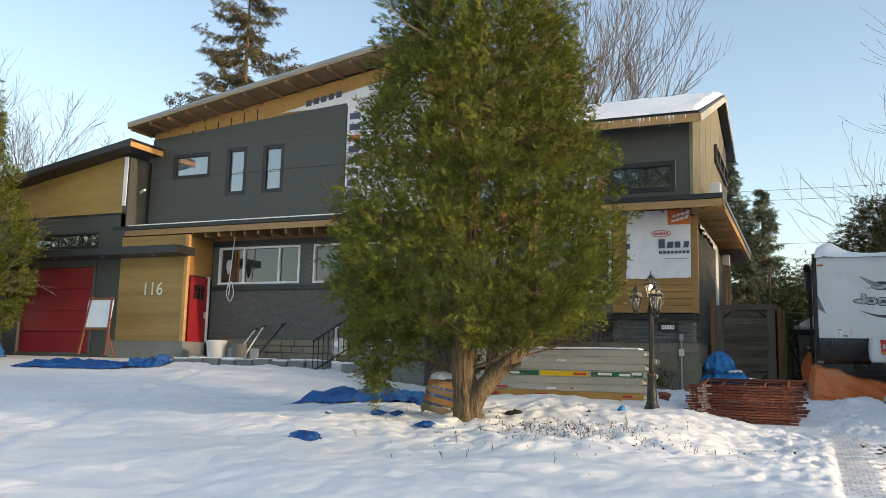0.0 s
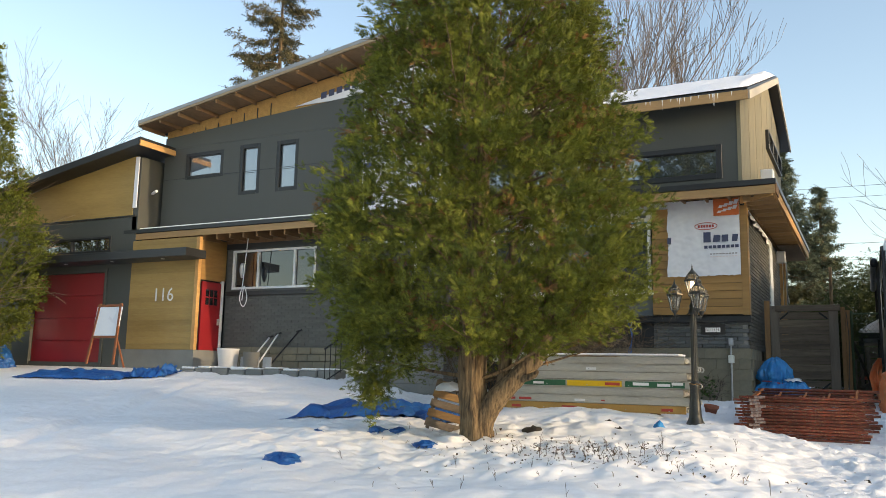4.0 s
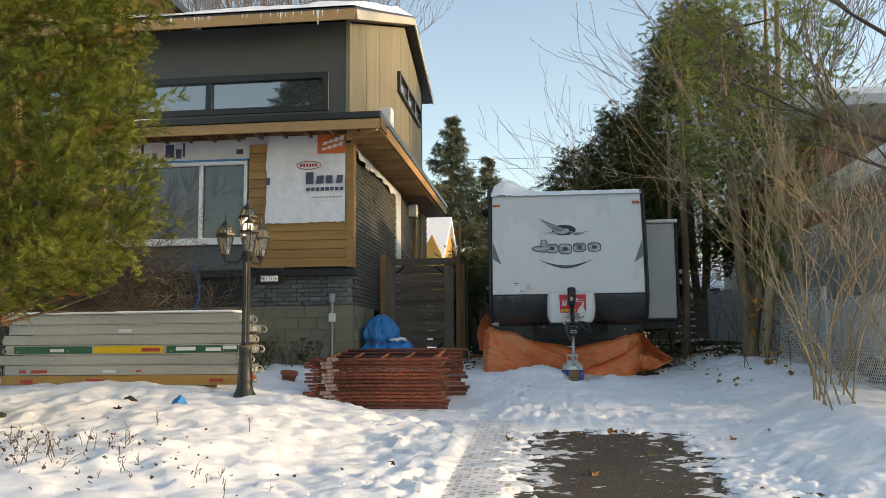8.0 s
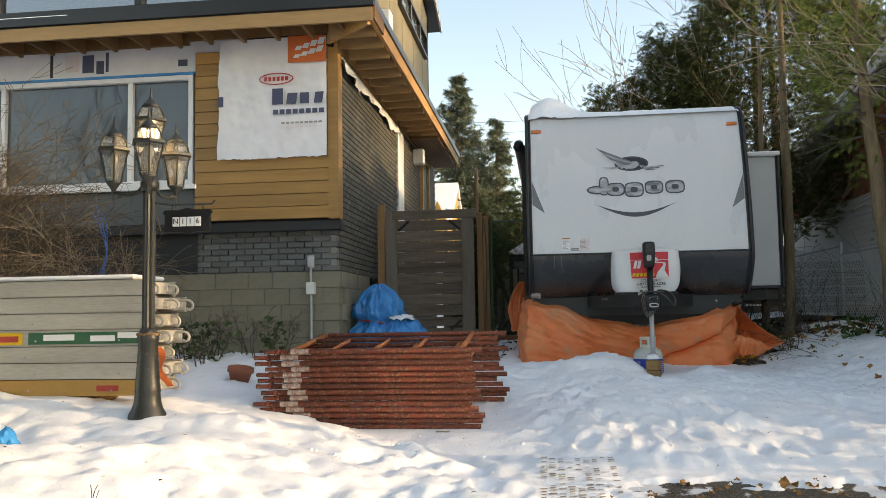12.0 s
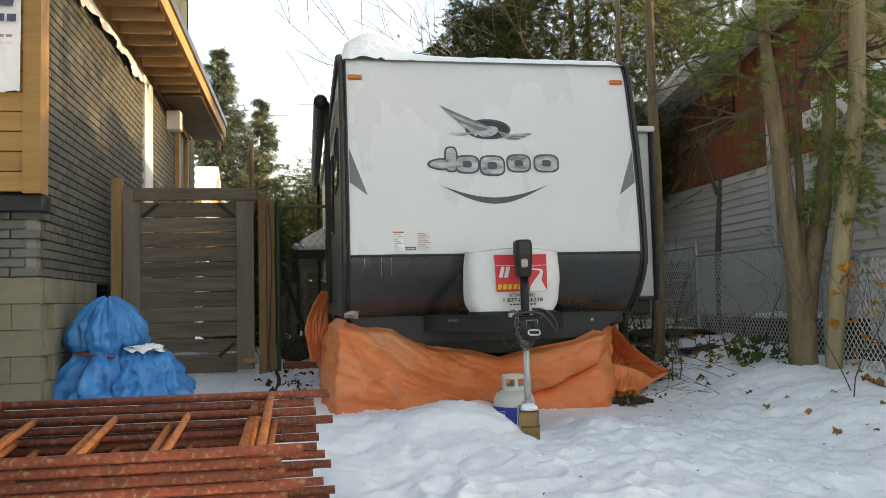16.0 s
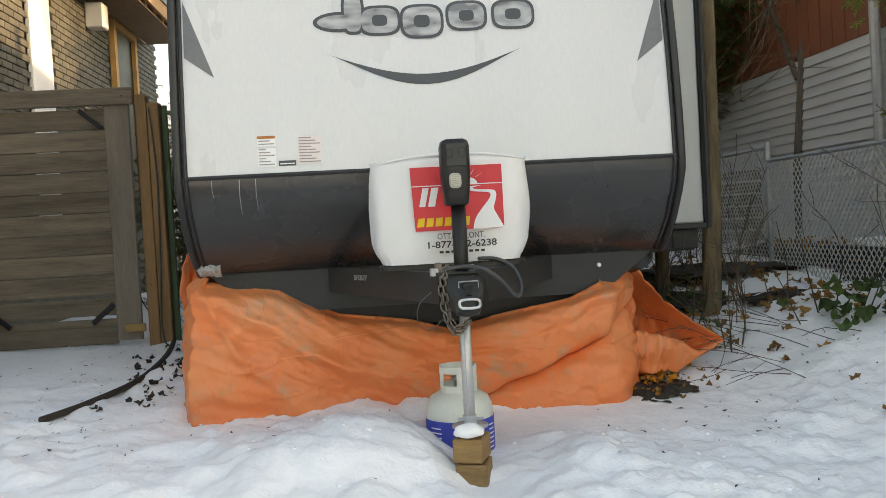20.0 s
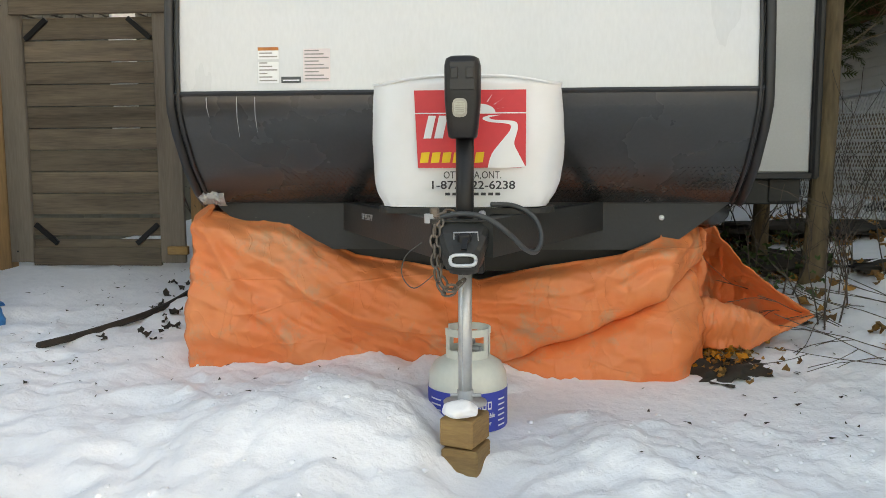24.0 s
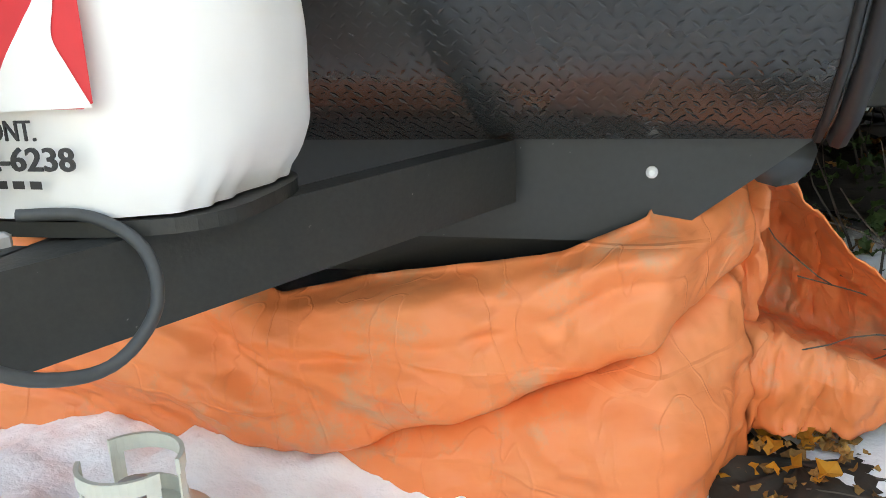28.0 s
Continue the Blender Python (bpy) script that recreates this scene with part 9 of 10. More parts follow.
# low twigs lying over the snow by the tarp
tv_, tf_ = [], []
for i in range(16):
    x, y = rg.uniform(3.0, 3.7), rg.uniform(17.6, 18.6)
    limbs(tv_, tf_, Vector((x, y, ground_z(x, y))), Vector((-1, rg.uniform(-0.7, 0.3), rg.uniform(0.05, 0.6))).normalized(), rg.uniform(0.35, 0.75), 0.003, 1, rg, 0.4, -0.06, 3, (0, 2), 0.5, 5, 0.002)
tagged(part("fallen_twigs", (tv_, tf_), M["twig_dark"]), "thin dark twigs arching over the snow", "twigs", kind="stuff")
# litter specks on the snow
sv_, sf_ = [], []
for i in range(800):
    x, y = (rg.uniform(-6, 3.6), rg.uniform(8.0, 18.2)) if i < 480 else (rg.gauss(-0.55, 0.45), rg.uniform(17.2, 19.8)) if i < 680 else (rg.uniform(2.4, 4.2), rg.uniform(16.8, 19.0))
    z = ground_z(x, y) + 0.004
    if y < 13.2 and 0.4 < x < 2.9:
        continue
    o = len(sv_)
    s, a = rg.uniform(0.006, 0.02), rg.uniform(0, 6.28)
    for k in range(3):
        sv_.append((x + s * math.cos(a + 2.1 * k) * (0.35 if k else 1.4), y + s * math.sin(a + 2.1 * k), z + 0.006 * (k == 0)))
    sf_.append((o, o + 1, o + 2))
tagged(part("litter", (sv_, sf_), M["soil"]), "dark specks of bark and twig on the snow", "litter", kind="stuff")
# dead plants along the foundation
for i, (x, y, h, n) in enumerate(((-3.42, 16.9, 0.55, 12), (-2.72, 17.3, 0.5, 12), (-3.1, 16.3, 0.25, 6), (-0.35, 20.3, 0.9, 10))):
    bare_tree("dead_plant", x, y, ground_z(x, y), h, 0.007, 260 + i, "dead dark perennial stalks against the foundation", 2, "twig_dark", 0.8, stems=n, kids=(2, 4), up=-0.05, tip=0.002, category="plant")
gl = [(rg.gauss(-3.42, 0.16), rg.gauss(16.9, 0.12), rg.uniform(1.15, 1.55)) for _ in range(120)] + [(rg.gauss(-2.72, 0.08), rg.gauss(17.3, 0.08), rg.uniform(1.2, 1.6)) for _ in range(45)]
leaf_scatter("green_leaves", gl, 0.045, "ivy", "dull green leaves on a low plant", 6)
gl = [(rg.gauss(3.85, 0.14), rg.gauss(18.1, 0.15), rg.uniform(1.05, 1.5)) for _ in range(90)]
leaf_scatter("green_leaves", gl, 0.06, "ivy", "green leaves climbing by the fence", 7)


# ---- neighbours, fences and the back yard ----
nb = thing("neighbour_house", 8.0, 18.0, 1.0, "neighbour's low house with grey lap siding and a red-brown gable", "house", kind="structure")
NXW = 5.85
part("wall_core", bx(NXW + 0.03, 14.0, 14.0, 28.0, 0.8, 3.55), M["siding"], nb)
for i in range(23):
    z = 1.0 + i * 0.112
    bm = prism(B(), [(NXW + 0.028, z), (NXW + 0.028, z + 0.114), (NXW + 0.012, z + 0.112), (NXW - 0.008, z), (NXW - 0.008, z - 0.004)], "y", 14.0, 28.0)
    part("lap_board", bm, M["siding"], nb)
part("gable", prism(B(), [(19.6, 3.57), (28.0, 3.57), (28.0, 4.12), (19.6, 5.45)], "x", NXW + 0.0, NXW + 0.2), M["siding_red"], nb, "red-brown board gable")
for i in range(36):
    y = 19.7 + i * 0.23
    part("batten", bx(NXW - 0.012, NXW - 0.001, y, y + 0.02, 3.58, 5.42 - (y - 19.6) * 0.158), M["siding_red"], nb)
vent = part("gable_vent", bx(NXW - 0.03, NXW - 0.002, 21.9, 22.6, 4.32, 4.68), M["trim"], nb, "dark louvred vent")
for i in range(5):
    part("louvre", bx(NXW - 0.045, NXW - 0.031, 21.92, 22.58, 4.35 + i * 0.066, 4.385 + i * 0.066), M["siding_red"], vent)
nroof = part("roof", prism(B(), [(19.3, 5.52), (28.4, 4.07), (28.4, 4.25), (19.3, 5.70)], "x", NXW - 0.5, 14.0), M["siding"], nb)
part("rake_soffit", prism(B(), [(19.3, 5.50), (28.4, 4.05), (28.4, 4.065), (19.3, 5.515)], "x", NXW - 0.52, NXW), M["white"], nroof)
part("roof_snow", prism(B(), [(19.3, 5.705), (28.3, 4.275), (28.3, 4.37), (19.3, 5.82)], "x", NXW - 0.45, 14.0), M["snow"], nroof)
# ridge, hidden behind the eave, is set high to shade the trailer
lroof = part("roof", prism(B(), [(NXW - 0.45, 3.75), (10.0, 5.95), (14.0, 3.9), (14.0, 4.05), (10.0, 6.15), (NXW - 0.45, 3.92)], "y", 13.6, 19.6), M["trim"], nb, "roof with a white eave, hidden ridge raised for shade")
part("eave_board", bx(NXW - 0.48, NXW - 0.452, 13.6, 19.6, 3.72, 3.90), M["white"], lroof)
part("roof_snow", prism(B(), [(NXW - 0.40, 3.95), (10.0, 6.17), (14.0, 4.06), (14.0, 4.15), (10.0, 6.29), (NXW - 0.40, 4.06)], "y", 13.65, 19.55), M["snow"], lroof)
part("soffit", bx(NXW - 0.45, NXW + 0.02, 13.6, 19.6, 3.70, 3.715), M["white"], nb)
part("vent_pipe", tube(B(), [(NXW - 0.10, 20.9, 1.2), (NXW - 0.10, 20.9, 5.9)], 0.05, 10), M["galv"], nb)
bkx = thing("garden_box", 5.0, 19.4, 1.0, "dark bench or box behind the fence with snow on it", "box")
part("box", bx(4.75, 5.35, 18.6, 20.2, 0.95, 1.62, None, 0.02), M["black"], bkx)
part("snow_cap", lump(5.05, 19.4, 1.615, 0.26, 0.75, 0.07, 4.0, 0.12, None, 30, 8), M["snow"], bkx, smooth=True)


def chain_link(x0, y0, x1, y1, z0, z1, pitch, r, material, parent):
    """Diagonal wires woven between two points on plan."""
    L_ = math.hypot(x1 - x0, y1 - y0)
    ux, uy = (x1 - x0) / L_, (y1 - y0) / L_
    H_ = z1 - z0
    vs, fs = [], []

    def wire(a, za, b, zb, off):
        p = Vector((x0 + ux * a - uy * off, y0 + uy * a + ux * off, za))
        q = Vector((x0 + ux * b - uy * off, y0 + uy * b + ux * off, zb))
        d = (q - p).normalized()
        s = d.cross(Vector((-uy, ux, 0))).normalized()
        o = len(vs)
        t = Vector((-uy, ux, 0))
        for c in (p, q):
            for k in range(3):
                an = 2 * math.pi * k / 3
                vs.append(tuple(c + (s * math.cos(an) + t * math.sin(an)) * r))
        for k in range(3):
            fs.append((o + k, o + (k + 1) % 3, o + 3 + (k + 1) % 3, o + 3 + k))
    k = 1.25      # steepness of the diamonds
    run = H_ / k
    s = -run
    while s < L_:
        for up in (True, False):
            a, b = s, s + run
            za, zb = (z0, z1) if up else (z1, z0)
            if a < 0:
                za = za + (zb - za) * (-a / run)
                a = 0.0
            if b > L_:
                zb = za + (zb - za) * ((L_ - a) / (b - a))
                b = L_
            if b - a > 0.01:
                wire(a, za, b, zb, r if up else -r)
        s += pitch
    part("wire_mesh", (vs, fs), material, parent, kind="stuff")


fence = thing("chain_link_fence", 4.45, 17.0, 1.0, "galvanised chain-link fence along the neighbour's yard", "fence")
FP = [(4.62, 11.0), (4.55, 13.2), (4.48, 15.6), (4.45, 18.0), (4.42, 20.4), (4.4, 22.6)]
for (xa, ya), (xb, yb) in zip(FP, FP[1:]):
    za, zb = base_z(xa, ya), base_z(xb, yb)
    z0 = (za + zb) / 2 - 0.05
    chain_link(xa, ya, xb, yb, z0, z0 + 1.02, 0.058, 0.0052, M["mesh_wire"], fence)
    part("top_rail", tube(B(), [(xa, ya, z0 + 1.03), (xb, yb, z0 + 1.03)], 0.017, 8), M["galv"], fence)
for xa, ya in FP:
    part("fence_post", tube(B(), [(xa, ya, base_z(xa, ya) - 0.2), (xa, ya, base_z(xa, ya) + 1.06)], 0.024, 8), M["galv"], fence)
f2 = thing("mesh_fence", -0.2, 19.62, 1.2, "dark green chain-link fence beside the gate", "fence")
chain_link(-0.42, 19.62, 0.10, 19.62, 1.15, 2.86, 0.075, 0.0022, M["green_post"], f2)
part("fence_post", tube(B(), [(-0.41, 19.62, 0.9), (-0.41, 19.62, 2.92)], 0.022, 8), M["green_post"], f2)
part("top_rail", tube(B(), [(-0.41, 19.62, 2.87), (0.1, 19.62, 2.87)], 0.016, 8), M["green_post"], f2)
# back fence of dark boards, and the yard's clutter
bf_ = thing("board_fence", -1.0, 25.6, 1.2, "dark slatted wooden fence in the back yard", "fence")
for i in range(9):
    part("slat", bx(-2.0, 3.2, 27.0, 27.03, 1.25 + i * 0.16, 1.37 + i * 0.16), M["gate"], bf_)
for x in (-1.9, -0.6, 0.7, 2.0, 3.1):
    part("post", bx(x, x + 0.09, 27.04, 27.13, 1.0, 2.75), M["gate_v"], bf_)
bf3 = thing("board_fence", 4.0, 23.2, 1.2, "dark slatted wooden fence behind the trailer", "fence")
for i in range(8):
    part("slat", bx(3.2, 5.8, 23.4, 23.43, 1.25 + i * 0.15, 1.37 + i * 0.15), M["gate"], bf3)
gz = thing("garden_gazebo", 0.4, 23.5, 1.2, "dark gazebo with a snow-covered roof", "gazebo")
gr_ = part("roof", lathe(B(), 0, 0, [(1.9, 2.72), (1.9, 2.78), (0.25, 3.55), (0.05, 3.58)], 4, Matrix.Translation((1.0, 25.2, 0)) @ pose(0, 0, 0, 0, 0, 45)), M["snow"], gz, "snow-covered fabric roof")
part("valance", lathe(B(), 0, 0, [(1.91, 2.58), (1.915, 2.715)], 4, Matrix.Translation((1.0, 25.2, 0)) @ pose(0, 0, 0, 0, 0, 45)), M["black"], gz)
for dx, dy in ((-1.3, -1.3), (1.3, -1.3), (-1.3, 1.3), (1.3, 1.3)):
    part("pole", bx(1.0 + dx - 0.05, 1.0 + dx + 0.05, 25.2 + dy - 0.05, 25.2 + dy + 0.05, 1.1, 2.72), M["black"], gz)
cl = thing("clutter_heap", -0.15, 20.8, 1.2, "dark heap of stems, boards and pots behind the fence", "clutter")
part("mound", lump(-0.1, 20.9, 1.1, 0.34, 0.4, 0.45, 31.0, 0.3, None, 30, 14), M["soil"], cl, smooth=True)
for i in range(6):
    part("board", bx(-0.45 + i * 0.13, -0.38 + i * 0.13, 21.4, 21.43, 1.2, 2.0 + 0.15 * (i % 3)), M["gate_v"], cl)
pn = thing("planter", -0.12, 19.88, 1.1, "low brown planter against the fence", "planter")
part("trough", bx(-0.38, 0.02, 19.72, 20.05, 1.05, 1.30, None, 0.02), M["terracotta"], pn)
edge = thing("lawn_edging", -0.35, 18.8, 1.05, "dark rubber edging strip in the snow", "edging")
ep = [(-0.46, 19.75), (-0.40, 19.2), (-0.42, 18.6), (-0.55, 18.1), (-0.66, 17.75)]
part("strip", tube(B(), curve_pts([(x, y, ground_z(x, y) + 0.015) for x, y in ep], 10), 0.018, 6), M["soil"], edge)
leaf_scatter("fallen_leaves", [(x, y, ground_z(x, y) + 0.01) for x, y in [(rg.gauss(-0.3, 0.14), rg.uniform(17.9, 19.7)) for _ in range(60)]], 0.03, "soil", "dark leaves along the edging", 8)

conifer("cedar_bush", -0.86, 22.9, 1.2, [(1.3, 0.25), (1.8, 0.36), (2.5, 0.36), (3.0, 0.25), (3.35, 0.08)], 320, 14, 0.12, 83, "low green cedar bush behind the mesh fence", "dark_leaf", trunk_r=0.05, spread=0.14)
tagged(part("leaning_pole", tube(B(), [(-0.42, 20.25, 2.35), (0.02, 20.6, 1.1)], 0.025, 8), M["soil"]), "dark pole leaning behind the mesh fence", "pole")
tagged(part("red_tray", bx(-0.35, 0.15, 23.0, 23.3, 1.62, 1.70, None, 0.02), M["decal_red"]), "red plastic tray behind the mesh fence", "tray")

# houses beyond
yh = thing("yellow_house", -6.2, 56.0, 1.4, "yellow house with a snowy roof and a brick chimney", "house")
part("wall", bx(-11.6, -5.2, 54.0, 62.0, 1.2, 6.6), M["white"], yh, "white side wall")
part("gable_wall", prism(B(), [(54.0, 4.3), (62.0, 4.3), (62.0, 6.6), (58.0, 9.2), (54.0, 6.6)], "x", -5.2, -5.0), M["yellow_wall"], yh)
part("lower_wall", prism(B(), [(54.0, 1.2), (62.0, 1.2), (62.0, 4.28), (54.0, 4.28)], "x", -5.2, -5.02), M["siding"], yh)
part("roof", prism(B(), [(53.6, 6.5), (58.0, 9.35), (62.4, 6.5), (62.4, 6.75), (58.0, 9.65), (53.6, 6.75)], "x", -11.9, -4.8), M["snow"], yh, "snow-covered roof")
part("chimney", bx(-7.3, -6.5, 56.6, 57.4, 7.5, 10.0), M["brick_warm"], yh, "tan brick chimney")
for x in (-10.1, -7.8):
    wn_ = part("window", bx(x, x + 1.2, 53.95, 54.0, 3.8, 5.2), M["white"], yh)
    part("pane", bx(x + 0.08, x + 1.12, 53.93, 53.948, 3.88, 5.12), M["pane_dark"], wn_)
part("front_gable", prism(B(), [(-5.9, 4.6), (-4.95, 4.6), (-4.95, 6.7), (-5.5, 7.9), (-5.9, 7.2)], "y", 53.3, 53.9), M["yellow_wall"], yh)
wh = thing("pale_house", 0.8, 46.0, 1.4, "low pale house with a snowy roof", "house")
part("wall", bx(-0.6, 6.0, 48.0, 54.0, 1.2, 4.2), M["white"], wh)
part("roof", prism(B(), [(47.6, 4.1), (51.0, 5.6), (54.4, 4.1)], "x", -0.9, 6.4), M["snow"], wh)
sh2 = thing("garden_shed", 9.0, 32.0, 1.4, "pale shed with a snowy roof beyond the hedge", "shed")
part("wall", bx(6.6, 9.0, 30.0, 33.0, 1.2, 3.0), M["siding"], sh2)
part("roof", prism(B(), [(29.7, 2.95), (31.5, 3.9), (33.3, 2.95)], "x", 6.3, 9.3), M["snow"], sh2)
# houses and trees across the street, seen only in glass
for i, (x, y, w) in enumerate(((-16.0, -24.0, 11.0), (2.0, -25.0, 12.0), (20.0, -22.0, 10.0))):
    h_ = thing("street_house", x, y, 0.2, "plain house across the street", "house")
    part("wall", bx(x - w / 2, x + w / 2, y - 4, y + 4, 0.0, 3.2), M["brick_warm" if i % 2 else "siding"], h_)
    part("roof", prism(B(), [(y - 4.6, 3.1), (y, 5.4), (y + 4.6, 3.1)], "x", x - w / 2 - 0.5, x + w / 2 + 0.5), M["snow"], h_)
for i, (x, y, h) in enumerate(((-9.0, -15.0, 13), (6.0, -14.0, 14), (-20.0, -13.0, 12))):
    bare_tree("bare_tree", x, y, 0.2, h, 0.16, 300 + i, "bare tree along the street", 4, "twig_dark", 0.45, kids=(3, 4), up=0.25, tip=0.012)

# power lines
pl = thing("power_lines", 0.0, 70.0, 1.4, "thin overhead wires beyond the back yard", "power line")
for z in (15.6, 14.8, 11.4, 10.2, 9.6):
    w = [(-60 + 12 * i, 66.0 + 0.4 * i, z + 0.6 * ((i - 5) / 5) ** 2) for i in range(11)]
    part("wire", tube(B(), w, 0.013, 4), M["trim"], pl)
for x, y in ((-60, 66.0), (60, 70.0)):
    part("pole", tube(B(), [(x, y, 1.0), (x, y, 17.5)], 0.18, 8), M["bark_grey"], pl)


# ---- bricks and blocks ----
def brick_mesh(lx, ly, lz, material, bev=0.004):
    bm = bx(-lx / 2, lx / 2, -ly / 2, ly / 2, -lz / 2, lz / 2, None, bev)
    return to_mesh("brick", bm, material)


BW, BH, BG = 0.196, 0.060, 0.0095
wall_brick = thing("brick_wall", -3.0, 17.66, 2.13, "grey painted brick wall with pale joints", "wall", kind="structure")
front_brick = brick_mesh(BW, 0.05, BH, M["brick"])
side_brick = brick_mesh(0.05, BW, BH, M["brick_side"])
count = 0
for j in range(7):
    z = 2.165 + j * (BH + BG)
    for i in range(26):
        x = -2.05 - BW / 2 - 0.004 - i * (BW + BG) + (0.5 * (BW + BG) if j % 2 else 0)
        if x > -2.13 or x < -7.1:
            continue
        part("brick", front_brick, None, wall_brick).matrix_basis = Matrix.Translation((x, 17.652, z))
side_wall = thing("brick_wall", -2.05, 20.0, 2.13, "grey painted brick side wall", "wall", kind="structure")
SY = [17.66, 26.3]
holes = ((21.52, 22.08, 2.2, 4.72), (24.03, 25.07, 2.2, 4.72))
rest_v, rest_f = [], []
made = 0
for j in range(41):
    z = 2.165 + j * (BH + BG)
    if z > 4.95:
        break
    for i in range(44):
        y = 17.66 + BW / 2 + i * (BW + BG) - (0.5 * (BW + BG) if j % 2 else 0)
        if y < 17.72 or y > 26.2 or any(a - 0.06 < y < b + 0.06 and c < z < d for a, b, c, d in holes):
            continue
        if z > 2.9 and 18.6 < y < 21.6 and made < 290:
            part("brick", side_brick, None, side_wall).matrix_basis = Matrix.Translation((-2.07, y, z))
            made += 1
        else:
            o = len(rest_v)
            x0, x1, y0, y1, z0, z1 = -2.095, -2.045, y - BW / 2, y + BW / 2, z - BH / 2, z + BH / 2
            b = 0.004
            rest_v += [(x0, y0, z0), (x0, y1, z0), (x0, y1, z1), (x0, y0, z1), (x1 - b, y0, z0), (x1 - b, y1, z0), (x1 - b, y1, z1), (x1 - b, y0, z1), (x1, y0 + b, z0 + b), (x1, y1 - b, z0 + b), (x1, y1 - b, z1 - b), (x1, y0 + b, z1 - b)]
            for q in ((0, 1, 5, 4), (1, 2, 6, 5), (2, 3, 7, 6), (3, 0, 4, 7), (4, 5, 9, 8), (5, 6, 10, 9), (6, 7, 11, 10), (7, 4, 8, 11), (8, 9, 10, 11)):
                rest_f.append(tuple(o + k for k in q))
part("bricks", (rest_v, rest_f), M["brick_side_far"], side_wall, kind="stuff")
# left wall bricks, far off, joined
lv, lf = [], []
for j in range(42):
    z = 2.14 + j * 0.0675
    for i in range(35):
        x = -14.40 + i * 0.2055 + (0.10 if j % 2 else 0)
        if x > -7.4 or z > 4.9 or 3.33 < z < 3.50 or any(a - 0.12 < x < b + 0.02 and c - 0.02 < z < d + 0.02 for a, b, c, d in ((-14.25, -11.72, 3.5, 4.5), (-11.32, -9.0, 3.5, 4.5))):
            continue
        o = len(lv)
        x0, x1, z0, z1 = x, x + 0.196, z, z + 0.059
        lv += [(x0, 17.72, z0), (x1, 17.72, z0), (x1, 17.72, z1), (x0, 17.72, z1), (x0 + 0.003, 17.711, z0 + 0.003), (x1 - 0.003, 17.711, z0 + 0.003), (x1 - 0.003, 17.711, z1 - 0.003), (x0 + 0.003, 17.711, z1 - 0.003)]
        for q in ((0, 1, 5, 4), (1, 2, 6, 5), (2, 3, 7, 6), (3, 0, 4, 7), (4, 5, 6, 7)):
            lf.append(tuple(o + k for k in q))
part("left_bricks", (lv, lf), M["brick_far"], house, kind="stuff")
srn = random.Random(12)
base_l = thing("stone_base", -11.0, 17.68, 1.5, "tan stone base course under the brick wall", "wall", kind="structure")
for j in range(4):
    x = -14.3
    while x < -7.6:
        w = srn.uniform(0.3, 0.6)
        part("stone", bx(x, x + w - 0.015, 17.66 - srn.uniform(0, 0.02), 17.72, 1.45 + j * 0.165, 1.60 + j * 0.165, None, 0.006), M["block"], base_l)
        x += w
# foundation blocks
fnd = thing("foundation", -3.0, 17.62, 1.0, "olive-grey split-face foundation blocks", "wall", kind="structure")
blk_f = [brick_mesh(w, 0.05, 0.186, M["block"], 0.003) for w in (0.396, 0.296)]
blk_s = [brick_mesh(0.05, w, 0.186, M["block"], 0.003) for w in (0.396, 0.296)]
for j in range(6):
    z = 2.03 - j * 0.19
    x = -2.03 - (0.2 if j % 2 else 0.0)
    k = 0
    if j % 2:
        part("block", brick_mesh(0.196, 0.05, 0.186, M["block"], 0.003), None, fnd).matrix_basis = Matrix.Translation((-2.132, 17.618, z))
    while x > -6.6:
        w = (0.40, 0.30)[(k + j) % 3 == 2]
        part("block", blk_f[(k + j) % 3 == 2], None, fnd).matrix_basis = Matrix.Translation((x - w / 2, 17.618 + srn.uniform(-0.003, 0.003), z))
        x -= w
        k += 1
    y = 17.66 + (0.2 if j % 2 else 0.0)
    k = 0
    while y < 22.5:
        w = (0.40, 0.30)[(k + j) % 3 == 2]
        if not (z > 1.85 and 19.25 < y + w / 2 < 19.95):
            part("block", blk_s[(k + j) % 3 == 2], None, fnd).matrix_basis = Matrix.Translation((-2.043 + srn.uniform(-0.003, 0.003), y + w / 2, z))
        y += w
        k += 1
part("basement_window", bx(-2.058, -2.05, 19.3, 19.9, 1.93, 2.12), M["pane_dark"], fnd)


# ---- small things on the ground ----
# low white shed with a snowy roof behind the hedge
shed = thing("garden_shed", 6.6, 31.5, 1.2, "white garden shed with a snow-covered roof behind the hedge", "shed")
part("wall", bx(4.9, 8.2, 31.0, 33.2, 1.2, 3.05), M["white"], shed)
part("roof", prism(B(), [(30.7, 2.98), (33.6, 3.95), (33.6, 4.05), (30.7, 3.08)], "x", 4.7, 8.4), M["trim"], shed)
part("roof_snow", prism(B(), [(30.68, 3.085), (33.6, 4.055), (33.6, 4.17), (30.70, 3.18)], "x", 4.68, 8.42), M["snow"], shed)
# bed of soil and leaves under the neighbour's eave
bv, bf = [], []
for i in range(14):
    for j in range(90):
        x, y = 4.56 + i * 1.26 / 13, 13.2 + j * 9.0 / 89
        e = min(1.0, 3.0 * min(i, 13 - i, j, 89 - j) / 13)
        bv.append((x, y, base_z(x, y) - 0.06 + e * (0.14 + 0.05 * noise2(x, y, 2.0, 3)) + 0.03 * noise2(x, y, 8.0, 2)))
bf = [(i * 90 + j, (i + 1) * 90 + j, (i + 1) * 90 + j + 1, i * 90 + j + 1) for i in range(13) for j in range(89)]
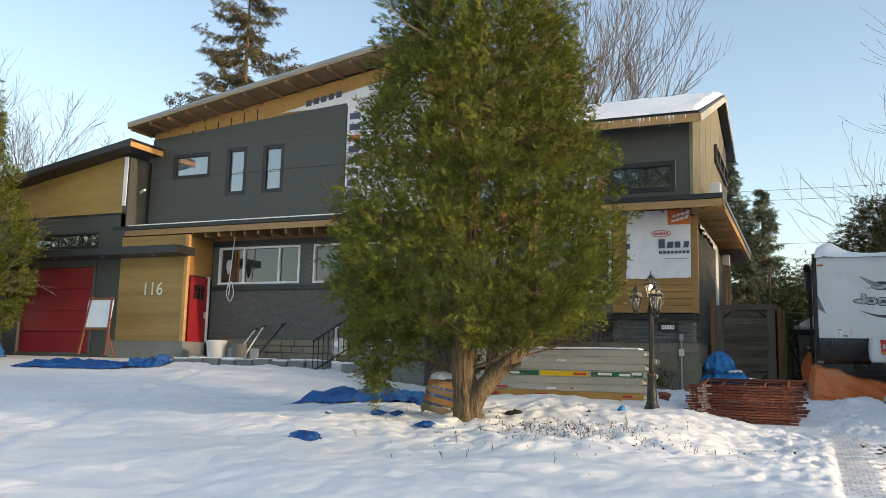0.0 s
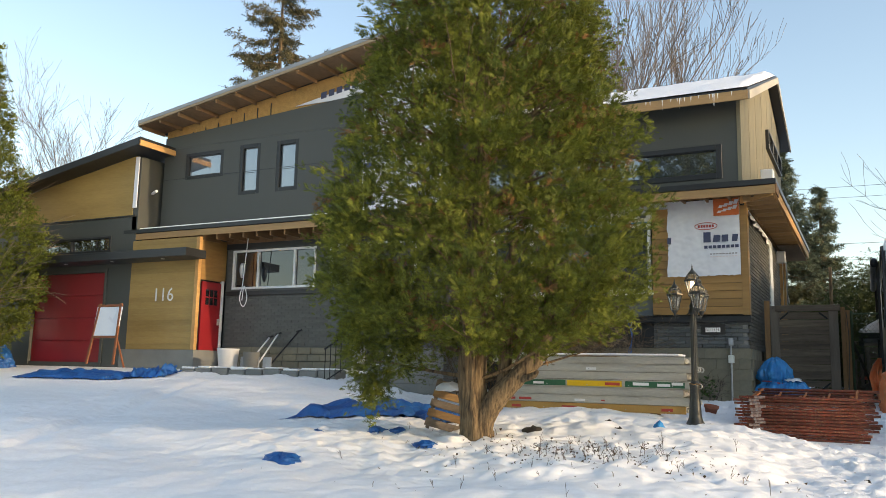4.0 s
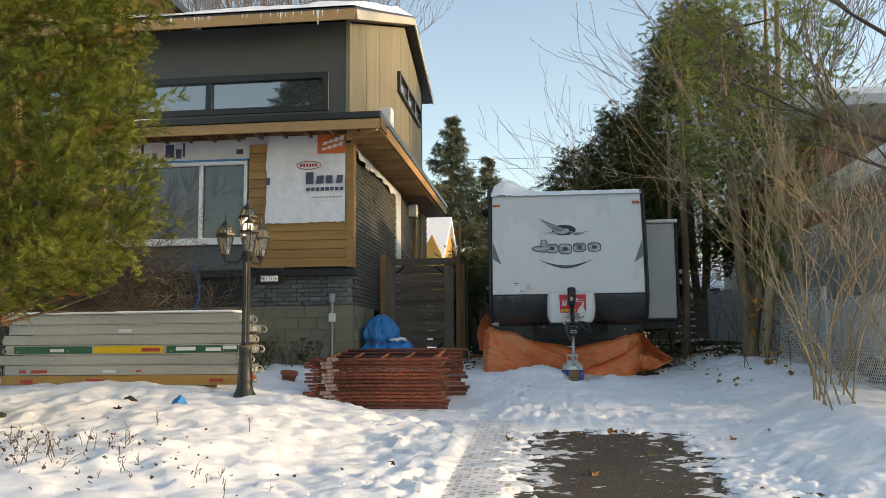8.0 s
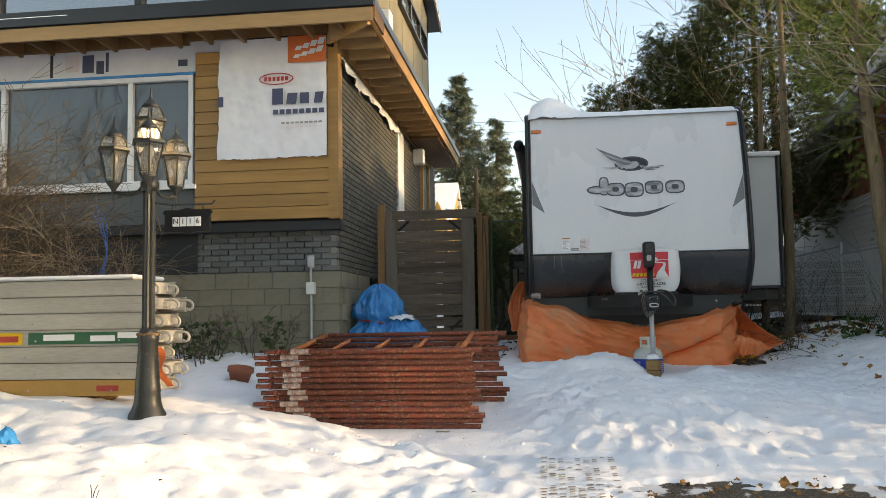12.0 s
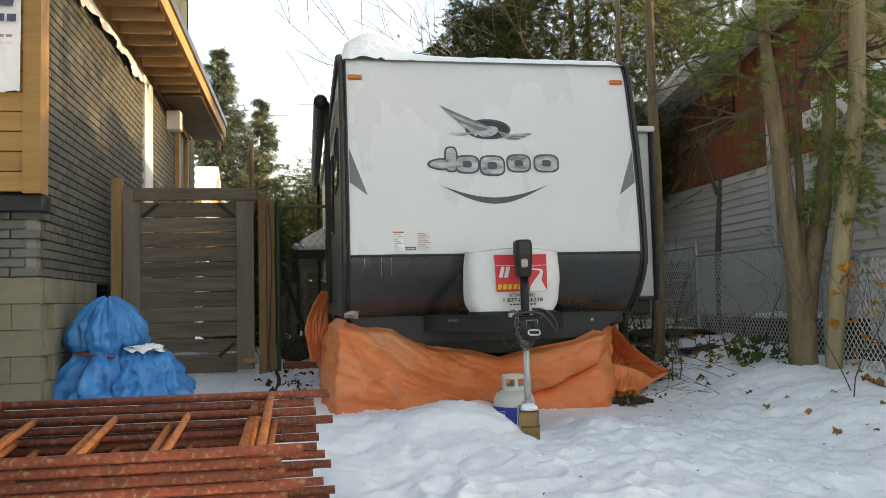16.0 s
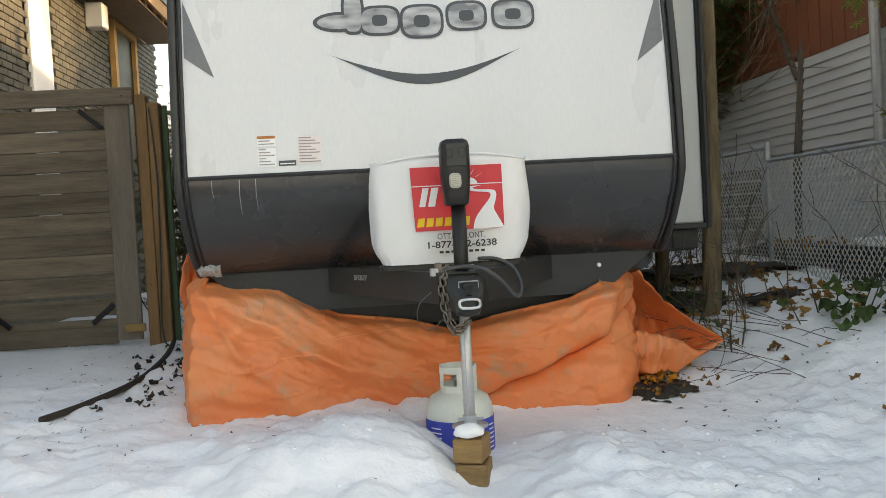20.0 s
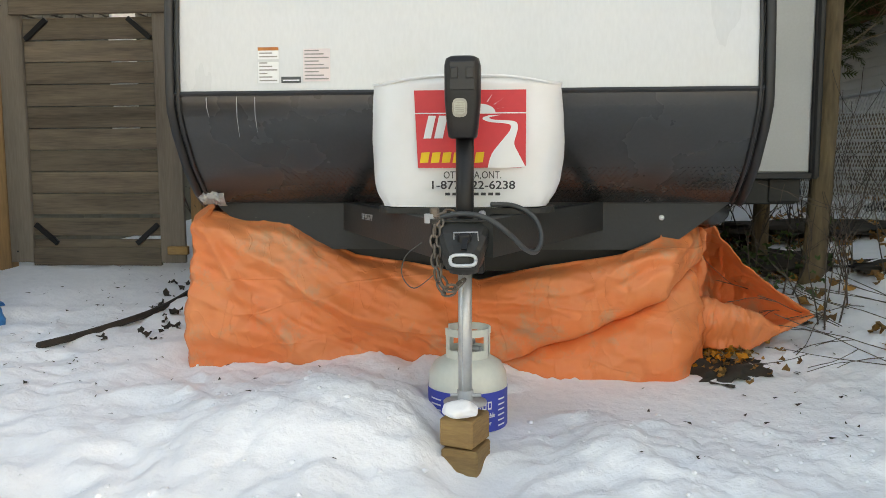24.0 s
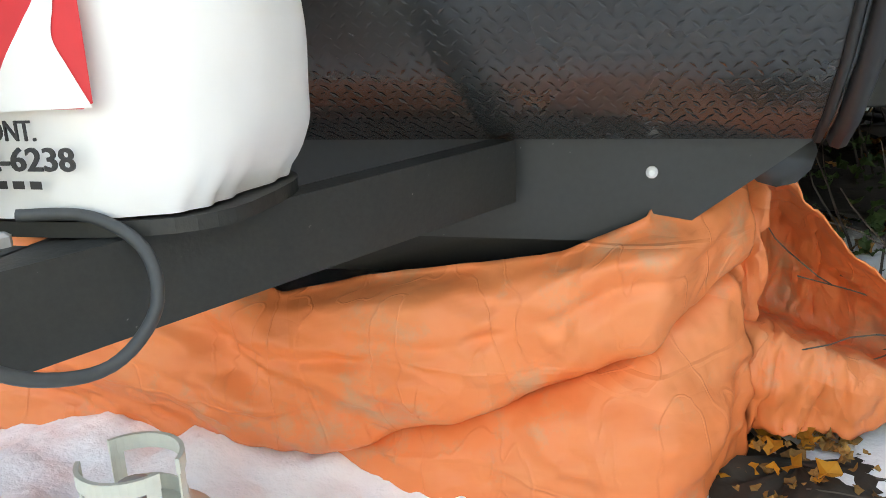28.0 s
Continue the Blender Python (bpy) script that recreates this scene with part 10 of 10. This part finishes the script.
tagged(part("garden_bed", (bv, bf), M["soil"], smooth=True), "dark soil bed with leaf litter behind the fence", "soil", kind="structure")
brn = random.Random(31)
leaf_scatter("fallen_leaves", [(x, y, base_z(x, y) + 0.11 + brn.uniform(0, 0.03)) for x, y in [(brn.uniform(4.6, 5.7), brn.uniform(13.4, 21.8)) for _ in range(420)]], 0.04, "leaf_litter", "brown leaves on the soil behind the fence", 34)


# crumbs of trodden snow
def crumbs(count, seed):
    ico = bmesh.new()
    bmesh.ops.create_icosphere(ico, subdivisions=1, radius=1.0)
    ico.verts.ensure_lookup_table()
    tv = [v.co.copy() for v in ico.verts]
    tf = [tuple(v.index for v in f.verts) for f in ico.faces]
    ico.free()
    rr = random.Random(seed)
    vs, fs = [], []
    for _ in range(count):
        k = rr.random()
        if k < 0.45:
            x, y = rr.uniform(0.2, 3.6), rr.uniform(14.6, 17.4)
        elif k < 0.75:
            y = rr.uniform(9.0, 14.5)
            x = rr.gauss(0.25 - 0.16 * (y - 8.5), 0.5)
        else:
            x, y = rr.uniform(-2.2, 3.8), rr.uniform(9.0, 19.0)
        s = 0.004 + 0.013 * rr.random() ** 3
        z = ground_z(x, y) - s * 0.1
        o = len(vs)
        vs += [(x + c.x * s * rr.uniform(0.7, 1.3), y + c.y * s * rr.uniform(0.7, 1.3), z + c.z * s * rr.uniform(0.5, 0.9)) for c in tv]
        fs += [tuple(o + q for q in f) for f in tf]
    return vs, fs


tagged(part("snow_crumbs", crumbs(1300, 8), M["snow"], smooth=True), "small crumbs of trodden snow", "snow", kind="stuff")


# leaves, stems and soil in the lee of the trailer
leaf_scatter("fallen_leaves", [(x, y, ground_z(x, y) + brn.uniform(0.0, 0.04)) for x, y in [(brn.uniform(2.65, 4.25), brn.uniform(18.3, 21.5)) for _ in range(330)]], 0.04, "leaf_litter", "brown leaves in thin snow beside the trailer", 35)
leaf_scatter("evergreen_leaves", [(x, y, ground_z(x, y) + brn.uniform(0.02, 0.22)) for x, y in [(brn.gauss(3.0, 0.22), brn.gauss(19.3, 0.4)) for _ in range(170)]], 0.035, "ivy", "low dark green leaves in snow beside the trailer", 36)
for i, (x, y, r) in enumerate(((2.85, 18.75, 0.34), (3.3, 19.6, 0.55), (2.95, 20.4, 0.6), (3.9, 19.0, 0.3), (3.3, 21.5, 0.95), (3.9, 20.4, 0.6), (2.7, 22.4, 0.9))):
    tagged(part("bare_soil", lump(x, y, ground_z(x, y) - 0.035, r, r * 0.8, 0.055, 40.0 + i, 0.5, None, 36, 10), M["soil"], smooth=True), "patch of dark soil showing through thin snow", "soil", kind="stuff")
for i, (x, y, h, n) in enumerate(((2.9, 19.0, 0.6, 8), (3.2, 19.8, 0.8, 8), (3.6, 20.2, 0.9, 7), (3.0, 20.8, 0.9, 8))):
    bare_tree("dead_plant", x, y, ground_z(x, y), h, 0.006, 400 + i, "thin dead stalks beside the trailer", 2, "twig_dark", 0.6, stems=n, kids=(1, 3), up=0.1, tip=0.002, category="plant")
